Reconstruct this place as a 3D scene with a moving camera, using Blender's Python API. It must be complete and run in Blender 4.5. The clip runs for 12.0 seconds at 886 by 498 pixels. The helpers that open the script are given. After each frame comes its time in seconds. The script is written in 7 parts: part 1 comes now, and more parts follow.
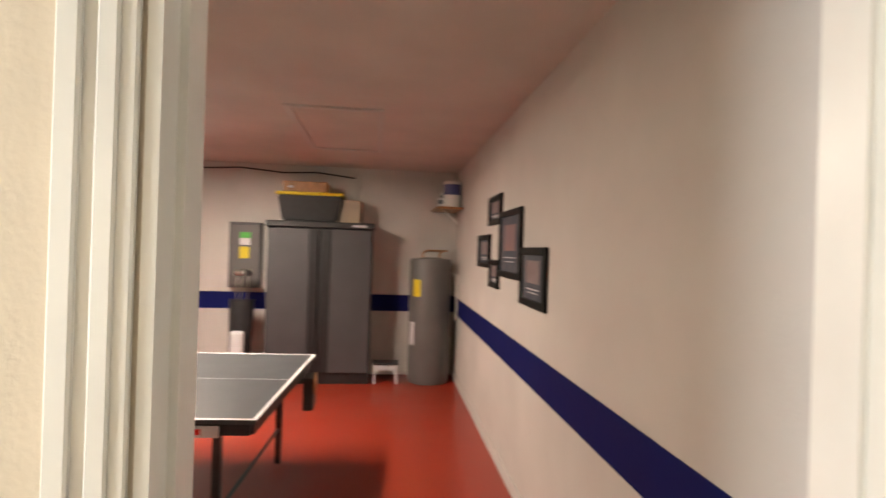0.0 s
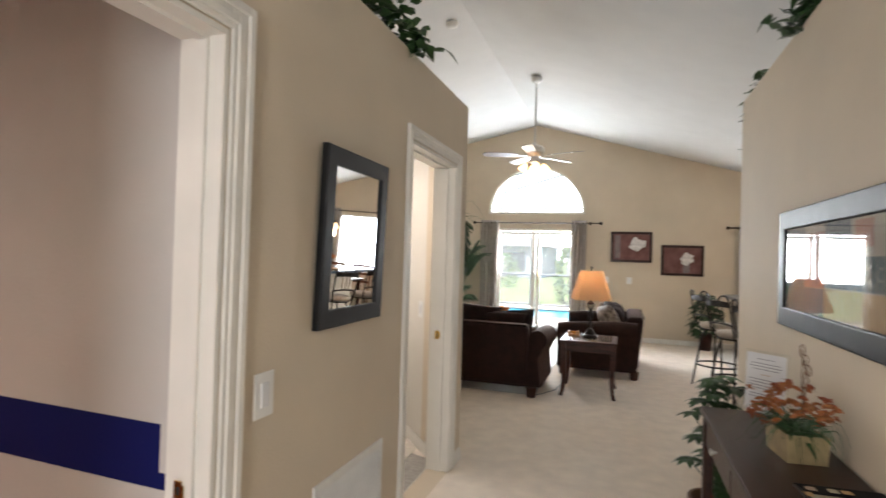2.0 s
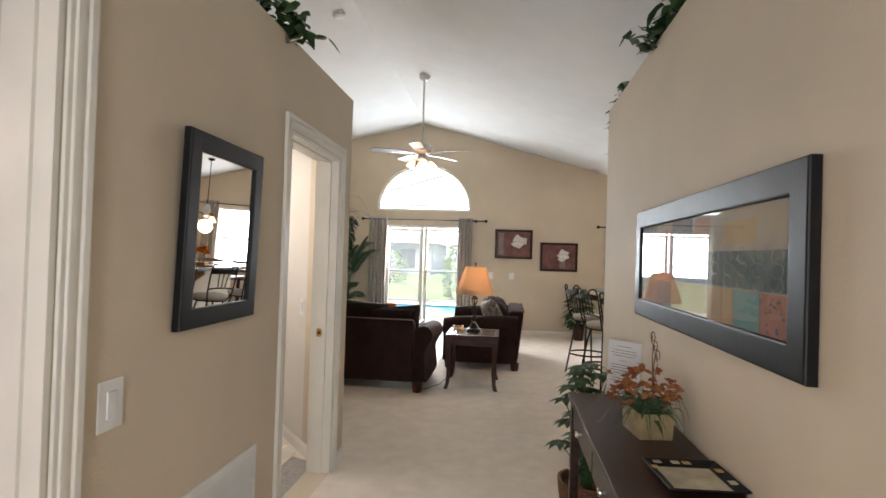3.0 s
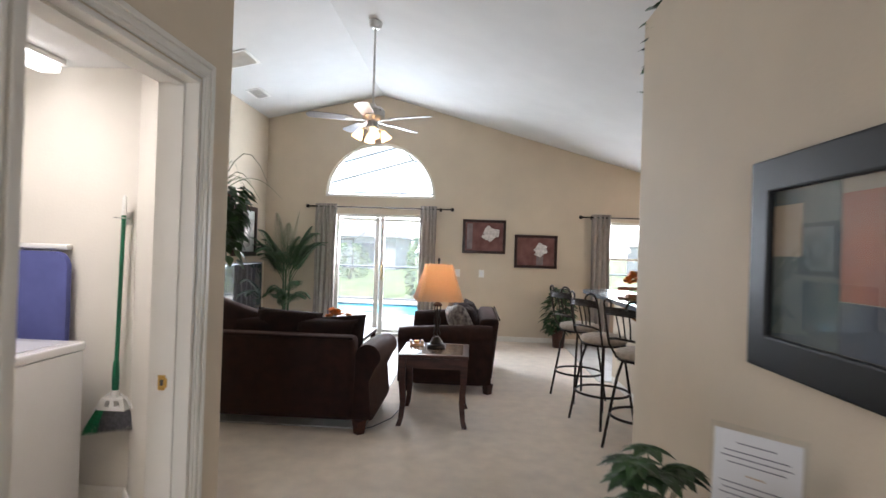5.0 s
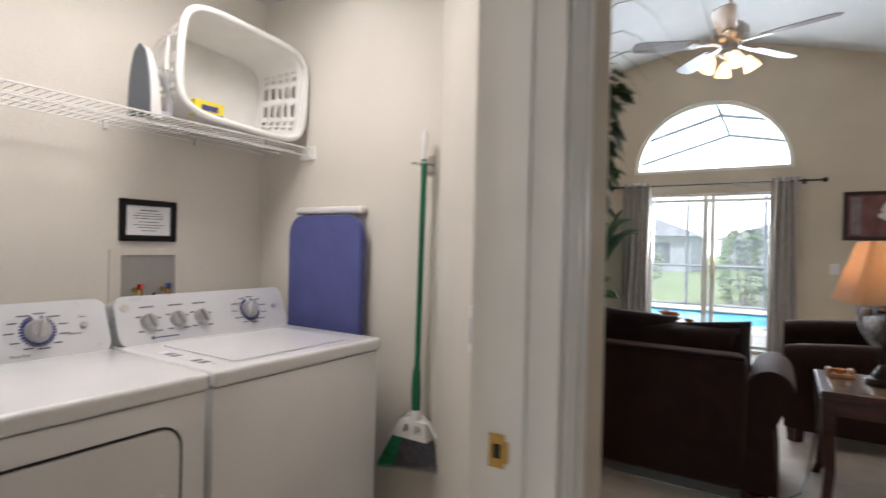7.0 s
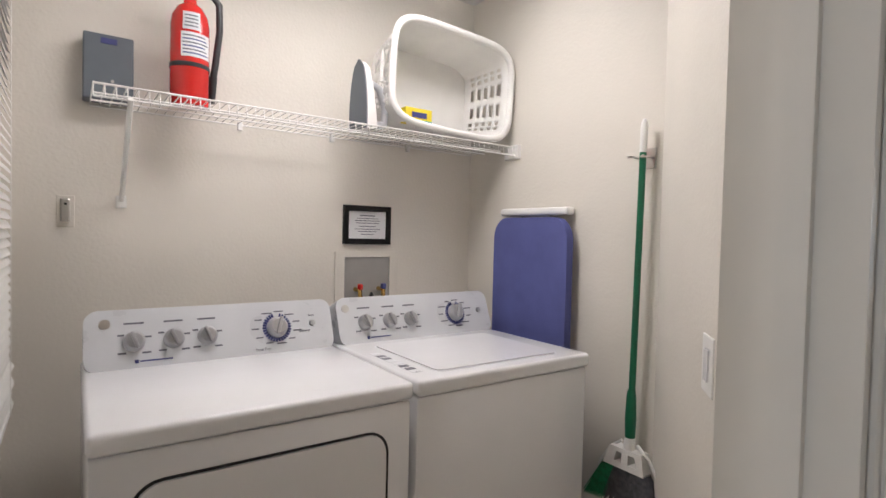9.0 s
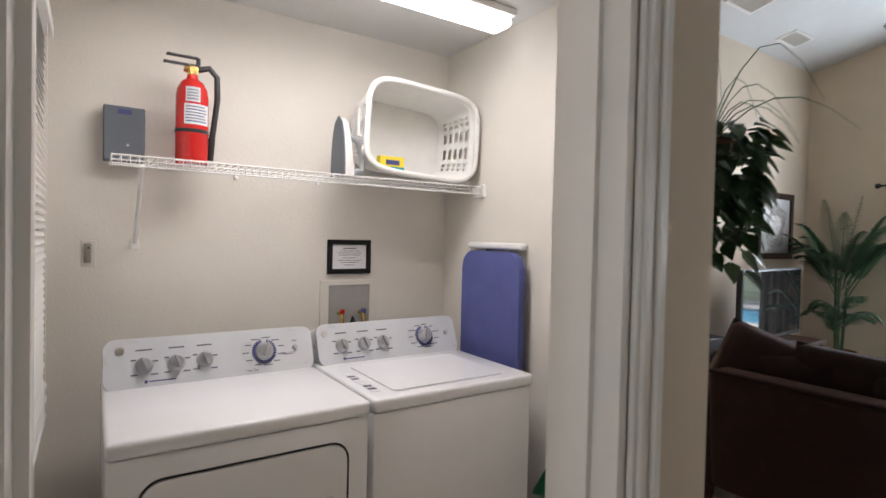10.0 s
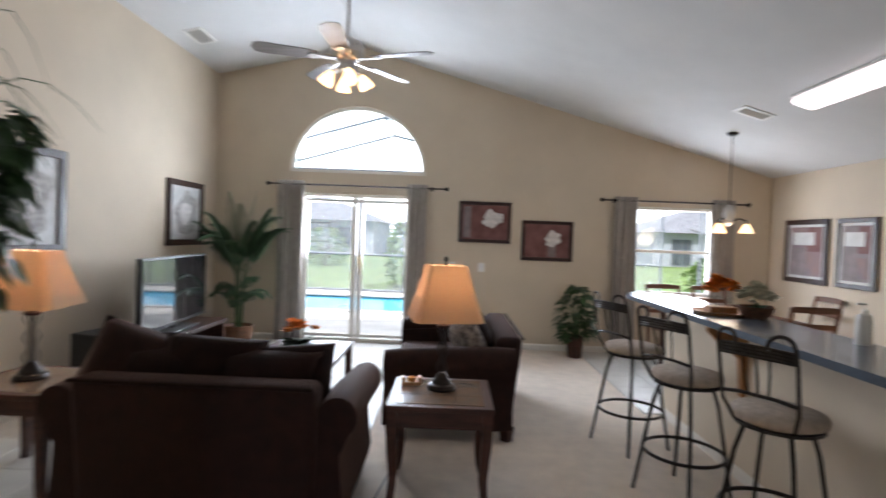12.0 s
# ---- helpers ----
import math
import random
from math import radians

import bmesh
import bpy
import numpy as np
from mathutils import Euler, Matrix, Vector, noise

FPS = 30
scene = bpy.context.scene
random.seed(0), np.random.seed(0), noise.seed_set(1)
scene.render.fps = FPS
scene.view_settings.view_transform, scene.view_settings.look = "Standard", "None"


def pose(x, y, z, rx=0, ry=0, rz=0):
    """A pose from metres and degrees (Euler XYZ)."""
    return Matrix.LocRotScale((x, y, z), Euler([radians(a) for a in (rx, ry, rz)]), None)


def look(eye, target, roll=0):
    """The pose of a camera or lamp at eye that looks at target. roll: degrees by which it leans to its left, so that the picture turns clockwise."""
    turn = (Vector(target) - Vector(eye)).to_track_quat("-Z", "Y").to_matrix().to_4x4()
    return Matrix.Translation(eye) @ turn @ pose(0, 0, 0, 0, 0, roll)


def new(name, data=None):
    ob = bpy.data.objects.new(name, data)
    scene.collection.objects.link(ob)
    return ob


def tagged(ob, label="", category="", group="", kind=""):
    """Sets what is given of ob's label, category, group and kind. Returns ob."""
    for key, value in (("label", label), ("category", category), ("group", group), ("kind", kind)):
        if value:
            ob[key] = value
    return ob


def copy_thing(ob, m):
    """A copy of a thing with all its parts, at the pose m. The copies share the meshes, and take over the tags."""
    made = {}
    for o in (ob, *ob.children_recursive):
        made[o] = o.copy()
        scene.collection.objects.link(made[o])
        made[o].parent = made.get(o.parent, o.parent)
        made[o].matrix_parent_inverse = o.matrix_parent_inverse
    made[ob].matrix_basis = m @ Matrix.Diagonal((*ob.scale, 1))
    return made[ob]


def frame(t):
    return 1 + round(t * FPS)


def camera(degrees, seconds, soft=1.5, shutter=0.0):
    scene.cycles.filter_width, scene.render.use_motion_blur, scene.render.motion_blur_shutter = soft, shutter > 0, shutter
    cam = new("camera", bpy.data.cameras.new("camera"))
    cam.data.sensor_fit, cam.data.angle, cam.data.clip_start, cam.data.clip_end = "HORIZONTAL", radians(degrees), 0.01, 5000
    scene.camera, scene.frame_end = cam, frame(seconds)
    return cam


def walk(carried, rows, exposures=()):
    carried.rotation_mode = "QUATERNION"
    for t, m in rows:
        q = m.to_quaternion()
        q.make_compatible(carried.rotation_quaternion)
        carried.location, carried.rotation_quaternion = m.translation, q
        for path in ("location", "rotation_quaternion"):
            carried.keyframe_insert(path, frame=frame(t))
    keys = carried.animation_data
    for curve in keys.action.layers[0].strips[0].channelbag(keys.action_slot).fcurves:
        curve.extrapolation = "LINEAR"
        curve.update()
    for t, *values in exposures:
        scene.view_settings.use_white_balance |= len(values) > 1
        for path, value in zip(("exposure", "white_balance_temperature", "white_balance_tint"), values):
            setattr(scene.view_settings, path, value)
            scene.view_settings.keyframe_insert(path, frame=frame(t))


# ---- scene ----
cam = camera(80.1, 12.0, soft=1.5, shutter=0.4)
PATH = [
    (0, (-0.192, 1.253, 1.482), (-2.177, 1.499, 1.486), 1.8),
    (0.5, (-0.048, 1.12, 1.485), (-1.853, 1.98, 1.484), 1.5),
    (1, (0.059, 0.953, 1.482), (-1.364, 2.358, 1.496), 2.2),
    (1.5, (0.158, 0.837, 1.47), (-0.839, 2.571, 1.497), 1.7),
    (2, (0.213, 0.807, 1.469), (-0.43, 2.701, 1.494), 1.7),
    (2.5, (0.239, 0.809, 1.466), (-0.142, 2.772, 1.491), 1.8),
    (3, (0.251, 0.842, 1.462), (0.01, 2.827, 1.488), 1.8),
    (3.2, (0.262, 0.868, 1.461), (0.045, 2.856, 1.486), 1.7),
    (4.8, (0.217, 2.062, 1.463), (0.106, 4.059, 1.473), 2.0),
    (5, (0.19, 2.279, 1.46), (0.078, 4.276, 1.469), 1.9),
    (5.5, (0.057, 2.737, 1.435), (-0.067, 4.733, 1.447), 2.2),
    (6, (-0.119, 3.031, 1.414), (-0.42, 5.008, 1.427), 2.2),
    (6.5, (-0.332, 3.262, 1.353), (-1.076, 5.119, 1.358), 1.8),
    (7, (-0.576, 3.422, 1.267), (-1.656, 5.105, 1.259), 1.3),
    (7.5, (-0.768, 3.44, 1.249), (-2.024, 4.996, 1.227), 1.3),
    (9.3, (-0.6, 3.539, 1.348), (-2.265, 4.646, 1.294), 1.5),
    (9.5, (-0.512, 3.543, 1.378), (-2.184, 4.639, 1.325), 1.6),
    (10, (-0.325, 3.515, 1.447), (-1.987, 4.626, 1.405), 1.3),
    (10.5, (-0.221, 3.502, 1.49), (-1.632, 4.919, 1.442), 1.7),
    (11, (-0.161, 3.524, 1.502), (-1.18, 5.245, 1.455), 1.8),
    (11.5, (-0.112, 3.606, 1.483), (-0.682, 5.522, 1.448), 2.2),
    (12, (-0.083, 3.83, 1.518), (-0.111, 5.83, 1.469), 2.2),
]
walk(cam, [(t, look(eye, target, roll)) for t, eye, target, roll in PATH],
     exposures=[(0.0, 1.3, 7000, 11), (0.5, 1.5, 7000, 11), (1.0, 1.12, 6800, 13), (1.5, 0.9, 6700, 14), (2.5, 0.78, 6700, 14), (5.0, 0.74, 6200, 15), (5.7, 0.45, 6150, 15), (7.5, 0.26, 6200, 14), (9.5, 0.34, 6100, 15), (10.5, 0.26, 6100, 15), (12.0, 0.34, 6100, 16)])

# ---- light ----
world = bpy.data.worlds.new("sky")
scene.world = world
world.use_nodes = True
wn = world.node_tree
sky = wn.nodes.new("ShaderNodeTexSky")
sky.sky_type, sky.sun_disc = "NISHITA", False
sky.dust_density, sky.air_density = 4.0, 0.8
sky.sun_elevation, sky.sun_rotation = radians(58), radians(200)
wn.links.new(sky.outputs[0], wn.nodes["Background"].inputs[0])
wn.nodes["Background"].inputs[1].default_value = 0.15


def lamp(name, kind, energy, m, color=(1, 1, 1), **values):
    data = bpy.data.lights.new(name, kind)
    data.energy, data.color = energy, color
    for key, value in values.items():
        if key == "size":
            data.size = value
        elif key == "size_y":
            data.shape, data.size_y = "RECTANGLE", value
        elif key == "radius":
            data.shadow_soft_size = value
        elif key == "angle":
            data.angle = value
    ob = new(name, data)
    ob.matrix_world = m
    return ob


sun_dir = Vector((math.sin(radians(200)) * math.cos(radians(58)), math.cos(radians(200)) * math.cos(radians(58)), math.sin(radians(58))))
lamp("sun", "SUN", 5.0, look(sun_dir * 50, (0, 0, 0)), (1, 0.95, 0.87), angle=radians(0.6))
DAY = (0.86, 0.94, 1.0)
# lamps added in openings for daylight: sliding door, arch, dining window, unseen entry glass
lamp("sky_lamp_slider", "AREA", 100, pose(-1.38, 11.16, 1.60, -90, 0, 0), DAY, size=1.4, size_y=0.80)
lamp("sky_lamp_arch", "AREA", 30, pose(-1.39, 11.17, 2.7, -90, 0, 0), DAY, size=1.6, size_y=0.7)
lamp("sky_lamp_dining", "AREA", 40, pose(2.95, 11.16, 1.45, -90, 0, 0), DAY, size=1.0, size_y=1.1)
lamp("sky_lamp_entry", "AREA", 32, pose(0.0, -1.22, 1.5, 90, 0, 0), DAY, size=0.7, size_y=1.5)
WARM = (1.0, 0.78, 0.54)


# ---- materials ----
def mat(name, color, rough=0.6, metal=0.0, vary=0.06, scale=6.0, bump=0.0, bump_scale=120.0, coat=0.0, emit=0.0, color2=None, random_each=0.0,
        stretch=(1, 1, 1), spec=0.5, sheen=0.0):
    m = bpy.data.materials.new(name)
    m.use_nodes = True
    nt = m.node_tree
    b = nt.nodes["Principled BSDF"]
    b.inputs["Roughness"].default_value = rough
    b.inputs["Metallic"].default_value = metal
    b.inputs["Coat Weight"].default_value = coat
    b.inputs["Specular IOR Level"].default_value = spec
    b.inputs["Sheen Weight"].default_value = sheen
    b.inputs["Sheen Tint"].default_value = (0.75, 0.45, 0.36, 1)
    tc = nt.nodes.new("ShaderNodeTexCoord")
    mp = nt.nodes.new("ShaderNodeMapping")
    mp.inputs["Scale"].default_value = stretch
    nt.links.new(tc.outputs["Object"], mp.inputs[0])
    n1 = nt.nodes.new("ShaderNodeTexNoise")
    n1.inputs["Scale"].default_value, n1.inputs["Detail"].default_value = scale, 5
    nt.links.new(mp.outputs[0], n1.inputs["Vector"])
    ramp = nt.nodes.new("ShaderNodeValToRGB")
    c2 = color2 or tuple(max(0.0, c * (1 - 2 * vary)) for c in color)
    c1 = color if color2 else tuple(min(1.0, c * (1 + vary)) for c in color)
    ramp.color_ramp.elements[0].position, ramp.color_ramp.elements[1].position = 0.3, 0.7
    ramp.color_ramp.elements[0].color, ramp.color_ramp.elements[1].color = (*c2, 1), (*c1, 1)
    nt.links.new(n1.outputs[0], ramp.inputs[0])
    last = ramp.outputs[0]
    if random_each:
        info = nt.nodes.new("ShaderNodeObjectInfo")
        hsv = nt.nodes.new("ShaderNodeHueSaturation")
        mr = nt.nodes.new("ShaderNodeMapRange")
        mr.inputs["To Min"].default_value, mr.inputs["To Max"].default_value = 1 - random_each, 1 + random_each
        nt.links.new(info.outputs["Random"], mr.inputs[0])
        nt.links.new(mr.outputs[0], hsv.inputs["Value"])
        nt.links.new(last, hsv.inputs["Color"])
        last = hsv.outputs[0]
    nt.links.new(last, b.inputs["Base Color"])
    n2 = nt.nodes.new("ShaderNodeTexNoise")
    n2.inputs["Scale"].default_value, n2.inputs["Detail"].default_value = bump_scale, 4
    nt.links.new(mp.outputs[0], n2.inputs["Vector"])
    rr = nt.nodes.new("ShaderNodeMapRange")
    rr.inputs["To Min"].default_value, rr.inputs["To Max"].default_value = max(0.02, rough - 0.08), min(1, rough + 0.08)
    nt.links.new(n1.outputs[0], rr.inputs[0])
    nt.links.new(rr.outputs[0], b.inputs["Roughness"])
    if bump:
        bp = nt.nodes.new("ShaderNodeBump")
        bp.inputs["Strength"].default_value, bp.inputs["Distance"].default_value = bump, 0.004
        nt.links.new(n2.outputs[0], bp.inputs["Height"])
        nt.links.new(bp.outputs[0], b.inputs["Normal"])
    if emit:
        b.inputs["Emission Color"].default_value = (*color, 1)
        b.inputs["Emission Strength"].default_value = emit
    return m


def glass_mat(name, color=(1, 1, 1), rough=0.0, clear=0.9):
    """Thin glass: mostly clear, with real gloss."""
    m = bpy.data.materials.new(name)
    m.use_nodes = True
    nt = m.node_tree
    nt.nodes.remove(nt.nodes["Principled BSDF"])
    tr = nt.nodes.new("ShaderNodeBsdfTransparent")
    tr.inputs[0].default_value = (*color, 1)
    gl = nt.nodes.new("ShaderNodeBsdfGlossy")
    gl.inputs["Roughness"].default_value = rough
    lw = nt.nodes.new("ShaderNodeLayerWeight")
    pw = nt.nodes.new("ShaderNodeMath")
    pw.operation, pw.inputs[1].default_value = "POWER", 4.0
    nt.links.new(lw.outputs["Facing"], pw.inputs[0])
    fr = nt.nodes.new("ShaderNodeMapRange")
    fr.inputs["To Min"].default_value, fr.inputs["To Max"].default_value = 0.035, 0.6
    nt.links.new(pw.outputs[0], fr.inputs[0])
    mx = nt.nodes.new("ShaderNodeMixShader")
    nt.links.new(fr.outputs[0], mx.inputs[0])
    nt.links.new(tr.outputs[0], mx.inputs[1])
    nt.links.new(gl.outputs[0], mx.inputs[2])
    nt.links.new(mx.outputs[0], nt.nodes["Material Output"].inputs[0])
    return m


M_WALL = mat("beige_wall_paint", (0.64, 0.545, 0.42), 0.75, vary=0.03, scale=2.0, bump=0.25, bump_scale=90)
M_LAUNDRY = mat("cream_wall_paint", (0.72, 0.68, 0.61), 0.7, vary=0.03, scale=2.0, bump=0.25, bump_scale=90)
M_GARAGE = mat("offwhite_garage_paint", (0.60, 0.575, 0.54), 0.7, vary=0.05, scale=1.6, bump=0.3, bump_scale=70)
M_CEIL = mat("white_ceiling_paint", (0.66, 0.66, 0.65), 0.9, vary=0.02, scale=3, bump=0.5, bump_scale=60)
M_GCEIL = mat("garage_ceiling_paint", (0.62, 0.56, 0.51), 0.85, vary=0.04, scale=2, bump=0.4, bump_scale=60)
M_TRIM = mat("white_gloss_trim", (0.78, 0.75, 0.69), 0.35, vary=0.03, scale=4, bump=0.05, bump_scale=30)
M_CARPET = mat("beige_carpet", (0.82, 0.75, 0.65), 0.95, vary=0.05, scale=7, bump=1.0, bump_scale=350, sheen=0.3)
M_TILE = mat("pale_ceramic_tile", (0.56, 0.54, 0.50), 0.40, vary=0.06, scale=5, bump=0.08, bump_scale=40, random_each=0.06)
M_GROUT = mat("grey_grout", (0.38, 0.36, 0.33), 0.9, vary=0.1, scale=30)
M_LTILE = mat("white_laundry_tile", (0.72, 0.67, 0.58), 0.25, vary=0.05, scale=5, random_each=0.05)
M_RED = mat("red_floor_paint", (0.30, 0.030, 0.013), 0.36, vary=0.02, scale=2.5, bump=0.03, bump_scale=25, coat=0.2)
M_BLUE = mat("navy_stripe_paint", (0.006, 0.010, 0.095), 0.65, spec=0.12, vary=0.06, scale=3, bump=0.2, bump_scale=80)
M_WHITE = mat("white_plastic", (0.80, 0.79, 0.76), 0.4, vary=0.03, scale=8)
M_ENAMEL = mat("white_enamel", (0.82, 0.82, 0.83), 0.18, vary=0.015, scale=3, coat=0.3)
M_BLACK = mat("black_frame_paint", (0.010, 0.0095, 0.0095), 0.42, spec=0.2, vary=0.2, scale=14, bump=0.1, bump_scale=60)
M_BLACKPL = mat("black_plastic", (0.02, 0.02, 0.022), 0.4, vary=0.15, scale=20)
M_ESPRESSO = mat("dark_stained_wood", (0.038, 0.015, 0.010), 0.36, spec=0.3, vary=0.25, scale=7, bump=0.15, bump_scale=40, stretch=(6, 1, 6), coat=0.05)
M_WOOD = mat("reddish_brown_wood", (0.058, 0.019, 0.011), 0.42, spec=0.3, vary=0.25, scale=6, bump=0.15, bump_scale=40, stretch=(1, 1, 5), coat=0.05)
M_OAK = mat("honey_oak", (0.42, 0.20, 0.075), 0.4, vary=0.2, scale=6, bump=0.1, bump_scale=40, stretch=(6, 6, 1))
M_SOFA = mat("brown_velour", (0.020, 0.0075, 0.0055), 0.8, vary=0.2, scale=14, bump=0.6, bump_scale=300, sheen=0.14, spec=0.2)
M_SOFA2 = mat("dark_brown_cushion_velour", (0.015, 0.006, 0.0045), 0.85, vary=0.25, scale=9, bump=0.7, bump_scale=260, sheen=0.04, spec=0.15)
M_METAL = mat("bronze_black_metal", (0.035, 0.028, 0.024), 0.38, 0.7, vary=0.2, scale=20, bump=0.1, bump_scale=80)
M_STEEL = mat("brushed_nickel", (0.55, 0.53, 0.50), 0.3, 1.0, vary=0.06, scale=30)
M_BRASS = mat("polished_brass", (0.72, 0.48, 0.16), 0.22, 1.0, vary=0.08, scale=30)
M_SEAT = mat("taupe_seat_fabric", (0.50, 0.42, 0.35), 0.9, vary=0.1, scale=30, bump=0.6, bump_scale=400)
M_CURTAIN = mat("taupe_curtain_cloth", (0.40, 0.36, 0.32), 0.85, vary=0.06, scale=12, bump=0.4, bump_scale=400)
M_COUNTER = mat("grey_blue_laminate", (0.13, 0.16, 0.20), 0.22, vary=0.2, scale=160, coat=0.2)
M_LEAF = mat("plant_green", (0.035, 0.085, 0.025), 0.4, vary=0.35, scale=9, coat=0.1)
M_PALM = mat("palm_green", (0.045, 0.11, 0.04), 0.5, vary=0.3, scale=9)
M_GLASS = glass_mat("window_glass", (0.97, 0.985, 0.99))
M_MIRROR = mat("mirror_silver", (0.88, 0.89, 0.89), 0.0, 1.0, vary=0.0)
M_MIRROR.node_tree.nodes["Map Range"].inputs["To Min"].default_value = 0.0
M_MIRROR.node_tree.nodes["Map Range"].inputs["To Max"].default_value = 0.02
M_BULB = mat("lit_frosted_glass", (1.0, 0.66, 0.34), 0.4, emit=2.0, vary=0.0)
M_TUBE = mat("lit_fluorescent_diffuser", (1.0, 0.97, 0.93), 0.5, emit=4.0, vary=0.0)
M_TUBE2 = mat("lit_kitchen_diffuser", (1.0, 0.90, 0.88), 0.5, emit=1.3, vary=0.0)
M_BASKET = mat("brown_wicker", (0.16, 0.07, 0.03), 0.7, vary=0.3, scale=60, bump=0.8, bump_scale=120)


# ---- mesh helpers ----
def part(name, bm, material, parent=None, label="", smooth=None):
    """One mesh object from a bmesh, under parent."""
    me = bpy.data.meshes.new(name)
    bmesh.ops.recalc_face_normals(bm, faces=bm.faces[:])
    bm.to_mesh(me)
    bm.free()
    me.materials.append(material)
    if smooth is not None:
        for p in me.polygons:
            p.use_smooth = True
        me.set_sharp_from_angle(angle=radians(smooth))
    ob = new(name, me)
    ob.parent = parent
    if label:
        ob["label"] = label
    return ob


def empty(name, x, y, z, rz=0.0, label="", category="", group="", kind=""):
    ob = new(name)
    ob.empty_display_size = 0.1
    ob.matrix_world = pose(x, y, z, 0, 0, rz)
    return tagged(ob, label, category, group, kind)


def B():
    return bmesh.new()


def box(bm, x0, x1, y0, y1, z0, z1, bevel=0.0, seg=2):
    t = bmesh.new()
    bmesh.ops.create_cube(t, size=1)
    for v in t.verts:
        v.co = ((x0 + x1) / 2 + v.co.x * (x1 - x0), (y0 + y1) / 2 + v.co.y * (y1 - y0), (z0 + z1) / 2 + v.co.z * (z1 - z0))
    if bevel:
        bmesh.ops.bevel(t, geom=t.edges[:], offset=bevel, segments=seg, affect="EDGES", profile=0.5)
    return join(bm, t)


def join(bm, t, m=None):
    """Add bmesh t to bm, moved by m."""
    made = {}
    for v in t.verts:
        made[v] = bm.verts.new(m @ v.co if m else v.co)
    for f in t.faces:
        try:
            bm.faces.new([made[v] for v in f.verts])
        except ValueError:
            pass
    t.free()
    return bm


def ring(c, ax, r, seg, up=None):
    ax = Vector(ax).normalized()
    u = up or (Vector((0, 0, 1)) if abs(ax.z) < 0.9 else Vector((1, 0, 0)))
    a = ax.cross(u).normalized()
    b = ax.cross(a).normalized()
    return [Vector(c) + r * (math.cos(2 * math.pi * i / seg) * a + math.sin(2 * math.pi * i / seg) * b) for i in range(seg)]


def tube(bm, pts, r, seg=8, cap=True):
    """A tube along points; r is one radius or one per point."""
    pts = [Vector(p) for p in pts]
    rows = []
    up = None
    for i, p in enumerate(pts):
        d = (pts[min(i + 1, len(pts) - 1)] - pts[max(i - 1, 0)])
        if d.length < 1e-6:
            d = Vector((0, 0, 1))
        d.normalize()
        if up is None:
            up = Vector((0, 0, 1)) if abs(d.z) < 0.8 else Vector((1, 0, 0))
        a = d.cross(up).normalized()
        up = a.cross(d).normalized()
        rr = r[i] if isinstance(r, (list, tuple)) else r
        rows.append([bm.verts.new(p + rr * (math.cos(2 * math.pi * k / seg) * a + math.sin(2 * math.pi * k / seg) * up)) for k in range(seg)])
    for s, e in zip(rows, rows[1:]):
        for k in range(seg):
            bm.faces.new((s[k], s[(k + 1) % seg], e[(k + 1) % seg], e[k]))
    if cap:
        bm.faces.new(rows[0][::-1])
        bm.faces.new(rows[-1])
    return bm


def lathe(bm, prof, cx=0, cy=0, cz=0, seg=24):
    """Turn (radius, height) points round a vertical axis."""
    rows = []
    for r, z in prof:
        if r < 1e-5:
            rows.append([bm.verts.new((cx, cy, cz + z))])
        else:
            rows.append([bm.verts.new((cx + r * math.cos(2 * math.pi * k / seg), cy + r * math.sin(2 * math.pi * k / seg), cz + z)) for k in range(seg)])
    for s, e in zip(rows, rows[1:]):
        for k in range(seg):
            k2 = (k + 1) % seg
            if len(s) == 1 and len(e) == 1:
                continue
            if len(s) == 1:
                bm.faces.new((s[0], e[k2], e[k]))
            elif len(e) == 1:
                bm.faces.new((s[k], s[k2], e[0]))
            else:
                bm.faces.new((s[k], s[k2], e[k2], e[k]))
    return bm


def extrude_poly(bm, pts, holes, vec):
    """A plate from an outline with holes, thickened by vec."""
    t = bmesh.new()
    edges = []
    for loop in [pts] + list(holes):
        vs = [t.verts.new(p) for p in loop]
        edges += [t.edges.new((vs[i], vs[(i + 1) % len(vs)])) for i in range(len(vs))]
    bmesh.ops.triangle_fill(t, use_beauty=True, use_dissolve=False, edges=edges)
    r = bmesh.ops.extrude_face_region(t, geom=t.faces[:])
    bmesh.ops.translate(t, vec=vec, verts=[v for v in r["geom"] if isinstance(v, bmesh.types.BMVert)])
    return join(bm, t)


def rect(axis, v, a0, a1, z0, z1):
    """Four points of a rectangle on the plane axis = v."""
    if axis == "x":
        return [(v, a0, z0), (v, a1, z0), (v, a1, z1), (v, a0, z1)]
    return [(a0, v, z0), (a1, v, z0), (a1, v, z1), (a0, v, z1)]


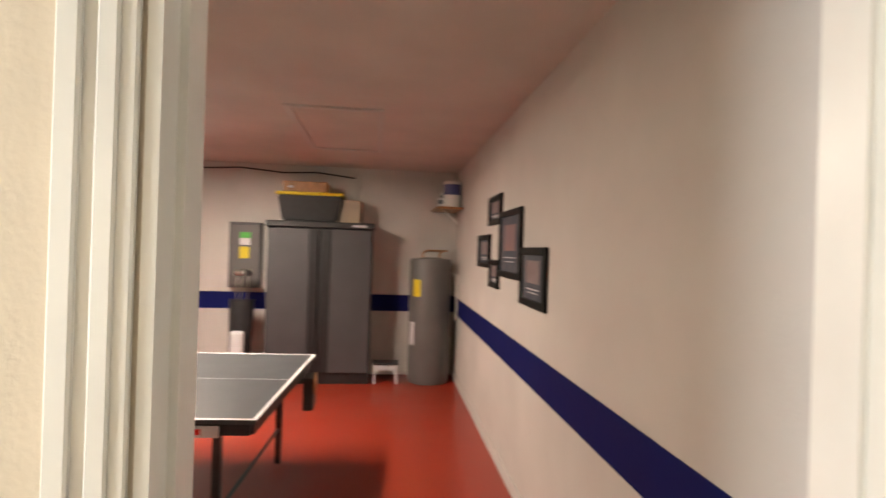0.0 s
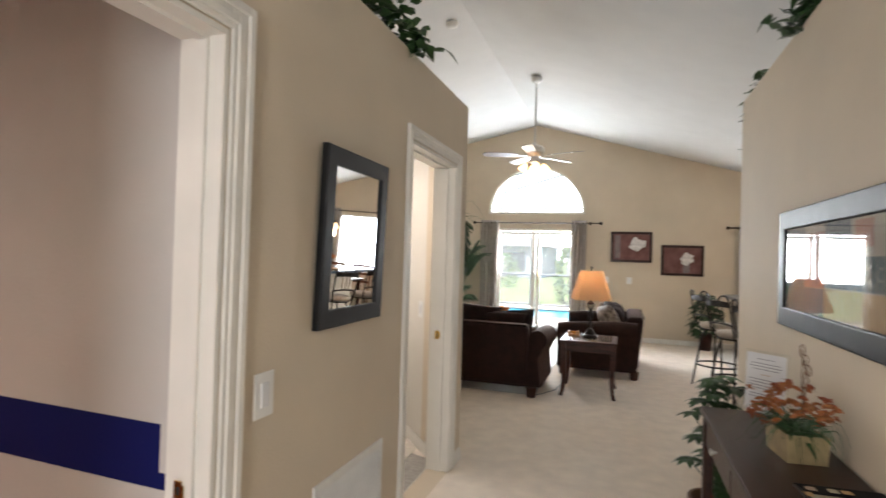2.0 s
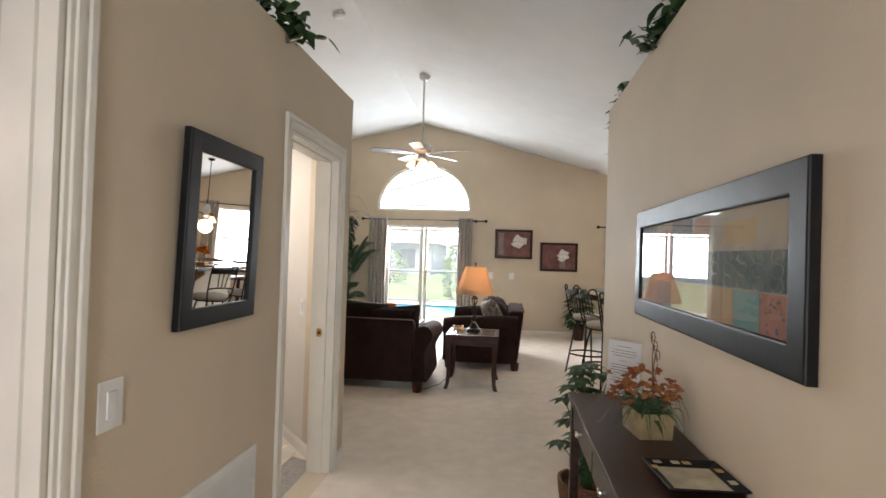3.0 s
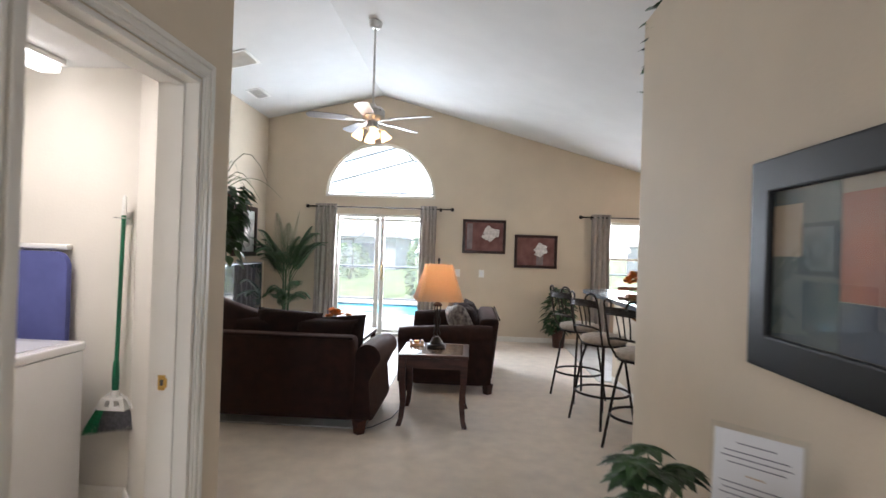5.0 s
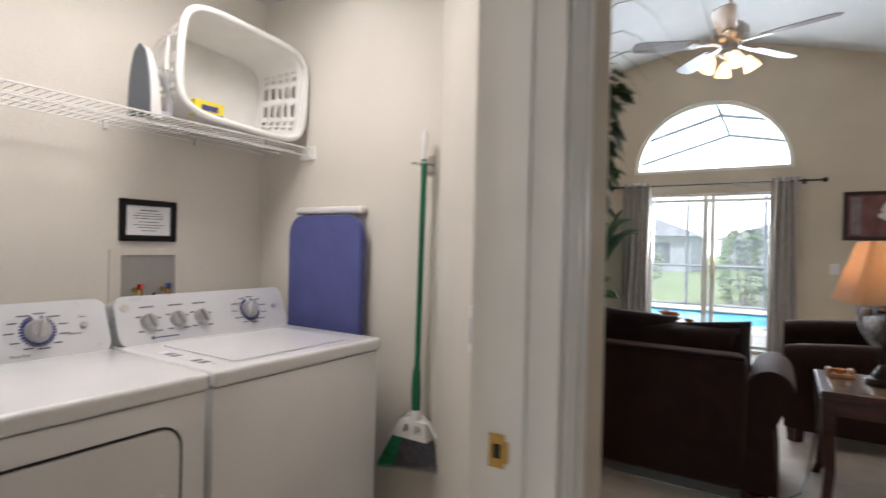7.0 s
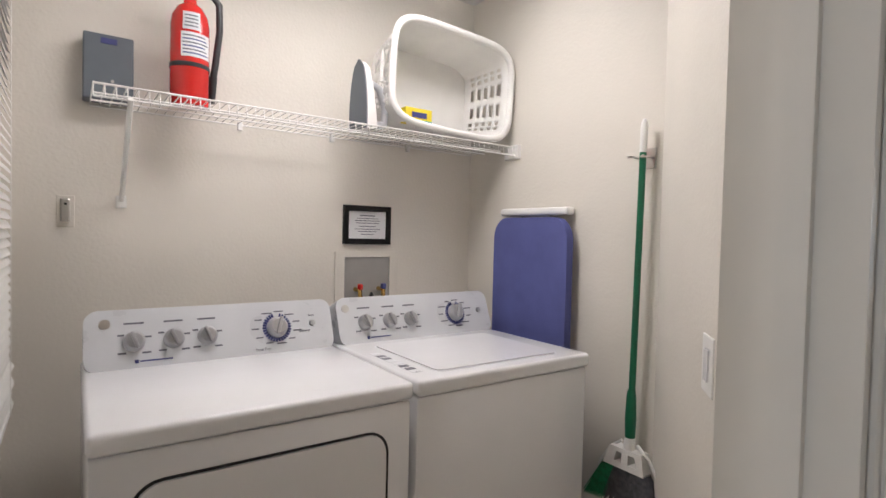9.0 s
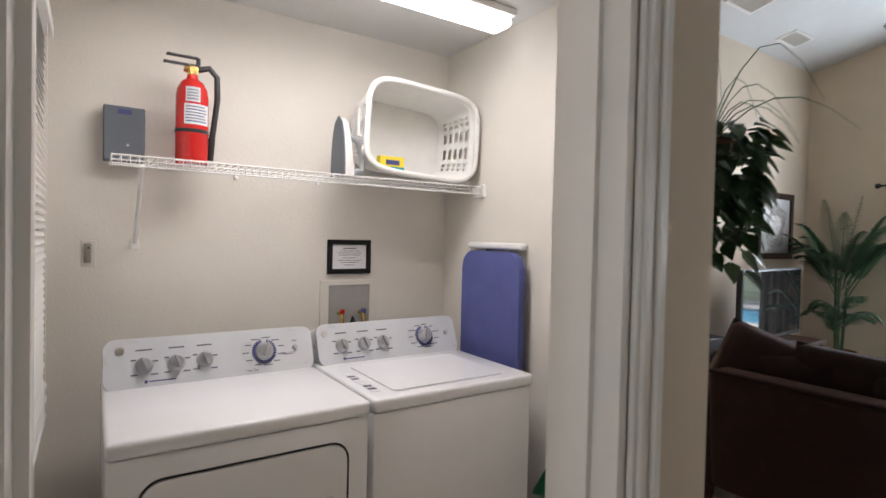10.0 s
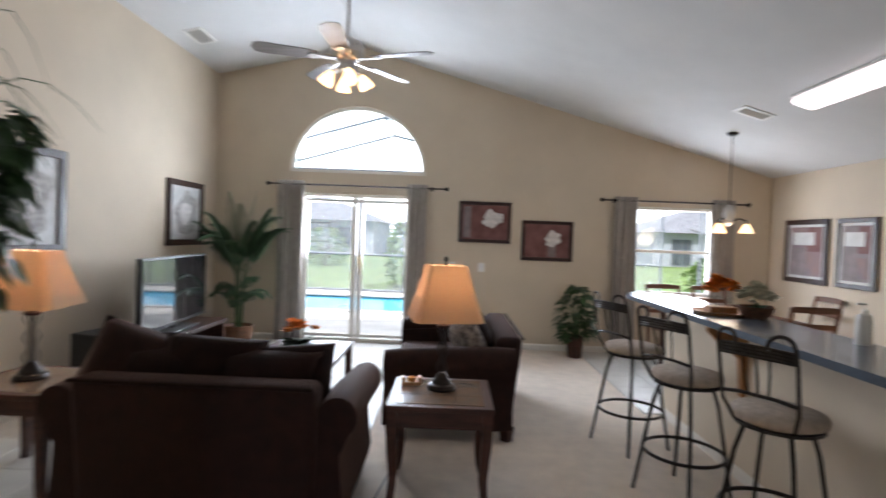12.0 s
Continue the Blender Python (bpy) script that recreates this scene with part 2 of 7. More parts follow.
def cushion(bm, cx, cy, cz, sx, sy, sz, m=None, puff=0.35, n=10):
    """A soft rounded pad with pinched corners."""
    t = bmesh.new()
    top, bot = [], []
    for s, rows in ((1, top), (-1, bot)):
        for i in range(n + 1):
            row = []
            for j in range(n + 1):
                u, v = 2 * i / n - 1, 2 * j / n - 1
                h = (max(0, 1 - abs(u) ** 2.6) * max(0, 1 - abs(v) ** 2.6)) ** 0.42
                pinch = 1 - 0.07 * puff * (1 - abs(u) ** 2) - 0.0
                pinch2 = 1 - 0.07 * puff * (1 - abs(v) ** 2)
                wob = 0.03 * noise.noise(Vector((u * 2 + cx * 7, v * 2 + cy * 5, s + cz)))
                row.append(t.verts.new((u * sx / 2 * pinch2, v * sy / 2 * pinch, s * (h + wob * h) * sz / 2)))
            rows.append(row)
        for i in range(n):
            for j in range(n):
                t.faces.new((rows[i][j], rows[i + 1][j], rows[i + 1][j + 1], rows[i][j + 1]))
    bmesh.ops.remove_doubles(t, verts=t.verts[:], dist=1e-4)
    mm = Matrix.Translation((cx, cy, cz)) @ (m or Matrix())
    return join(bm, t, mm)


def leaf(bm, base, d, length, width, bend=0.3, twist=0.0, seg=4):
    """A pointed leaf from base along d that droops."""
    d = Vector(d).normalized()
    side = d.cross(Vector((0, 0, 1)))
    side = side.normalized() if side.length > 1e-3 else Vector((1, 0, 0))
    side = Matrix.Rotation(twist, 3, d) @ side
    p = Vector(base)
    prev = None
    for i in range(seg + 1):
        s = i / seg
        w = width * math.sin(math.pi * min(1, 0.08 + 0.92 * s) ** 0.75) * 0.5
        q = p + d * length * s - Vector((0, 0, 1)) * bend * length * s * s
        if i == 0:
            cur = (bm.verts.new(q - side * width * 0.06), bm.verts.new(q - Vector((0, 0, 0.1 * width))), bm.verts.new(q + side * width * 0.06))
        elif i == seg:
            cur = (bm.verts.new(q),)
        else:
            cur = (bm.verts.new(q - side * w), bm.verts.new(q - Vector((0, 0, 0.22 * w))), bm.verts.new(q + side * w))
        if prev:
            if len(cur) == 3:
                bm.faces.new((prev[0], prev[1], cur[1], cur[0]))
                bm.faces.new((prev[1], prev[2], cur[2], cur[1]))
            else:
                bm.faces.new((prev[0], prev[1], cur[0]))
                bm.faces.new((prev[1], prev[2], cur[0]))
        prev = cur
    return bm


# ---- the large structure ----
XL, XR, YB = -3.345, 4.25, 11.07            # living room: side walls and back wall
HL, HR, T = -0.875, 0.96, 0.12              # hall faces, wall thickness
HT = 2.555                                   # top of the hall walls
RX, RZ = -1.39, 4.05                        # ridge of the vault
GY, GX, GZ, GC = 2.23, -6.80, -0.09, 2.46   # garage: side wall, far wall, floor, ceiling
LX, LY0, LY1, LC = -2.725, 3.35, 5.150, 2.43  # laundry: back wall, side walls, ceiling


GSLANT = -0.0194                            # the garage's side wall closes in towards the hall


def garage_y(x):
    return GY + GSLANT * (x - GX)


def roof_z(x):
    return RZ - (RX - x) * (RZ - 3.63) / (RX - XL) if x < RX else RZ - (x - RX) * 0.28


def structure(name, bm, material, label, smooth=None):
    return tagged(part(name, bm, material, None, "", smooth), label, name.split("_")[0], "", "structure")


# floors
b = B()
extrude_poly(b, [(-1.02, -1.3, 0), (XR, -1.3, 0), (XR, YB + T, 0), (XL, YB + T, 0), (XL, 5.13, 0), (-1.02, 4.4, 0)], [], (0, 0, -0.15))
floor = structure("floor", b, M_CARPET, "worn beige cut-pile carpet with faint footprints")
b = B()
box(b, GX - T, -1.02, -3.9, GY + T, GZ - 0.15, GZ)
structure("floor_garage", b, M_RED, "glossy red painted concrete garage floor")
b = B()
extrude_poly(b, [(LX - T, LY0 - T, -0.004), (-1.02, LY0 - T, -0.004), (-1.02, 4.4, -0.004), (-1.66, 5.13, -0.004), (LX - T, 5.13, -0.004)], [], (0, 0, -0.14))
floor_laundry = structure("floor_laundry", b, M_GROUT, "laundry floor of pale square tiles")

# hall walls
b = B()
extrude_poly(b, rect("x", HL, -1.3, 4.50, 0, HT), [rect("x", HL, 0.968, 2.035, 0.001, 2.10), rect("x", HL, 3.44, 4.25, 0.001, 2.09)], (-T - 0.025, 0, 0))
extrude_poly(b, [(HL - 0.001, 4.501, 0), (-1.6, 5.25, 0), (-1.66, 5.13, 0), (-1.021, 4.35, 0)], [], (0, 0, HT))
structure("wall_hall_left", b, M_WALL, "beige painted hall wall with two doorways and an open top")
b = B()
extrude_poly(b, rect("x", HR, -1.3, 4.78, 0, HT), [], (T, 0, 0))
structure("wall_hall_right", b, M_WALL, "beige painted hall wall with an open ledge on top")
b = B()
box(b, HR + T + 0.002, XR, 4.65, 4.77, 0, 2.45)
structure("wall_kitchen", b, M_WALL, "beige kitchen end wall")
b = B()
extrude_poly(b, [(XL, 2.32, LC + 0.002), (-1.021, 2.32, LC + 0.002), (-1.021, 4.40, LC + 0.002), (-1.661, 5.13, LC + 0.002), (XL, 5.13, LC + 0.002)], [], (0, 0, HT - LC - 0.004))
structure("ledge", b, M_WALL, "beige plant ledge above the laundry")
# living room walls
b = B()
arch = [(-1.395 + 0.935 * math.cos(a), YB, 2.33 + 0.92 * math.sin(a)) for a in [math.pi * i / 32 for i in range(33)]]
extrude_poly(b, [(XL - T, YB, 0), (XR + T, YB, 0), (XR + T, YB, roof_z(XR + T)), (RX, YB, RZ), (XL - T, YB, roof_z(XL - T))],
             [rect("y", YB, -2.18, -0.60, 0.001, 2.05), arch, rect("y", YB, 2.40, 3.50, 0.82, 2.03)], (0, T, 0))
structure("wall_back", b, M_WALL, "beige gable wall with sliding door, arched window and dining window")
b = B()
extrude_poly(b, rect("x", XL, 5.25, YB, 0, 3.63), [], (-T, 0, 0))
structure("wall_left", b, M_WALL, "tall beige living room wall")
b = B()
box(b, XL - T, XL, -1.3, 5.25, HT + 0.001, 3.63)
structure("wall_upper_left", b, M_WALL, "beige upper wall above the ledge")
b = B()
extrude_poly(b, [(XL, 5.131, 0), (-1.661, 5.131, 0), (-1.6, 5.25, 0), (XL, 5.25, 0)], [], (0, 0, HT))
structure("wall_living_south", b, M_WALL, "beige wall between laundry and living room")
b = B()
box(b, XR, XR + T, -1.3, YB, 0, roof_z(XR) + 0.02)
structure("wall_right", b, M_WALL, "beige dining room wall")
b = B()
extrude_poly(b, [(XL - T, -1.3, 0), (XR + T, -1.3, 0), (XR + T, -1.3, roof_z(XR + T)), (RX, -1.3, RZ), (XL - T, -1.3, roof_z(XL - T))],
             [rect("y", -1.3, -0.4, 0.4, 0.7, 2.3)], (0, -T, 0))
structure("wall_front", b, M_WALL, "beige entry wall with a glazed opening")
# garage walls
b = B()
extrude_poly(b, rect("x", -1.022, -3.9, 0.963, GZ, GC), [], (-0.02, 0, 0))
extrude_poly(b, [(GX, GY, GZ), (-1.022, garage_y(-1.022), GZ), (-1.022, GY + T, GZ), (GX, GY + T, GZ)], [], (0, 0, GC - GZ))
structure("wall_garage_side", b, M_GARAGE, "off-white garage wall with a navy stripe")
b = B()
box(b, GX - T, GX, -3.9, GY + T, GZ, GC)
structure("wall_garage_far", b, M_GARAGE, "off-white far garage wall with a navy stripe")
b = B()
box(b, GX, -1.022, -4.02, -3.9, GZ, GC)
structure("wall_garage_back", b, M_GARAGE, "off-white garage wall")
b = B()
box(b, GX - T, -1.022, -4.02, GY + T, GC, GC + 0.018)
structure("ceiling_garage", b, M_GCEIL, "dull painted garage ceiling")
# laundry walls
b = B()
box(b, LX - T, LX, LY0 - T, LY1, 0, LC, 0)
structure("wall_laundry_back", b, M_LAUNDRY, "cream laundry wall behind the machines")
b = B()
extrude_poly(b, rect("y", LY0, LX, -1.022, 0, LC), [rect("y", LY0, -2.62, -1.55, 0.85, 2.1)], (0, -T, 0))
structure("wall_laundry_left", b, M_LAUNDRY, "cream laundry wall with a window")
b = B()
extrude_poly(b, [(LX, LY1 - 0.004, 0), (-1.665, LY1 - 0.004, 0), (-1.026, 4.398, 0), (-1.026, 4.37, 0), (-1.69, LY1 - 0.024, 0), (LX, LY1 - 0.024, 0)], [], (0, 0, LC))
structure("wall_laundry_right", b, M_LAUNDRY, "cream laundry wall with a slanted corner")
b = B()
extrude_poly(b, rect("x", -1.023, LY0, 4.375, 0, LC), [rect("x", -1.023, 3.44, 4.25, 0.001, 2.09)], (-0.006, 0, 0))
structure("wall_laundry_front", b, M_LAUNDRY, "cream inner face of the laundry door wall")
b = B()
extrude_poly(b, [(LX - T, LY0 - T, LC), (-1.022, LY0 - T, LC), (-1.022, 4.37, LC), (-1.66, 5.16, LC), (-1.70, LY1 + 0.1, LC), (LX - T, LY1 + 0.1, LC)], [], (0, 0, 0.02))
structure("ceiling_laundry", b, M_CEIL, "white flat laundry ceiling")
# vaulted ceiling
b = B()
extrude_poly(b, [(XL - T, -1.42, roof_z(XL - T)), (RX, -1.42, RZ), (XR + T, -1.42, roof_z(XR + T)), (XR + T, -1.42, roof_z(XR + T) + 0.12), (RX, -1.42, RZ + 0.12), (XL - T, -1.42, roof_z(XL - T) + 0.12)],
             [], (0, YB + T + 1.42, 0))
structure("ceiling", b, M_CEIL, "white vaulted ceiling with a ridge")


def stripe(name, a, c, d):
    """A painted band between two points of a wall, with the room beside it along d."""
    q = B()
    extrude_poly(q, [(*a, 0.70), (*c, 0.70), (c[0] + d[0], c[1] + d[1], 0.70), (a[0] + d[0], a[1] + d[1], 0.70)], [], (0, 0, 0.205))
    return structure(name, q, M_BLUE, "navy blue painted stripe on the garage wall")


stripe("trim_stripe_side", (GX + 0.004, garage_y(GX) - 0.0005), (-1.03, garage_y(-1.03) - 0.0005), (0, -0.003))
stripe("trim_stripe_far", (GX + 0.0005, -3.9), (GX + 0.0005, GY - 0.004), (0.003, 0))
b = B()
extrude_poly(b, [(-1.15, garage_y(-1.15) - 0.004, 0.76), (-1.025, garage_y(-1.025) - 0.004, 0.76), (-1.025, garage_y(-1.025) - 0.014, 0.76), (-1.15, garage_y(-1.15) - 0.014, 0.76)], [], (0, 0, GC - 0.77))
structure("trim_garage_board", b, M_GARAGE, "off-white board beside the garage doorway")
b = B()
extrude_poly(b, [(GX + 0.002, GY - 0.012, GZ + 0.001), (-1.03, garage_y(-1.03) - 0.012, GZ + 0.001), (-1.03, garage_y(-1.03) - 0.001, GZ + 0.001), (GX + 0.002, GY - 0.001, GZ + 0.001)], [], (0, 0, 0.09))
structure("baseboard_garage", b, M_GARAGE, "off-white board along the foot of the garage wall")


def baseboard(name, pts, h=0.085, d=0.014):
    """Base moulding along a line; the room lies to the left of the way."""
    q = B()
    for (x0, y0), (x1, y1) in zip(pts, pts[1:]):
        w = Vector((x1 - x0, y1 - y0, 0)).normalized()
        n = Vector((-w.y, w.x, 0)) * d
        a, c = Vector((x0, y0, 0.002)), Vector((x1, y1, 0.002))
        extrude_poly(q, [a, a + n, a + n + Vector((0, 0, h - 0.02)), a + n * 0.4 + Vector((0, 0, h)), a + Vector((0, 0, h))], [], c - a)
    return structure(name, q, M_TRIM, "white painted baseboard")


baseboard("baseboard_back", [(XR, YB - 0.001), (-0.55, YB - 0.001)])
baseboard("baseboard_back_left", [(-2.24, YB - 0.001), (XL, YB - 0.001)])
baseboard("baseboard_left", [(XL + 0.001, YB), (XL + 0.001, 5.26)])
baseboard("baseboard_right", [(XR - 0.001, 8.0), (XR - 0.001, YB)])
baseboard("baseboard_hall_left", [(HL + 0.001, 3.365), (HL + 0.001, 2.13)])
baseboard("baseboard_hall_corner", [(-1.6, 5.255), (HL + 0.001, 4.50), (HL + 0.001, 4.325)])
baseboard("baseboard_hall_right", [(HR - 0.001, -1.3), (HR - 0.001, 4.78)])
baseboard("baseboard_living_south", [(XL, 5.251), (-1.6, 5.251)])
baseboard("baseboard_laundry", [(-1.03, 4.365), (-1.7, LY1 - 0.026), (LX, LY1 - 0.026)])
baseboard("baseboard_laundry_back", [(LX + 0.001, LY1), (LX + 0.001, LY0)])


def door_casing(name, y0, y1, top, z0=0.002, k=1.0):
    """Jambs, stops and moulded casing round an opening in the hall's left wall."""
    q = B()
    for y, s in ((y0, 1), (y1, -1)):
        box(q, HL - T - 0.037, HL + 0.004, min(y, y + s * 0.018), max(y, y + s * 0.018), z0, top)
        box(q, HL - 0.085, HL - 0.05, min(y + s * 0.018, y + s * 0.030), max(y + s * 0.018, y + s * 0.030), z0, top - 0.02)
        for off, w, d in ((0.006, 0.062 * k, 0.013), (0.018 * k, 0.018 * k, 0.019), (0.048 * k, 0.020 * k, 0.022)):
            a, c = y - s * off, y - s * (off + w if off == 0.006 else off + w)
            box(q, HL + 0.001, HL + d, min(a, c), max(a, c), z0, top + (off + w if off == 0.006 else off + w), 0.003, 1)
    box(q, HL - T - 0.037, HL + 0.004, y0 + 0.018, y1 - 0.018, top - 0.018, top)
    box(q, HL - 0.085, HL - 0.05, y0 + 0.03, y1 - 0.03, top - 0.03, top - 0.018)
    for off, w, d in ((0.006, 0.062 * k, 0.0131), (0.018 * k, 0.018 * k, 0.0191), (0.048 * k, 0.020 * k, 0.0221)):
        box(q, HL + 0.001, HL + d, y0 - off, y1 + off, top + off, top + off + w, 0.003, 1)
    return structure(name, q, M_TRIM, "white moulded door casing and jamb")


door_casing("trim_door_garage", 0.968, 2.035, 2.10, 0.002, 1.4)
door_casing("trim_door_laundry", 3.44, 4.25, 2.09, 0.002, 1.1)


def strike(y, z):
    th = empty("strike_plate", HL - 0.088, y, z, 0, "polished brass strike plate on the door jamb", "strike plate")
    q = B()
    extrude_poly(q, rect("y", 0, -0.022, 0.006, -0.028, 0.028), [rect("y", 0, -0.014, 0.0, -0.012, 0.012)], (0, -0.003, 0))
    box(q, 0.006, 0.014, -0.004, -0.001, -0.018, 0.018, 0.001)
    part("plate", q, M_BRASS, th)
    # flat black sheet stands for the shaded depth of the hole
    q = B()
    box(q, -0.014, 0.0, -0.0006, -0.0001, -0.012, 0.012)
    part("latch_hole", q, M_BLACKPL, th)


strike(2.035 - 0.0305, 0.775)
strike(4.25 - 0.0305, 0.927)


# ---- windows and the sliding door ----
def window_unit(name, x0, x1, z0, z1, label, rails=(), stiles=(), arched=False):
    th = tagged(new(name), label, "window", "", "structure")
    f, y0, y1 = 0.045, YB + 0.03, YB + 0.085
    q = B()
    if arched:
        out = [(-1.395 + 0.934 * math.cos(a), y0, 2.331 + 0.919 * math.sin(a)) for a in [math.pi * i / 32 for i in range(33)]]
        inn = [(-1.395 + 0.885 * math.cos(a), y0, 2.372 + 0.835 * math.sin(a)) for a in [math.pi * i / 32 for i in range(33)]]
        extrude_poly(q, out, [inn], (0, y1 - y0, 0))
        part("window_frame", q, M_TRIM, th)
        q = B()
        extrude_poly(q, [(x, y0 + 0.02, z) for x, y, z in inn], [], (0, 0.006, 0))
    else:
        extrude_poly(q, rect("y", y0, x0, x1, z0, z1), [rect("y", y0, x0 + f, x1 - f, z0 + f, z1 - f)], (0, y1 - y0, 0))
        part("window_frame", q, M_TRIM, th)
        for z in rails:
            q = B()
            box(q, x0 + f, x1 - f, y0 + 0.002, y1 - 0.012, z - 0.02, z + 0.02, 0.003)
            part("rail", q, M_TRIM, th)
        for x, w in stiles:
            q = B()
            box(q, x - w / 2, x + w / 2, y0 - 0.004, y1 - 0.006, z0 + f, z1 - f, 0.004)
            part("stile", q, M_TRIM, th)
        q = B()
        box(q, x0 + f, x1 - f, y0 + 0.02, y0 + 0.026, z0 + f, z1 - f)
    g = part("pane", q, M_GLASS, th)
    g.visible_shadow = False
    return th


slider = window_unit("door_sliding", -2.178, -0.602, 0.004, 2.048, "white framed sliding glass door onto the pool deck", stiles=((-2.10, 0.06), (-1.42, 0.07), (-1.33, 0.06), (-0.68, 0.06)), rails=(0.09, 1.95))
q = B()
tube(q, [(-1.33, YB + 0.022, 0.95), (-1.33, YB - 0.012, 0.97), (-1.33, YB - 0.012, 1.18), (-1.33, YB + 0.022, 1.20)], 0.009, 8)
part("handle", q, M_BRASS, slider, "brass pull handle")
window_unit("window_arch", 0, 0, 0, 0, "white half-round window above the sliding door", arched=True)
w = window_unit("window_dining", 2.402, 3.498, 0.822, 2.028, "white single-hung dining window", rails=(1.42,))
q = B()
box(q, 2.36, 3.54, YB - 0.05, YB + 0.03, 0.79, 0.819, 0.006)
part("window_sill", q, M_TRIM, w)
entry = tagged(new("window_entry"), "glazed panel of the entry", "window", "", "structure")
q = B()
extrude_poly(q, rect("y", -1.33, -0.4, 0.4, 0.7, 2.3), [rect("y", -1.33, -0.35, 0.35, 0.75, 2.25)], (0, -0.04, 0))
part("window_frame", q, M_TRIM, entry)
q = B()
box(q, -0.35, 0.35, -1.354, -1.348, 0.75, 2.25)
part("pane", q, M_GLASS, entry).visible_shadow = False


def curtain_rod(x0, x1, z, y):
    th = empty("curtain_rod", (x0 + x1) / 2, y, z, 0, "thin dark bronze curtain rod with ball finials", "curtain rod")
    h = (x1 - x0) / 2
    q = B()
    tube(q, [(-h, 0, 0), (h, 0, 0)], 0.011, 10)
    part("rod", q, M_METAL, th)
    for s in (-1, 1):
        q = B()
        t = B()
        lathe(t, [(0.0, 0), (0.012, 0.0), (0.014, 0.012), (0.026, 0.022), (0.031, 0.04), (0.024, 0.058), (0, 0.066)], seg=14)
        join(q, t, Matrix.Translation((s * h, 0, 0)) @ Matrix.Rotation(s * math.pi / 2, 4, "Y"))
        part("finial", q, M_METAL, th, "", 60)
        q = B()
        tube(q, [(s * (h - 0.16), 0, 0), (s * (h - 0.16), YB - y - 0.006, 0)], 0.007, 8)
        lathe(q, [(0.011, -0.012), (0.017, -0.012), (0.017, 0.012), (0.011, 0.012)], s * (h - 0.16), 0, 0, 12)
        box(q, s * (h - 0.16) - 0.02, s * (h - 0.16) + 0.02, YB - y - 0.007, YB - y - 0.001, -0.03, 0.03)
        part("bracket", q, M_METAL, th)
    return th


def curtain(x0, x1, z0, z1, y, folds, label):
    th = empty("curtain", (x0 + x1) / 2, y, z0, 0, label, "curtain", "taupe curtains")
    n, rows, wd = folds * 10, 10, x1 - x0
    q = B()
    g = []
    for j in range(rows + 1):
        v = j / rows
        row = []
        for i in range(n + 1):
            u = i / n
            ph = u * folds * 2 * math.pi
            spread = 1 + 0.10 * (1 - v)
            amp = 0.035 * (0.75 + 0.4 * (1 - v)) * (1 + 0.25 * math.sin(3 * ph / folds + 1))
            row.append(q.verts.new(((u - 0.5) * wd * spread + 0.012 * math.sin(5 * v + ph * 0.3), amp * math.sin(ph) + 0.006 * noise.noise(Vector((u * 9, v * 4, x0))), v * (z1 - z0))))
        g.append(row)
    for j in range(rows):
        for i in range(n):
            q.faces.new((g[j][i], g[j][i + 1], g[j + 1][i + 1], g[j + 1][i]))
    c = part("cloth", q, M_CURTAIN, th, "", 180)
    md = c.modifiers.new("thick", "SOLIDIFY")
    md.thickness = 0.003
    for k in range(folds):
        q = B()
        xx = ((k + 0.5) / folds - 0.5) * wd
        lathe(q, [(0.016, -0.005), (0.024, -0.005), (0.024, 0.005), (0.016, 0.005), (0.016, -0.005)], xx, 0, z1 - z0 - 0.05, 12)
        part("grommet", q, M_STEEL, th)
    return th


curtain_rod(-2.55, -0.20, 2.15, YB - 0.10)
curtain_rod(1.97, 3.85, 2.09, YB - 0.10)
curtain(-2.44, -2.10, 0.015, 2.20, YB - 0.10, 5, "taupe grommet curtain gathered beside the sliding door")
curtain(-0.68, -0.42, 0.015, 2.20, YB - 0.10, 4, "taupe grommet curtain gathered beside the sliding door")
curtain(2.12, 2.42, 0.015, 2.14, YB - 0.10, 4, "taupe grommet curtain gathered beside the dining window")
curtain(3.42, 3.72, 0.015, 2.14, YB - 0.10, 4, "taupe grommet curtain gathered beside the dining window")

# ---- pictures ----
P_RED = mat("painted_maroon_canvas", (0.13, 0.045, 0.04), 0.7, vary=0.2, scale=7, color2=(0.22, 0.10, 0.085), bump=0.2, bump_scale=80)
P_GREY = mat("painted_mauve_band", (0.24, 0.19, 0.19), 0.7, vary=0.15, scale=9)
P_PETAL = mat("painted_white_petals", (0.75, 0.72, 0.69), 0.7, vary=0.15, scale=25)
P_PETAL2 = mat("painted_grey_petals", (0.42, 0.40, 0.38), 0.7, vary=0.2, scale=25)
P_PALE = mat("painted_pale_canvas", (0.62, 0.62, 0.60), 0.6, vary=0.08, scale=8)
P_GOLD = mat("antique_gold_frame", (0.20, 0.14, 0.07), 0.4, 0.5, vary=0.3, scale=30)


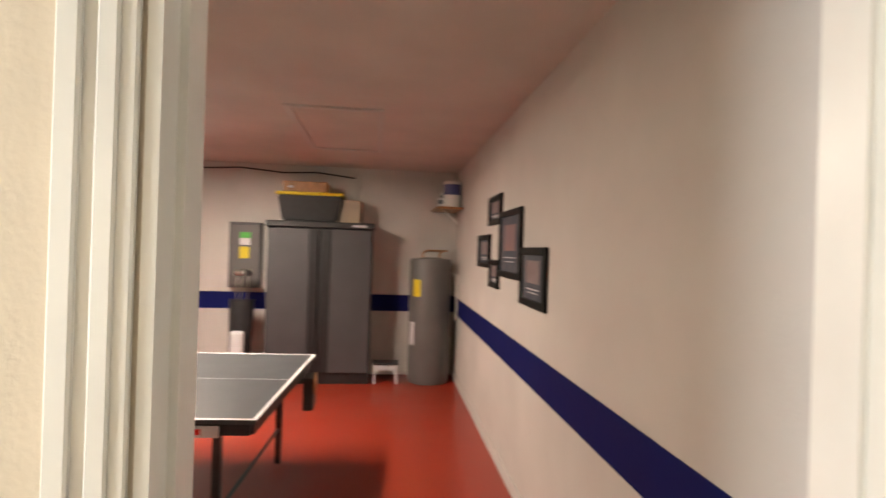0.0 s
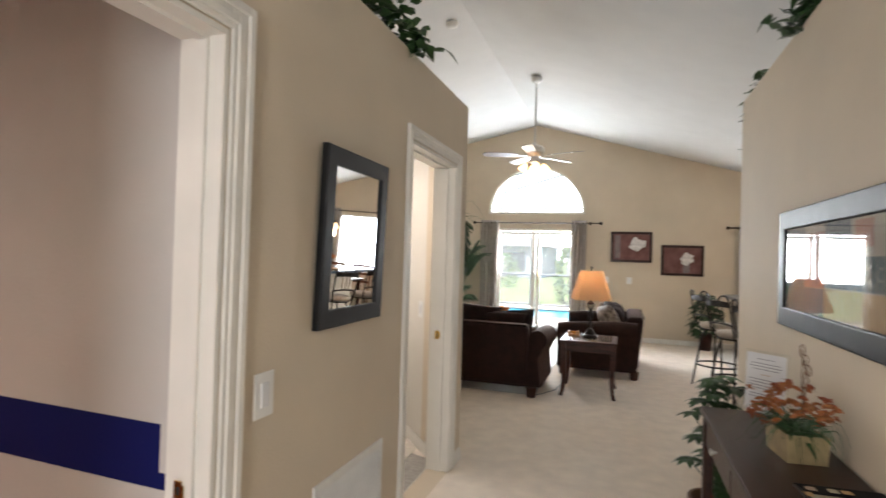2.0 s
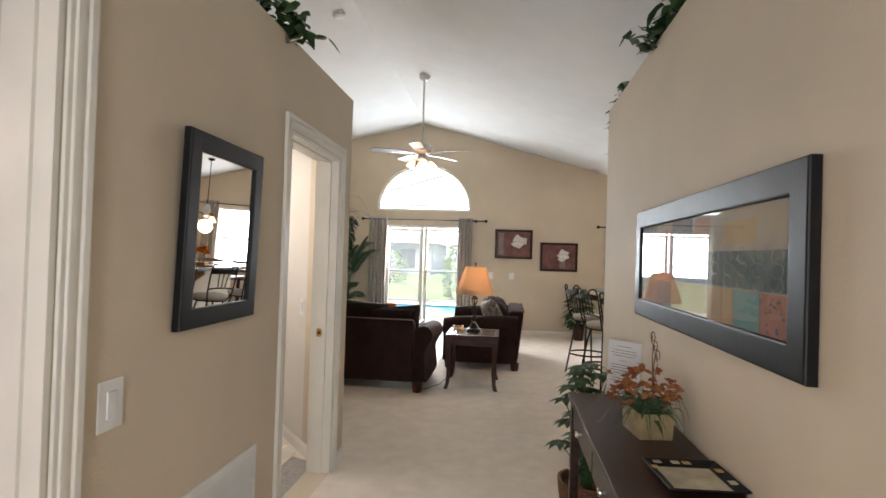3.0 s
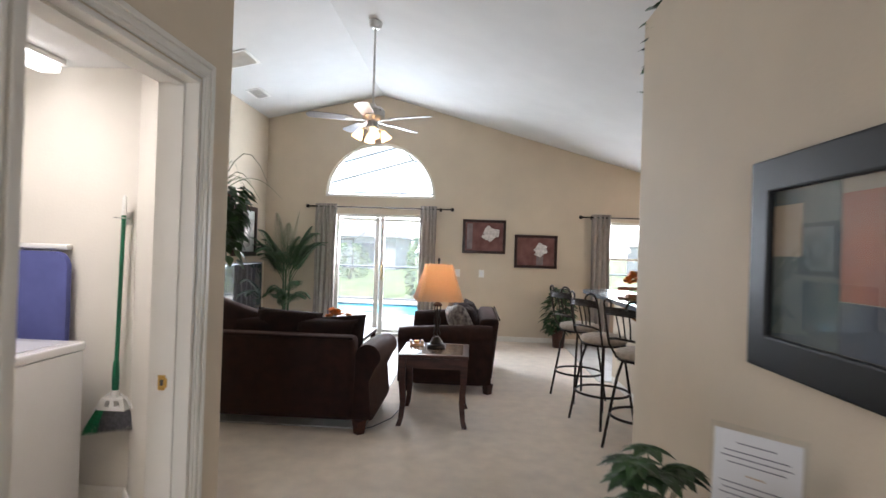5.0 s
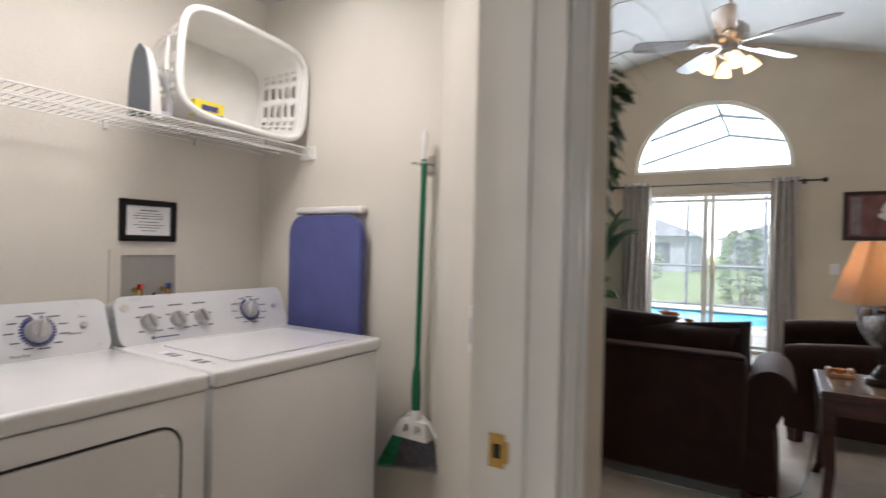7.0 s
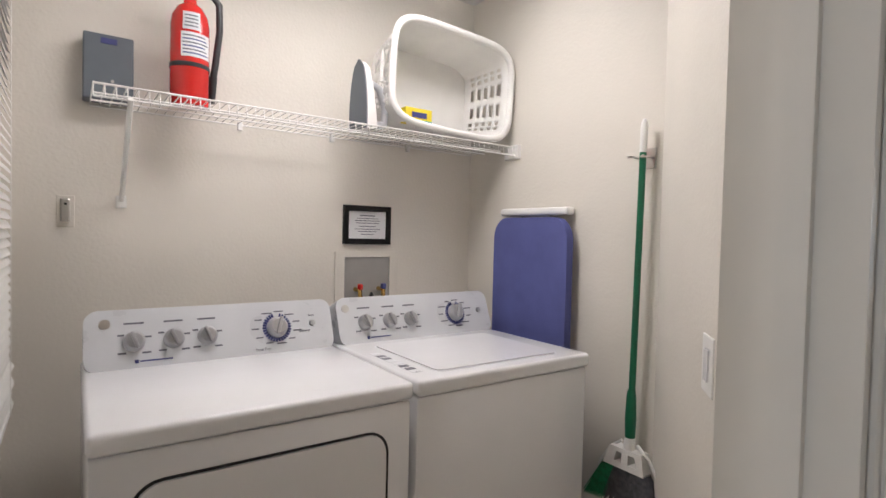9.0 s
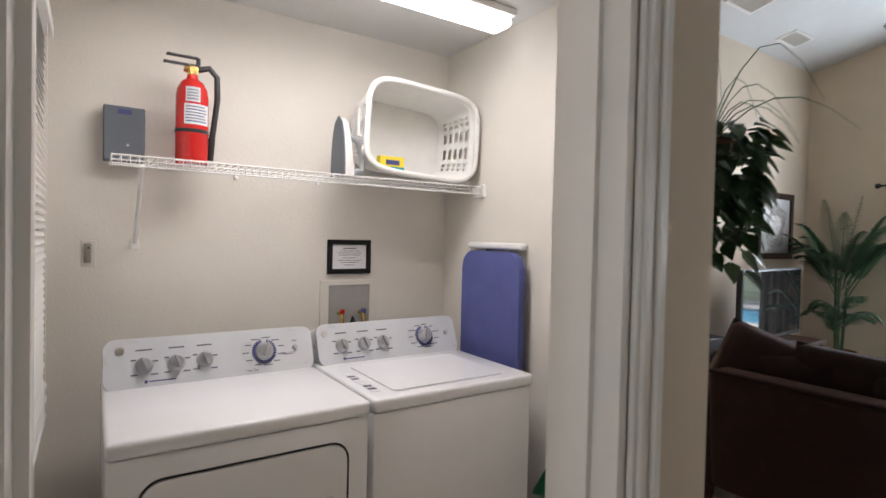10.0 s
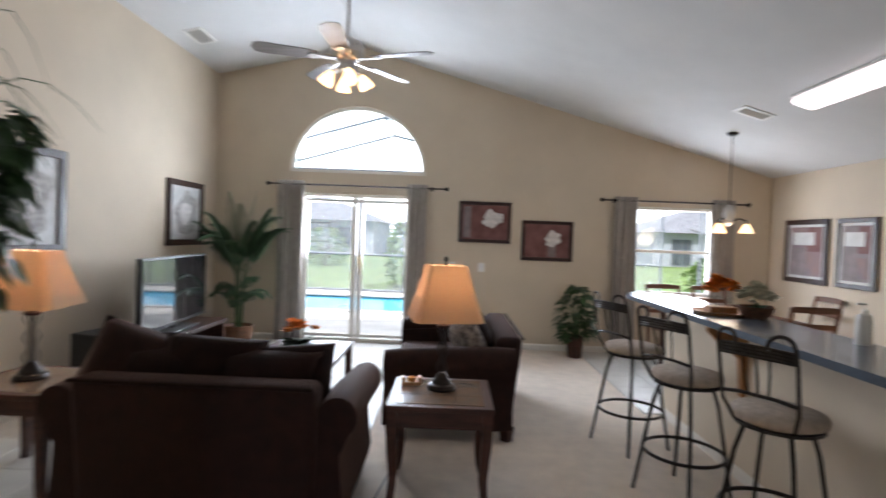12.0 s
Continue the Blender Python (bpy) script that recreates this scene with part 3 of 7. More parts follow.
def framed(name, m, w, h, border, depth, frame_mat, back_mat, label, cat="picture", group="", mat_border=0.0, draw=None):
    """A picture in a moulded frame on the local xz plane, facing local -y."""
    th = tagged(new(name), label, cat, group)
    th.matrix_world = m
    q = B()
    e = min(0.006, depth * 0.3)
    rows = []
    for off, y in ((0, -0.002), (0, -depth + e), (e * 0.3, -depth + e * 0.3), (e, -depth), (border - e, -depth), (border - e * 0.3, -depth + e * 0.3), (border, -depth + e), (border, -0.002)):
        rows.append([q.verts.new((i * (w / 2 - off), y, j * (h / 2 - off))) for i, j in ((-1, -1), (1, -1), (1, 1), (-1, 1))])
    for r0, r1 in zip(rows, rows[1:] + rows[:1]):
        for k in range(4):
            q.faces.new((r0[k], r0[(k + 1) % 4], r1[(k + 1) % 4], r1[k]))
    part("frame", q, frame_mat, th)
    q = B()
    box(q, -w / 2 + border * 0.9, w / 2 - border * 0.9, -depth * 0.45, -0.004, -h / 2 + border * 0.9, h / 2 - border * 0.9)
    part("canvas", q, back_mat, th)
    if mat_border:
        q = B()
        e = border + mat_border
        extrude_poly(q, rect("y", -depth * 0.45 - 0.002, -w / 2 + border, w / 2 - border, -h / 2 + border, h / 2 - border), [rect("y", -depth * 0.45 - 0.002, -w / 2 + e, w / 2 - e, -h / 2 + e, h / 2 - e)], (0, -0.002, 0))
        part("mount", q, P_PALE, th)
    if draw:
        draw(th, w, h, -depth * 0.45)
    return th


def petals(th, cx, cz, r, y, material, n=9, seed=1):
    rnd = random.Random(seed)
    for k in range(n):
        a = 2 * math.pi * k / n + rnd.uniform(-0.3, 0.3)
        d = r * (0.55 if k % 2 else 0.35)
        q = B()
        pts = []
        rr = r * rnd.uniform(0.38, 0.55)
        for i in range(14):
            t = 2 * math.pi * i / 14
            s = rr * (1 + 0.18 * math.sin(3 * t + k))
            pts.append((cx + d * math.cos(a) + s * math.cos(t), y - 0.0015 - 0.0004 * k, cz + d * math.sin(a) + s * math.sin(t) * 0.85))
        extrude_poly(q, pts, [], (0, 0.0012, 0))
        part("petal", q, material, th)


def flower_a(th, w, h, y):
    q = B()
    box(q, -w * 0.40, -w * 0.27, y - 0.002, y - 0.0005, -h * 0.38, h * 0.38)
    part("painted_band", q, P_GREY, th)
    petals(th, w * 0.12, h * 0.08, h * 0.24, y - 0.002, P_PETAL, 9, 3)
    petals(th, w * 0.27, h * 0.12, h * 0.14, y - 0.006, P_PETAL, 6, 4)


def flower_b(th, w, h, y):
    q = B()
    box(q, w * 0.02, w * 0.18, y - 0.002, y - 0.0005, -h * 0.40, -h * 0.12)
    part("painted_band", q, P_GREY, th)
    petals(th, w * 0.12, h * 0.06, h * 0.22, y - 0.002, P_PETAL, 9, 7)
    petals(th, w * 0.06, -h * 0.05, h * 0.12, y - 0.006, P_PETAL, 6, 8)


def flower_c(th, w, h, y):
    petals(th, 0, 0, min(w, h) * 0.36, y - 0.003, P_PETAL2, 11, 5)
    petals(th, 0, 0, min(w, h) * 0.2, y - 0.009, P_PETAL, 7, 6)


framed("picture", pose(0.375, YB - 0.001, 1.727, 0, 0, 0), 0.715, 0.56, 0.045, 0.03, M_ESPRESSO, P_RED, "dark framed print of a white flower on maroon", "picture", "flower prints", 0, flower_a)
framed("picture", pose(1.232, YB - 0.001, 1.505, 0, 0, 0), 0.70, 0.545, 0.045, 0.03, M_ESPRESSO, P_RED, "dark framed print of a white blossom hung lower on the wall", "picture", "flower prints", 0, flower_b)
framed("picture", pose(XL + 0.001, 10.22, 1.677, 0, 0, 90), 0.85, 0.78, 0.07, 0.04, M_ESPRESSO, P_PALE, "dark framed pale print of a large grey flower", "picture", "flower prints", 0, flower_c)
framed("picture", pose(XL + 0.001, 7.77, 1.68, 0, 0, 90), 0.86, 0.84, 0.07, 0.04, M_ESPRESSO, P_PALE, "dark framed pale flower print near the table lamp", "picture", "flower prints", 0, flower_c)
P_WARM = mat("painted_warm_blocks", (0.30, 0.16, 0.13), 0.6, color2=(0.16, 0.13, 0.16), scale=4)


def blocks(th, w, h, y):
    for k, (x0, x1, z0, z1, c) in enumerate(((-0.36, 0.02, -0.38, 0.05, P_GREY), (0.04, 0.36, 0.0, 0.38, P_RED), (-0.3, 0.2, 0.1, 0.3, P_PALE), (0.05, 0.3, -0.35, -0.06, P_WARM))):
        q = B()
        box(q, w * x0, w * x1, y - 0.003 - 0.001 * k, y - 0.0005, h * z0, h * z1)
        part("painted_block", q, c, th)


framed("picture", pose(XR - 0.001, 10.30, 1.50, 0, 0, -90), 0.76, 0.77, 0.06, 0.035, M_ESPRESSO, P_WARM, "dark bronze framed abstract print in muted colours", "picture", "dining prints", 0.03, blocks)
framed("picture", pose(XR - 0.001, 9.50, 1.50, 0, 0, -90), 0.56, 0.76, 0.05, 0.035, M_ESPRESSO, P_GREY, "dark bronze framed pale abstract print", "picture", "dining prints", 0.03, blocks)


def switch_plate(m, label, rockers=1):
    th = tagged(new("light_switch"), label, "light switch")
    th.matrix_world = m
    q = B()
    box(q, -0.04 * rockers - 0.005, 0.04 * rockers + 0.005, -0.007, -0.0005, -0.062, 0.062, 0.003)
    part("plate", q, M_WHITE, th)
    for k in range(rockers):
        q = B()
        c = (k - (rockers - 1) / 2) * 0.05
        box(q, c - 0.017, c + 0.017, -0.011, -0.006, -0.034, 0.034, 0.002)
        part("rocker", q, M_ENAMEL, th)
    return th


switch_plate(pose(0.35, YB - 0.001, 1.11), "white rocker light switch on the beige wall")
switch_plate(pose(-0.05, YB - 0.001, 1.11), "white rocker light switch beside the curtain")
switch_plate(pose(HL + 0.001, 2.242, 1.003, 0, 0, 90), "white rocker light switch on the hall wall").scale = (1.09, 1, 1.18)
switch_plate(pose(-1.245, 4.625, 1.05, 0, 0, -49), "white light switch on the slanted laundry wall")


# ---- ceiling fixtures ----
def ceiling_fan():
    th = empty("ceiling_fan", -0.935, 7.915, 2.82, 0, "brushed nickel ceiling fan with pale blades and lit glass shades", "ceiling fan")
    top = roof_z(-0.935) - 2.82
    q = B()
    lathe(q, [(0, top), (0.075, top), (0.075, top - 0.03), (0.06, top - 0.07), (0.03, top - 0.085), (0, top - 0.085)], seg=24)
    part("canopy", q, M_STEEL, th, "", 40)
    q = B()
    tube(q, [(0, 0, top - 0.07), (0, 0, 0.19)], 0.013, 10)
    part("downrod", q, M_STEEL, th)
    q = B()
    lathe(q, [(0, 0.21), (0.03, 0.21), (0.04, 0.18), (0.10, 0.165), (0.13, 0.13), (0.13, 0.07), (0.10, 0.03), (0.06, 0.015), (0.06, -0.02), (0.075, -0.03), (0.07, -0.06), (0.03, -0.08), (0, -0.085)], seg=28)
    part("motor_housing", q, M_STEEL, th, "", 35)
    blade_mat = mat("pale_fan_blade", (0.24, 0.22, 0.22), 0.35, vary=0.12, scale=5, stretch=(1, 8, 1))
    for k in range(5):
        a = radians(-17 + 72 * k)
        r = Matrix.Rotation(a, 4, "Z") @ Matrix.Rotation(radians(11), 4, "X")
        q = B()
        out = [(0.22, -0.055), (0.30, -0.066), (0.62, -0.075), (0.675, -0.06), (0.70, 0), (0.675, 0.06), (0.62, 0.075), (0.30, 0.066), (0.22, 0.055)]
        t = B()
        extrude_poly(t, [(x, y, 0) for x, y in out], [], (0, 0, 0.006))
        join(q, t, Matrix.Translation((0, 0, 0.03)) @ r)
        bl = part("blade", q, blade_mat, th)
        q = B()
        t = B()
        extrude_poly(t, [(0.09, -0.02, -0.002), (0.20, -0.018, -0.002), (0.26, -0.04, -0.002), (0.30, 0, -0.002), (0.26, 0.04, -0.002), (0.20, 0.018, -0.002), (0.09, 0.02, -0.002)], [], (0, 0, -0.008))
        join(q, t, Matrix.Translation((0, 0, 0.03)) @ r)
        part("blade_arm", q, M_STEEL, bl)
    for k in range(4):
        a = radians(20 + 90 * k)
        q = B()
        tube(q, [(0.04 * math.cos(a), 0.04 * math.sin(a), -0.05), (0.09 * math.cos(a), 0.09 * math.sin(a), -0.055), (0.115 * math.cos(a), 0.115 * math.sin(a), -0.085)], 0.012, 8)
        arm = part("light_arm", q, M_STEEL, th)
        q = B()
        t = B()
        lathe(t, [(0.022, 0), (0.030, -0.015), (0.045, -0.05), (0.058, -0.09), (0.060, -0.105), (0.055, -0.105), (0.04, -0.05), (0.018, -0.004)], seg=16)
        join(q, t, Matrix.Translation((0.115 * math.cos(a), 0.115 * math.sin(a), -0.08)) @ Matrix.Rotation(a, 4, "Z") @ Matrix.Rotation(radians(-28), 4, "Y"))
        part("glass_shade", q, M_BULB, arm, "glowing frosted glass shade", 60)
    return th


ceiling_fan()
lamp("fan_light", "POINT", 1.5, pose(-0.935, 7.915, 2.60), WARM, radius=0.09)


def on_roof(x, y, left):
    """A pose on the sloping ceiling, local z pointing down into the room."""
    s = math.degrees(math.atan((RZ - 3.63) / (RX - XL))) if left else -math.degrees(math.atan(0.28))
    return pose(x, y, roof_z(x) - 0.001, 0, -s, 0) @ pose(0, 0, 0, 180, 0, 0)


def ceiling_vent(x, y, left, w, h, n, label, back=None):
    th = tagged(new("ceiling_vent"), label, "air vent", "ceiling vents")
    th.matrix_world = on_roof(x, y, left)
    q = B()
    extrude_poly(q, [(-w / 2, -h / 2, 0.001), (w / 2, -h / 2, 0.001), (w / 2, h / 2, 0.001), (-w / 2, h / 2, 0.001)], [[(-w / 2 + 0.03, -h / 2 + 0.03, 0.001), (w / 2 - 0.03, -h / 2 + 0.03, 0.001), (w / 2 - 0.03, h / 2 - 0.03, 0.001), (-w / 2 + 0.03, h / 2 - 0.03, 0.001)]], (0, 0, 0.009))
    part("frame", q, M_WHITE, th)
    # unless back is given, a black sheet stands for the shade behind the slats
    q = B()
    box(q, -w / 2 + 0.03, w / 2 - 0.03, -h / 2 + 0.03, h / 2 - 0.03, 0.0005, 0.002)
    part("backing", q, back or M_BLACKPL, th)
    for k in range(n):
        q = B()
        yy = -h / 2 + 0.03 + (h - 0.06) * (k + 0.5) / n
        t = B()
        box(t, -w / 2 + 0.03, w / 2 - 0.03, -0.001, 0.001, -0.008, 0.008)
        join(q, t, Matrix.Translation((0, yy, 0.006)) @ Matrix.Rotation(radians(50), 4, "X"))
        part("slat", q, M_WHITE, th)
    return th


ceiling_vent(-3.03, 9.86, True, 0.22, 0.42, 8, "white slatted air vent on the sloping ceiling")
ceiling_vent(-2.80, 8.62, True, 0.44, 0.46, 18, "large white return air grille on the sloping ceiling", M_CEIL)
ceiling_vent(2.87, 9.13, False, 0.32, 0.22, 8, "white slatted air vent above the dining area")
sm = tagged(new("smoke_detector"), "round white smoke detector on the ceiling", "smoke detector")
sm.matrix_world = on_roof(-1.60, 6.24, True)
q = B()
lathe(q, [(0, 0), (0.068, 0), (0.068, 0.012), (0.06, 0.03), (0.045, 0.038), (0, 0.04)], seg=24)
part("housing", q, M_WHITE, sm, "", 40)
q = B()
lathe(q, [(0, 0.0405), (0.012, 0.0405), (0.012, 0.043), (0, 0.044)], 0.02, 0, 0, 10)
part("test_button", q, M_ENAMEL, sm)

kl = tagged(new("kitchen_light"), "long lit fluorescent kitchen ceiling light", "ceiling light")
kl.matrix_world = on_roof(2.95, 7.85, False)
q = B()
box(q, -0.12, 0.12, -0.66, 0.66, 0, 0.03, 0.008)
part("housing", q, M_WHITE, kl)
q = B()
box(q, -0.11, 0.11, -0.65, 0.65, 0.03, 0.085, 0.035, 4)
part("diffuser", q, M_TUBE2, kl, "glowing white acrylic diffuser", 60)


def pendant():
    th = empty("chandelier", 3.05, 9.85, 1.70, 0, "bronze dining chandelier with lit glass shades", "chandelier")
    top = roof_z(3.05) - 1.70
    q = B()
    lathe(q, [(0, top), (0.06, top), (0.055, top - 0.025), (0.015, top - 0.04), (0, top - 0.04)], seg=18)
    part("canopy", q, M_METAL, th, "", 40)
    q = B()
    tube(q, [(0, 0, top - 0.03), (0, 0, 0.28)], 0.007, 8)
    part("rod", q, M_METAL, th)
    q = B()
    lathe(q, [(0, 0.30), (0.03, 0.29), (0.05, 0.25), (0.06, 0.18), (0.045, 0.13), (0.05, 0.09), (0.02, 0.06), (0, 0.05)], seg=18)
    part("body", q, P_PALE, th, "pale glass body", 50)
    for k in range(3):
        a = radians(90 + 120 * k)
        c, s = math.cos(a), math.sin(a)
        q = B()
        tube(q, [(0.03 * c, 0.03 * s, 0.10), (0.10 * c, 0.10 * s, 0.14), (0.17 * c, 0.17 * s, 0.12), (0.18 * c, 0.18 * s, 0.08)], 0.009, 8)
        arm = part("arm", q, M_METAL, th)
        q = B()
        lathe(q, [(0.022, 0.08), (0.035, 0.06), (0.055, 0.02), (0.075, -0.02), (0.07, -0.02), (0.05, 0.02), (0.02, 0.075)], 0.18 * c, 0.18 * s, 0, 16)
        part("shade", q, M_BULB, arm, "glowing frosted glass shade", 60)


pendant()
lamp("chandelier_light", "POINT", 6, pose(3.05, 9.85, 1.60), WARM, radius=0.12)


# ---- seating ----
def scroll_arm(q, x_in, x_out, y0, y1, top):
    """A rolled arm swept along y; x_out is the outer side of the roll."""
    s = 1 if x_out > x_in else -1
    w = abs(x_out - x_in)
    r = 0.105
    prof = [(x_in, 0.10), (x_in, top - 0.10)]
    cx = x_out - s * r
    for i in range(13):
        a = math.pi - (math.pi + 0.9) * i / 12
        prof.append((cx + s * r * math.cos(a), top - r + r * math.sin(a)))
    prof += [(x_out - s * (w * 0.36), top - 0.30), (x_out - s * w * 0.30, 0.22), (x_out - s * w * 0.25, 0.10)]
    n = 8
    rows = []
    for k in range(n + 1):
        v = k / n
        y = y0 + (y1 - y0) * v
        sink = -0.05 * v * v
        inset = 0.012 if k in (0, n) else 0
        mx, mz = sum(p[0] for p in prof) / len(prof), sum(p[1] for p in prof) / len(prof)
        rows.append([q.verts.new((x + (mx - x) * inset * 3, y, z + (sink if z > 0.3 else 0) + (mz - z) * inset * 3)) for x, z in prof])
    m = len(prof)
    for a, c in zip(rows, rows[1:]):
        for i in range(m):
            q.faces.new((a[i], a[(i + 1) % m], c[(i + 1) % m], c[i]))
    q.faces.new(rows[0][::-1])
    q.faces.new(rows[-1])


def couch(name, width, depth, m, label, cushions, pillows):
    """Back on local y = 0, facing +y, middle at x = 0."""
    th = tagged(new(name), label, "sofa", "brown sofas")
    th.matrix_world = m
    h = width / 2
    q = B()
    box(q, -h + 0.18, h - 0.18, 0.06, depth - 0.06, 0.10, 0.34, 0.02)
    part("base", q, M_SOFA, th, "", 50)
    q = B()
    t = B()
    box(t, -h + 0.20, h - 0.20, 0.0, 0.20, 0.10, 0.77, 0.05, 4)
    join(q, t, Matrix(((1, 0, 0, 0), (0, 1, -0.10, 0.02), (0, 0, 1, 0), (0, 0, 0, 1))))
    part("backrest", q, M_SOFA, th, "", 60)
    q = B()
    tube(q, [(-h + 0.21, -0.055, 0.762), (h - 0.21, -0.055, 0.762)], 0.010, 8)
    part("piping", q, M_SOFA2, th)
    for s in (-1, 1):
        q = B()
        scroll_arm(q, s * (h - 0.25), s * h, 0.02, depth, 0.715)
        part("arm", q, M_SOFA, th, "", 55)
        for yy in (0.05, depth - 0.07):
            q = B()
            lathe(q, [(0, 0.0), (0.045, 0.0), (0.05, 0.05), (0.06, 0.105), (0, 0.105)], s * (h - 0.16), yy, 0.0, 4)
            part("foot", q, M_WOOD, th)
    n = cushions
    cw = (width - 0.50) / n
    for k in range(n):
        q = B()
        box(q, -h + 0.25 + k * cw + 0.004, -h + 0.25 + (k + 1) * cw - 0.004, 0.20, depth - 0.02, 0.335, 0.47, 0.045, 4)
        part("seat_cushion", q, M_SOFA, th, "", 60)
    for k in range(n):
        q = B()
        r = Matrix.Rotation(radians(78), 4, "X")
        cushion(q, -h + 0.25 + (k + 0.5) * cw, 0.27, 0.64, cw * 0.99, 0.46, 0.26, r)
        part("back_cushion", q, M_SOFA2, th, "", 180)
    for x, y, z, sx, sz, rx, ry, rz, mm in pillows:
        q = B()
        r = Euler((radians(rx), radians(ry), radians(rz))).to_matrix().to_4x4()
        cushion(q, x, y, z, sx, sz, 0.20, r)
        part("throw_pillow", q, mm, th, "", 180)
    return th


M_PAT = mat("patterned_cushion_cloth", (0.36, 0.31, 0.27), 0.85, color2=(0.05, 0.035, 0.03), scale=22, bump=0.4, bump_scale=200)
couch("sofa", 1.60, 0.96, pose(-1.30, 6.36, 0), "dark brown velour sofa with rolled arms and loose cushions", 2,
      [(-0.48, 0.30, 0.74, 0.50, 0.44, 70, 18, 8, M_SOFA), (0.30, 0.34, 0.72, 0.62, 0.34, 60, -6, -5, M_SOFA2), (-0.05, 0.30, 0.76, 0.55, 0.34, 66, 4, 6, M_SOFA2)])
couch("loveseat", 1.74, 0.98, pose(0.44, 8.47, 0, 0, 0, 90), "dark brown velour loveseat with patterned throw pillows", 2,
      [(-0.50, 0.36, 0.70, 0.42, 0.40, 66, 10, 20, M_PAT), (-0.22, 0.32, 0.72, 0.46, 0.40, 66, -8, 4, M_SOFA2), (0.10, 0.38, 0.70, 0.42, 0.36, 60, 12, -10, M_PAT), (0.42, 0.34, 0.70, 0.46, 0.38, 64, 0, 8, M_SOFA2)])


def end_table(x, y, sx, sy, label):
    th = empty("end_table", x, y, 0, 0, label, "side table", "wooden end tables")
    q = B()
    box(q, -sx / 2, sx / 2, -sy / 2, sy / 2, 0.568, 0.598, 0.005)
    part("tabletop", q, M_WOOD, th)
    slate = mat("slate_inlay", (0.10, 0.085, 0.075), 0.18, color2=(0.20, 0.12, 0.07), scale=5, bump=0.2, bump_scale=30)
    n = 3
    for i in range(n):
        for j in range(n):
            q = B()
            w, d = (sx - 0.10) / n, (sy - 0.10) / n
            box(q, -sx / 2 + 0.05 + i * w + 0.001, -sx / 2 + 0.05 + (i + 1) * w - 0.001, -sy / 2 + 0.05 + j * d + 0.001, -sy / 2 + 0.05 + (j + 1) * d - 0.001, 0.597, 0.601, 0.001, 1)
            part("inlay_tile", q, slate, th)
    for a, c in (((-1, 1), (-1,)), ((-1, 1), (1,))):
        q = B()
        yy = c[0] * (sy / 2 - 0.03)
        box(q, -sx / 2 + 0.05, sx / 2 - 0.05, yy - 0.011, yy + 0.011, 0.48, 0.568)
        part("apron", q, M_WOOD, th)
    for sgn in (-1, 1):
        q = B()
        xx = sgn * (sx / 2 - 0.03)
        box(q, xx - 0.011, xx + 0.011, -sy / 2 + 0.05, sy / 2 - 0.05, 0.48, 0.568)
        part("apron", q, M_WOOD, th)
    for i in (-1, 1):
        for j in (-1, 1):
            q = B()
            rows = []
            for z, o, w in ((0.569, 0, 0.030), (0.40, 0.0, 0.028), (0.20, -0.012, 0.023), (0.06, 0.0, 0.020), (0.0, 0.018, 0.021)):
                cx, cy = i * (sx / 2 - 0.035 + o), j * (sy / 2 - 0.035 + o)
                rows.append([q.verts.new((cx + a * w, cy + c * w, z)) for a, c in ((-1, -1), (1, -1), (1, 1), (-1, 1))])
            for r0, r1 in zip(rows, rows[1:]):
                for k in range(4):
                    q.faces.new((r0[k], r0[(k + 1) % 4], r1[(k + 1) % 4], r1[k]))
            q.faces.new(rows[0])
            q.faces.new(rows[-1][::-1])
            part("leg", q, M_WOOD, th)
    return th


end_table(-0.105, 6.93, 0.585, 0.60, "reddish wooden end table with slate inlay and curved legs")
end_table(-2.47, 6.84, 0.58, 0.60, "reddish wooden end table beside the sofa arm")


def shade_mat():
    m = bpy.data.materials.new("linen_lampshade")
    m.use_nodes = True
    nt = m.node_tree
    b_ = nt.nodes["Principled BSDF"]
    no = nt.nodes.new("ShaderNodeTexNoise")
    no.inputs["Scale"].default_value = 60
    rp = nt.nodes.new("ShaderNodeValToRGB")
    rp.color_ramp.elements[0].color, rp.color_ramp.elements[1].color = (0.57, 0.41, 0.275, 1), (0.70, 0.54, 0.39, 1)
    nt.links.new(no.outputs[0], rp.inputs[0])
    nt.links.new(rp.outputs[0], b_.inputs["Base Color"])
    b_.inputs["Roughness"].default_value = 0.9
    tr = nt.nodes.new("ShaderNodeBsdfTranslucent")
    nt.links.new(rp.outputs[0], tr.inputs[0])
    mx = nt.nodes.new("ShaderNodeMixShader")
    mx.inputs[0].default_value = 0.55
    nt.links.new(b_.outputs[0], mx.inputs[1])
    nt.links.new(tr.outputs[0], mx.inputs[2])
    nt.links.new(mx.outputs[0], nt.nodes["Material Output"].inputs[0])
    return m


M_SHADE = shade_mat()


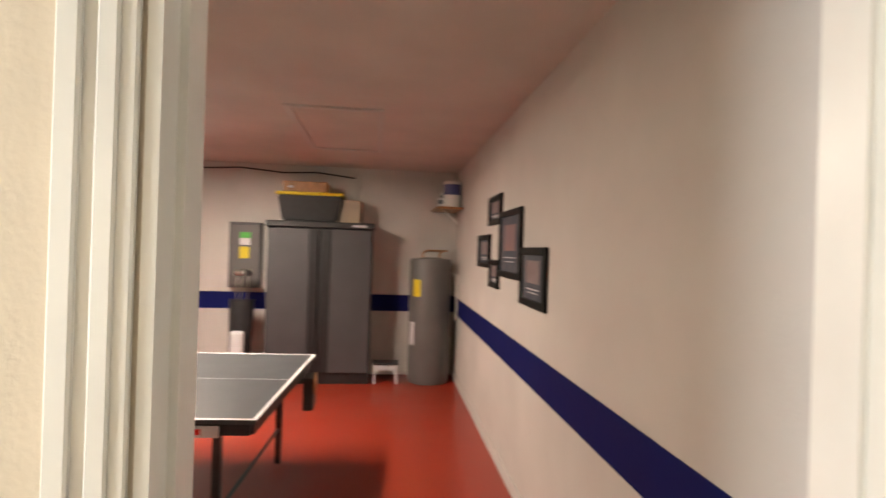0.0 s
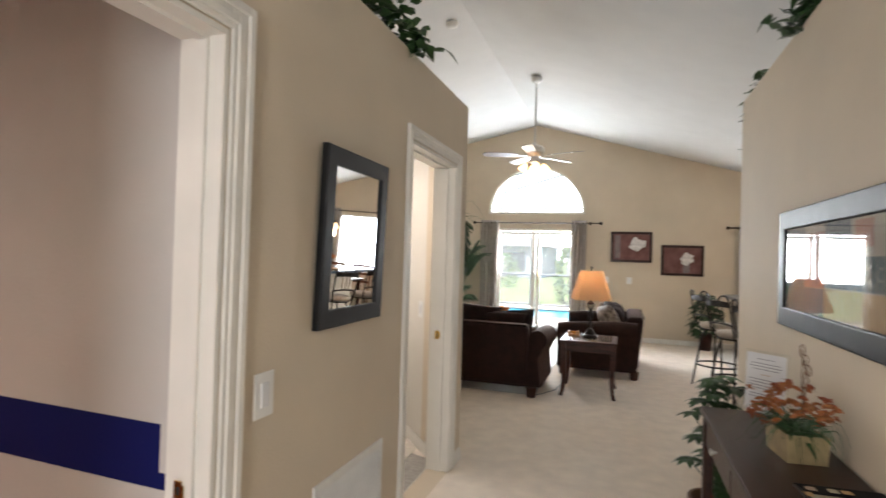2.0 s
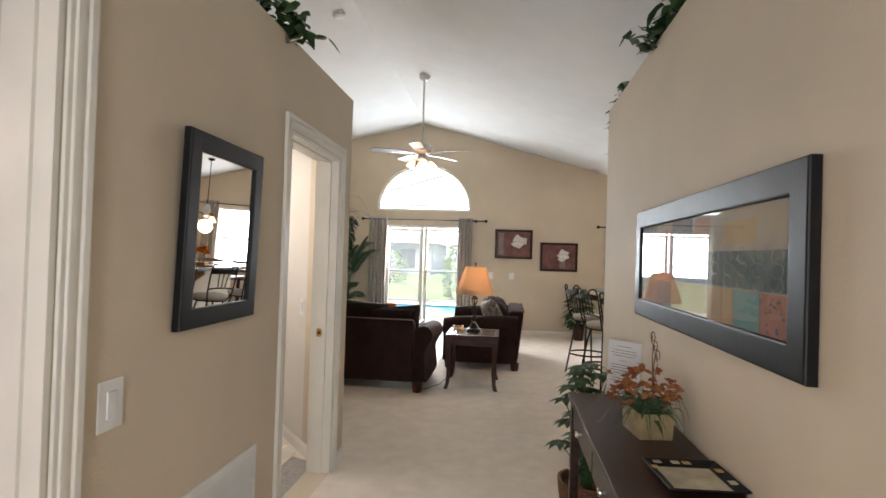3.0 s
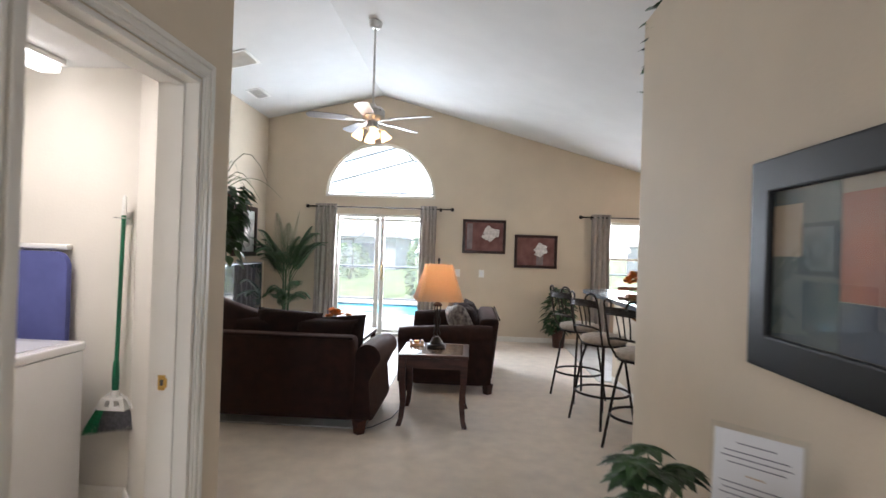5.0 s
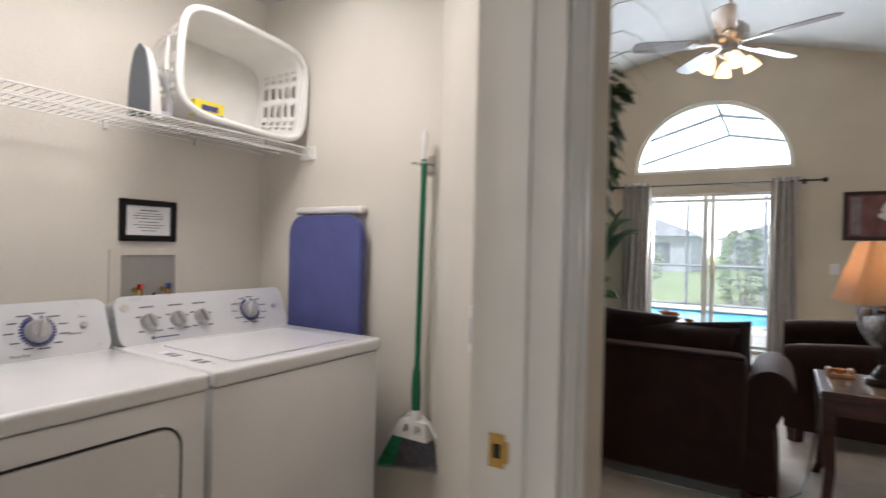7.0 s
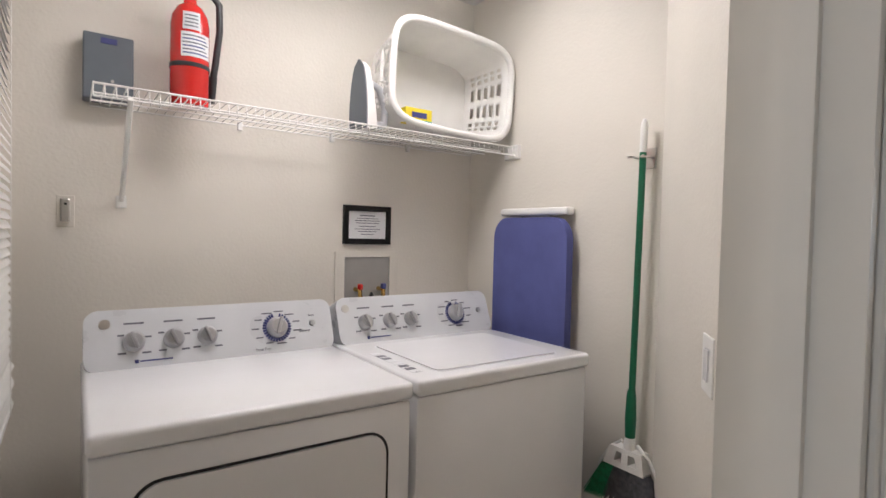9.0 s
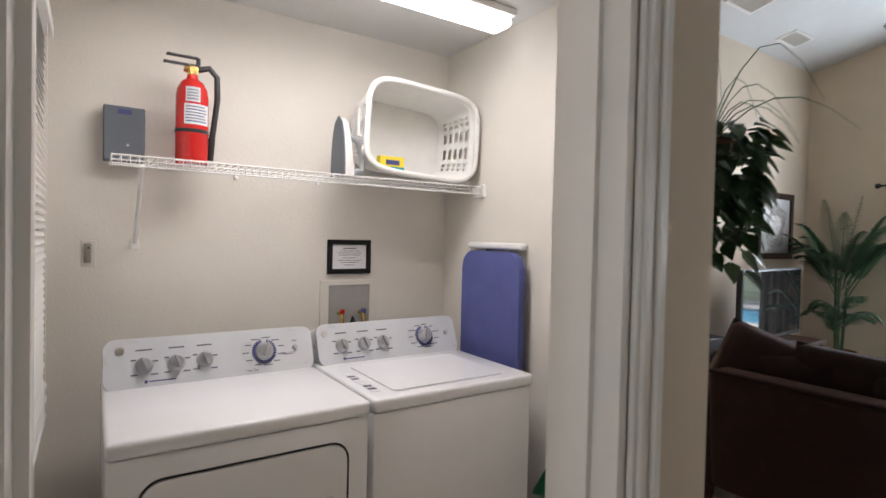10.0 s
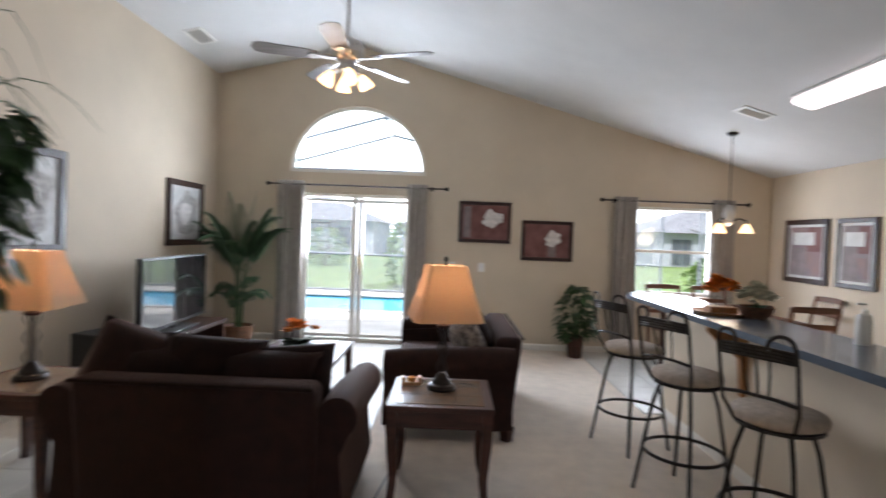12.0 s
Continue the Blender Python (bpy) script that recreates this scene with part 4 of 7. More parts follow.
def table_lamp(x, y, rz, label, watts):
    th = empty("table_lamp", x, y, 0.601, rz, label, "table lamp", "table lamps")
    q = B()
    lathe(q, [(0, 0), (0.085, 0), (0.088, 0.012), (0.08, 0.028), (0.06, 0.036), (0.058, 0.05), (0.045, 0.064), (0.035, 0.085), (0.022, 0.10), (0, 0.10)], seg=24)
    part("base", q, M_METAL, th, "", 35)
    q = B()
    tube(q, [(0, 0, 0.09), (0, 0, 0.42)], 0.008, 8)
    part("stem", q, M_METAL, th)
    for k in range(4):
        q = B()
        a = radians(45 + 90 * k)
        pts = [((0.028 + 0.012 * math.sin(5 * math.pi * i / 14)) * math.cos(a), (0.028 + 0.012 * math.sin(5 * math.pi * i / 14)) * math.sin(a), 0.10 + 0.28 * i / 14) for i in range(15)]
        tube(q, pts, 0.004, 6)
        part("wire_column", q, M_METAL, th)
    q = B()
    lathe(q, [(0, 0.37), (0.04, 0.37), (0.045, 0.385), (0.02, 0.40), (0.018, 0.43), (0, 0.43)], seg=18)
    part("collar", q, M_WOOD, th, "", 35)
    q = B()
    rows = []
    for z, hw, cut in ((0.425, 0.205, 0.03), (0.60, 0.150, 0.024), (0.745, 0.110, 0.018)):
        pts = []
        for i, j in ((1, 1), (-1, 1), (-1, -1), (1, -1)):
            pa, pb = (i * hw, j * (hw - cut)), (i * (hw - cut), j * hw)
            if i * j < 0:
                pa, pb = pb, pa
            pts += [pa, pb]
        rows.append([q.verts.new((px, py, z)) for px, py in pts])
    for r0, r1 in zip(rows, rows[1:]):
        for k in range(8):
            q.faces.new((r0[k], r0[(k + 1) % 8], r1[(k + 1) % 8], r1[k]))
    sh = part("shade", q, M_SHADE, th, "lit tan linen shade")
    sh.modifiers.new("thick", "SOLIDIFY").thickness = 0.002
    q = B()
    tube(q, [(0, 0, 0.42), (0.055, 0, 0.46), (0.06, 0, 0.66), (0, 0, 0.75), (-0.06, 0, 0.66), (-0.055, 0, 0.46), (0, 0, 0.42)], 0.002, 5)
    part("harp", q, M_BRASS, th)
    q = B()
    lathe(q, [(0, 0.745), (0.012, 0.745), (0.006, 0.76), (0.014, 0.775), (0.010, 0.79), (0, 0.80)], seg=12)
    part("finial", q, M_METAL, th, "", 60)
    q = B()
    lathe(q, [(0, 0.44), (0.014, 0.45), (0.03, 0.52), (0.026, 0.56), (0, 0.58)], seg=14)
    part("bulb", q, M_BULB, th, "glowing bulb", 60)
    lamp("lamp_light", "POINT", watts, pose(x, y, 0.601 + 0.60), WARM, radius=0.03)
    return th


table_lamp(-0.105, 6.98, 12, "table lamp with a tan square shade on the end table", 4)
table_lamp(-2.49, 6.84, 8, "lit table lamp beside the sofa with a tan shade", 9)
ct = empty("candle_holder", -0.29, 7.05, 0.601, 10, "small orange glass and wood candle holder", "candle holder")
q = B()
for s in (-1, 1):
    box(q, s * 0.05 - 0.012, s * 0.05 + 0.012, -0.03, 0.03, 0, 0.05, 0.006)
box(q, -0.06, 0.06, -0.035, 0.035, 0.0, 0.02, 0.004)
part("holder", q, M_OAK, ct)
q = B()
lathe(q, [(0, 0.02), (0.024, 0.02), (0.028, 0.045), (0.024, 0.045), (0, 0.03)], seg=14)
part("cup", q, mat("amber_glass", (0.6, 0.22, 0.05), 0.15, vary=0.1), ct)
cord = empty("power_cord", -0.40, 7.1, 0, 0, "thin black power cord trailing across the floor", "power cord")
q = B()
tube(q, [(0.08, 0.1, 0.58), (0.03, 0.15, 0.30), (-0.02, 0.0, 0.012), (-0.06, -0.3, 0.010), (-0.18, -0.55, 0.010), (-0.25, -0.62, 0.010)], 0.004, 6)
part("cord", q, M_BLACKPL, cord)


# ---- television corner ----
tv = empty("television", -2.79, 9.05, 0.50, 90 + 4.4, "large flat glossy black television reflecting the pool", "television")
q = B()
box(q, -0.72, 0.72, -0.0, 0.05, 0.04, 0.72, 0.008)
part("bezel", q, M_BLACKPL, tv)
q = B()
box(q, -0.70, 0.70, -0.004, -0.001, 0.075, 0.70)
scr = mat("glossy_screen", (0.010, 0.010, 0.012), 0.03, vary=0.0, coat=1.0, spec=1.0)
part("screen", q, scr, tv, "glossy black screen")
q = B()
box(q, -0.05, 0.05, 0.01, 0.05, 0.0, 0.06)
box(q, -0.30, 0.30, -0.10, 0.14, -0.012, 0.006, 0.004)
part("foot", q, M_BLACKPL, tv)
st = empty("tv_stand", -2.86, 9.05, 0, 90, "dark wooden television stand", "tv stand")
q = B()
box(q, -0.80, 0.80, -0.24, 0.24, 0.44, 0.485, 0.006)
part("top", q, M_ESPRESSO, st)
for s in (-1, 0, 1):
    q = B()
    box(q, s * 0.76 - 0.02, s * 0.76 + 0.02, -0.22, 0.22, 0, 0.44)
    part("side_panel", q, M_ESPRESSO, st)
q = B()
box(q, -0.74, 0.74, -0.21, 0.21, 0.06, 0.09)
part("shelf", q, M_ESPRESSO, st)
sp = empty("loudspeaker", -2.95, 8.12, 0, 80, "black box loudspeaker beside the television", "speaker")
q = B()
box(q, -0.14, 0.14, -0.14, 0.14, 0.0, 0.62, 0.008)
part("cabinet", q, M_BLACKPL, sp)
q = B()
lathe(q, [(0.03, 0), (0.09, 0.0), (0.095, 0.006), (0.09, 0.012), (0.0, 0.004)], seg=20)
part("cone", q, M_BLACK, sp).matrix_local = pose(0, -0.141, 0.42, 90, 0, 0)

cf = empty("coffee_table", -1.35, 8.42, 0, 0, "dark wooden coffee table between the sofas", "coffee table")
q = B()
box(q, -0.36, 0.36, -0.52, 0.52, 0.42, 0.46, 0.008)
part("tabletop", q, M_WOOD, cf)
for i in (-1, 1):
    for j in (-1, 1):
        q = B()
        box(q, i * 0.32 - 0.03, i * 0.32 + 0.03, j * 0.48 - 0.03, j * 0.48 + 0.03, 0, 0.42, 0.006)
        part("leg", q, M_WOOD, cf)
M_ORANGE = mat("orange_petals", (0.90, 0.25, 0.02), 0.6, vary=0.25, scale=20)
M_CREAM = mat("cream_petals", (0.72, 0.70, 0.55), 0.6, vary=0.15, scale=20)


def blossoms(name, th, cx, cy, cz, r, n, material, seed, size=0.035, flat=0.6):
    rnd = random.Random(seed)
    for k in range(n):
        a, d = rnd.uniform(0, 2 * math.pi), r * math.sqrt(rnd.random())
        p = Vector((cx + d * math.cos(a), cy + d * math.sin(a), cz + flat * (r - d) + rnd.uniform(-0.01, 0.02)))
        q = B()
        for i in range(9):
            b_ = 2 * math.pi * i / 9 + rnd.random()
            leaf(q, p, (math.cos(b_), math.sin(b_), 0.6 + 0.6 * (i % 2)), size * rnd.uniform(0.8, 1.2), size * 0.75, 0.3, rnd.uniform(-0.4, 0.4), 3)
        part(name, q, material, th)


def greens(q, cx, cy, cz, n, ln, wd, seed, up=(0.1, 0.9), bend=0.4):
    rnd = random.Random(seed)
    for k in range(n):
        a = rnd.uniform(0, 2 * math.pi)
        leaf(q, (cx + rnd.uniform(-0.02, 0.02), cy + rnd.uniform(-0.02, 0.02), cz), (math.cos(a), math.sin(a), rnd.uniform(*up)), ln * rnd.uniform(0.6, 1.1), wd, bend, rnd.uniform(-0.6, 0.6))


fl = empty("flower_bowl", -1.36, 8.30, 0.46, 0, "bowl of orange silk flowers on the coffee table", "flowers")
q = B()
lathe(q, [(0, 0), (0.06, 0), (0.10, 0.05), (0.11, 0.09), (0.10, 0.09), (0.05, 0.03), (0, 0.03)], seg=20)
part("bowl", q, M_ENAMEL, fl, "", 50)
q = B()
greens(q, 0, 0, 0.08, 50, 0.24, 0.07, 3)
part("foliage", q, M_LEAF, fl)
blossoms("blossom", fl, 0, 0, 0.19, 0.15, 12, M_ORANGE, 4, 0.075)


# ---- bar and dining ----
bw = B()
box(bw, 1.85, 1.97, 4.775, 8.50, 0, 1.02)
structure("wall_bar", bw, M_WALL, "low beige wall under the breakfast bar")
baseboard("baseboard_bar", [(1.849, 8.50), (1.849, 4.79)])
bc = empty("bar_counter", 1.77, 6.80, 0, 0, "grey-blue laminate breakfast bar counter", "counter")
q = B()
extrude_poly(q, [(-0.235, -2.02, 1.022), (0.28, -2.02, 1.022), (0.28, 1.85, 1.022), (0.12, 1.98, 1.022), (-0.20, 1.98, 1.022), (-0.26, 1.80, 1.022)], [], (0, 0, 0.04))
part("top", q, M_COUNTER, bc)
for yy in (0.42, -1.2):
    q = B()
    extrude_poly(q, [(0.078, yy, 1.02), (-0.18, yy, 1.02), (-0.18, yy, 0.97), (-0.10, yy, 0.90), (0.03, yy, 0.80), (0.05, yy, 0.56), (0.078, yy, 0.54)], [], (0, 0.04, 0))
    part("corbel", q, M_OAK, bc, "honey oak bracket")


def bar_stool():
    """Local +x is the way the sitter faces."""
    th = empty("bar_stool", 0, 0, 0, 0, "black iron bar stool with a taupe padded seat and scrolled back", "bar stool", "bar stools")
    q = B()
    lathe(q, [(0, 0.70), (0.17, 0.70), (0.198, 0.715), (0.205, 0.735), (0.195, 0.757), (0.15, 0.77), (0, 0.775)], seg=28)
    part("seat", q, M_SEAT, th, "taupe padded seat", 50)
    q = B()
    lathe(q, [(0.15, 0.685), (0.19, 0.685), (0.19, 0.70), (0.15, 0.70), (0.15, 0.685)], seg=24)
    part("seat_frame", q, M_METAL, th)
    for i, j in ((1, 1), (-1, 1), (-1, -1), (1, -1)):
        q = B()
        tube(q, [(i * 0.10, j * 0.10, 0.69), (i * 0.13, j * 0.13, 0.55), (i * 0.195, j * 0.195, 0.012), (i * 0.196, j * 0.196, 0.0)], 0.011, 8)
        part("leg", q, M_METAL, th)
    q = B()
    rr = 0.232
    tube(q, [(rr * math.cos(2 * math.pi * k / 32), rr * math.sin(2 * math.pi * k / 32), 0.27) for k in range(33)], 0.011, 8)
    part("foot_ring", q, M_METAL, th)
    for s in (-1, 1):
        q = B()
        pts = [(-0.14, s * 0.13, 0.70), (-0.19, s * 0.165, 0.80), (-0.235, s * 0.17, 1.02), (-0.255, s * 0.165, 1.10)]
        for k in range(10):
            a = math.pi * 1.15 * k / 9
            pts.append((-0.258 - 0.004 * k, s * (0.165 - 0.048 * (1 - math.cos(a))), 1.10 + 0.045 * math.sin(a)))
        tube(q, pts, 0.009, 8)
        part("back_post", q, M_METAL, th)
    for k in (-1, 0, 1):
        q = B()
        tube(q, [(-0.205, k * 0.045, 0.855), (-0.222, k * 0.055, 0.95), (-0.247, k * 0.06, 1.045)], 0.006, 6)
        part("back_spindle", q, M_METAL, th)
    q = B()
    tube(q, [(-0.195, -0.16, 0.84), (-0.215, -0.08, 0.855), (-0.215, 0.08, 0.855), (-0.195, 0.16, 0.84)], 0.009, 8)
    part("back_rail", q, M_METAL, th)
    q = B()
    for z in (1.03, 1.045, 1.06, 1.075):
        tube(q, [(-0.237 - (z - 1.03) * 0.2, -0.165, z), (-0.262, -0.08, z + 0.006), (-0.262, 0.08, z + 0.006), (-0.237 - (z - 1.03) * 0.2, 0.165, z)], 0.0085, 6)
    part("top_rail", q, M_METAL, th)
    return th


stool = bar_stool()
stool.matrix_world = pose(1.32, 7.80, 0, 0, 0, 26)
copy_thing(stool, pose(1.375, 7.02, 0, 0, 0, 30))
copy_thing(stool, pose(1.50, 6.33, 0, 0, 0, 34))

va = empty("flower_tray", 1.78, 7.45, 1.062, 0, "wooden tray with a glass vase of orange flowers on the bar", "flowers")
q = B()
lathe(q, [(0, 0), (0.17, 0), (0.19, 0.018), (0.18, 0.018), (0.16, 0.008), (0, 0.008)], seg=28)
part("tray", q, M_OAK, va, "", 40)
q = B()
box(q, -0.09, 0.09, -0.05, 0.05, 0.009, 0.05, 0.004)
part("wooden_box", q, M_OAK, va)
for k in (-1, 0, 1):
    q = B()
    lathe(q, [(0, 0.052), (0.026, 0.052), (0.028, 0.12), (0.025, 0.12), (0.023, 0.056), (0, 0.056)], k * 0.056, 0, 0, 14)
    part("glass_vase", q, M_GLASS, va)
blossoms("blossom", va, 0, 0, 0.15, 0.13, 34, M_ORANGE, 9, 0.06, 0.75)
wf = empty("flower_basket", 1.93, 7.30, 1.062, 0, "low basket of cream silk flowers on the bar", "flowers")
q = B()
lathe(q, [(0, 0), (0.07, 0), (0.10, 0.05), (0.11, 0.075), (0.10, 0.075), (0.06, 0.02), (0, 0.02)], seg=20)
part("basket", q, M_BASKET, wf, "", 50)
q = B()
greens(q, 0, 0, 0.06, 12, 0.11, 0.03, 5)
part("foliage", q, M_LEAF, wf)
blossoms("blossom", wf, 0, 0, 0.11, 0.12, 30, M_CREAM, 11, 0.055, 1.0)
sb = empty("soap_bottle", 1.97, 6.45, 1.062, 0, "white pump bottle on the bar counter", "bottle")
q = B()
lathe(q, [(0, 0), (0.034, 0), (0.036, 0.01), (0.036, 0.12), (0.03, 0.145), (0.013, 0.155), (0.013, 0.17), (0, 0.17)], seg=18)
part("bottle", q, M_WHITE, sb, "", 40)
q = B()
tube(q, [(0, 0, 0.17), (0, 0, 0.20), (-0.04, 0, 0.20)], 0.006, 8)
part("pump", q, M_STEEL, sb)


M_CHAIR = mat("brown_chair_wood", (0.17, 0.065, 0.03), 0.35, vary=0.25, scale=6, bump=0.15, bump_scale=40, stretch=(1, 1, 5), coat=0.2)


def dining_chair():
    th = empty("dining_chair", 0, 0, 0, 0, "brown wooden dining chair with a curved slatted back", "chair", "dining chairs")
    q = B()
    box(q, -0.22, 0.22, -0.21, 0.21, 0.44, 0.475, 0.015, 3)
    part("seat", q, M_CHAIR, th)
    for s in (-1, 1):
        q = B()
        tube(q, [(s * 0.20, -0.19, 0), (s * 0.20, -0.20, 0.46), (s * 0.205, -0.24, 0.75), (s * 0.21, -0.30, 0.98)], 0.019, 8)
        part("back_post", q, M_CHAIR, th)
        q = B()
        tube(q, [(s * 0.19, 0.18, 0), (s * 0.19, 0.18, 0.45)], 0.018, 8)
        part("leg", q, M_CHAIR, th)
    for z, y in ((0.96, -0.295), (0.80, -0.255), (0.64, -0.225)):
        q = B()
        t = B()
        n = 8
        for hh in (0,):
            rows = []
            for i in range(n + 1):
                u = 2 * i / n - 1
                yy = y - 0.03 * (1 - u * u)
                h = 0.045 if z < 0.9 else 0.055
                rows.append([q.verts.new((u * 0.205, yy + a, z + c * h / 2 * (1.0 + 0.25 * (1 - u * u) * (c > 0)))) for a, c in ((-0.009, -1), (0.009, -1), (0.009, 1), (-0.009, 1))])
            for r0, r1 in zip(rows, rows[1:]):
                for k in range(4):
                    q.faces.new((r0[k], r0[(k + 1) % 4], r1[(k + 1) % 4], r1[k]))
            q.faces.new(rows[0])
            q.faces.new(rows[-1][::-1])
        t.free()
        part("back_slat", q, M_CHAIR, th)
    return th


dch = dining_chair()
dch.matrix_world = pose(2.75, 10.55, 0, 0, 0, 180)
for x, y, r in ((3.35, 10.55, 180), (2.70, 9.05, 5), (3.35, 9.05, -4), (3.90, 9.80, 90)):
    copy_thing(dch, pose(x, y, 0, 0, 0, r))
dt = empty("dining_table", 3.05, 9.80, 0, 0, "brown wooden dining table", "table")
q = B()
box(q, -0.62, 0.62, -0.48, 0.48, 0.72, 0.755, 0.012, 3)
part("tabletop", q, M_WOOD, dt)
for i in (-1, 1):
    for j in (-1, 1):
        q = B()
        tube(q, [(i * 0.54, j * 0.40, 0), (i * 0.54, j * 0.40, 0.72)], [0.022, 0.034], 10)
        part("leg", q, M_WOOD, dt)


# ---- plants ----
def frond(q, base, a, length, rise, drop, seed, nleaf=22, lw=0.024):
    """A palm frond: a curved stalk with leaflets on both sides."""
    rnd = random.Random(seed)
    c, s = math.cos(a), math.sin(a)
    pts = []
    for i in range(12):
        u = i / 11
        pts.append(Vector(base) + Vector((c * length * u * 0.75, s * length * u * 0.75, rise * u - drop * u * u * u)))
    tube(q, pts, [0.006 * (1 - 0.8 * i / 11) for i in range(12)], 5)
    for k in range(nleaf):
        u = 0.22 + 0.78 * k / nleaf
        f = u * 11
        i = min(10, int(f))
        p = pts[i].lerp(pts[i + 1], f - i)
        d = (pts[i + 1] - pts[i]).normalized()
        side = d.cross(Vector((0, 0, 1))).normalized()
        for sg in (-1, 1):
            ll = length * 0.32 * math.sin(math.pi * min(0.95, 0.25 + 0.7 * u)) * rnd.uniform(0.85, 1.1)
            leaf(q, p, d * 0.75 + side * sg + Vector((0, 0, 0.15)), ll, lw, 0.35, 0, 3)


def palm(x, y):
    th = empty("palm_plant", x, y, 0, 0, "tall artificial palm in a wicker basket", "plant")
    q = B()
    lathe(q, [(0, 0), (0.13, 0), (0.17, 0.16), (0.18, 0.30), (0.165, 0.30), (0.15, 0.26), (0, 0.26)], seg=22)
    part("basket", q, M_BASKET, th, "", 50)
    rnd = random.Random(5)
    for k in range(3):
        a = 2.1 * k
        q = B()
        tube(q, [(0.03 * math.cos(a), 0.03 * math.sin(a), 0.26), (0.05 * math.cos(a), 0.05 * math.sin(a), 0.7), (0.06 * math.cos(a), 0.06 * math.sin(a), 1.0 + 0.1 * k)], [0.018, 0.014, 0.012], 7)
        part("stem", q, M_LEAF, th)
    for k in range(34):
        a = 2.4 * k + rnd.uniform(-0.3, 0.3)
        low = k >= 22
        q = B()
        if low:
            frond(q, (0, 0, 0.45 + 0.02 * (k - 22)), a, rnd.uniform(0.40, 0.55), rnd.uniform(0.35, 0.6), rnd.uniform(0.25, 0.45), k, 34, 0.026)
        else:
            frond(q, (0.05 * math.cos(a), 0.05 * math.sin(a), 0.86 + 0.012 * k), a, rnd.uniform(0.55, 0.75), rnd.uniform(0.65, 1.15), rnd.uniform(0.15, 0.42), k, 48, 0.028)
        part("frond", q, M_PALM, th)
    q = B()
    frond(q, (0, 0, 1.1), 1.2, 0.35, 0.95, 0.02, 99, 20, 0.02)
    part("frond", q, M_PALM, th)


palm(-2.72, 10.42)


def bush(name, x, y, pot_r, pot_h, z0, z1, r, n, ln, wd, label, seed, pot=M_BASKET):
    th = empty(name, x, y, 0, 0, label, "plant")
    q = B()
    lathe(q, [(0, 0), (pot_r * 0.78, 0), (pot_r, pot_h), (pot_r * 1.06, pot_h), (pot_r * 1.06, pot_h + 0.015), (pot_r * 0.9, pot_h + 0.015), (pot_r * 0.85, pot_h - 0.03), (0, pot_h - 0.03)], seg=22)
    part("pot", q, pot, th, "", 50)
    rnd = random.Random(seed)
    q, st_ = B(), B()
    for k in range(n):
        a, u = rnd.uniform(0, 2 * math.pi), rnd.random()
        z = z0 + (z1 - z0) * u
        rr = r * math.sin(math.pi * min(0.97, 0.25 + 0.68 * u)) * math.sqrt(rnd.uniform(0.25, 1))
        p = Vector((rr * math.cos(a), rr * math.sin(a), z))
        leaf(q, p, (math.cos(a), math.sin(a), rnd.uniform(-0.4, 0.5)), ln * rnd.uniform(0.7, 1.2), wd, 0.5, rnd.uniform(-0.5, 0.5))
        if k % 6 == 0:
            tube(st_, [(0, 0, pot_h - 0.03), (rr * 0.4 * math.cos(a), rr * 0.4 * math.sin(a), (pot_h + z) / 2 + 0.05), p], 0.003, 5)
    part("foliage", q, M_LEAF, th)
    part("stems", st_, M_LEAF, th)
    return th


bush("potted_plant", 1.59, 10.72, 0.11, 0.26, 0.24, 0.95, 0.22, 240, 0.13, 0.075, "leafy green plant in a brown pot by the wall", 21, M_WOOD)


def trailing(name, pts, label, seed, n=150, spread=0.12, ln=0.075, wd=0.055, drop=0.35):
    """A trailing vine laid along points, with leaves that hang down."""
    th = tagged(new(name), label, "plant", "trailing plants")
    rnd = random.Random(seed)
    q = B()
    tube(q, pts, 0.004, 5)
    part("vine", q, M_LEAF, th)
    q = B()
    P = [Vector(p) for p in pts]
    for k in range(n):
        f = rnd.random() * (len(P) - 1)
        i = min(len(P) - 2, int(f))
        p = P[i].lerp(P[i + 1], f - i) + Vector((rnd.gauss(0, spread * 0.5), rnd.gauss(0, spread * 0.5), rnd.uniform(-spread * 0.4, spread * 0.8)))
        a = rnd.uniform(0, 2 * math.pi)
        leaf(q, p, (math.cos(a), math.sin(a), rnd.uniform(-0.6, 0.5)), ln * rnd.uniform(0.7, 1.25), wd, drop, rnd.uniform(-0.6, 0.6))
    part("foliage", q, M_LEAF, th)
    return th


trailing("ivy", [(-0.98, 2.75, 2.60), (-0.92, 3.05, 2.64), (-0.86, 3.3, 2.63), (-0.86, 3.5, 2.56)], "green silk ivy trailing over the hall ledge", 31, 170, 0.10)
trailing("ivy", [(1.07, 3.1, 2.60), (1.03, 3.35, 2.64), (0.98, 3.55, 2.60), (0.95, 3.68, 2.56)], "green silk ivy on the opposite hall ledge", 32, 170, 0.10)
trailing("ivy", [(1.06, 4.42, 2.60), (1.06, 4.63, 2.64), (1.05, 4.77, 2.54), (1.04, 4.79, 2.36), (1.05, 4.79, 2.24)], "green silk ivy hanging over the wall end", 33, 110, 0.07)

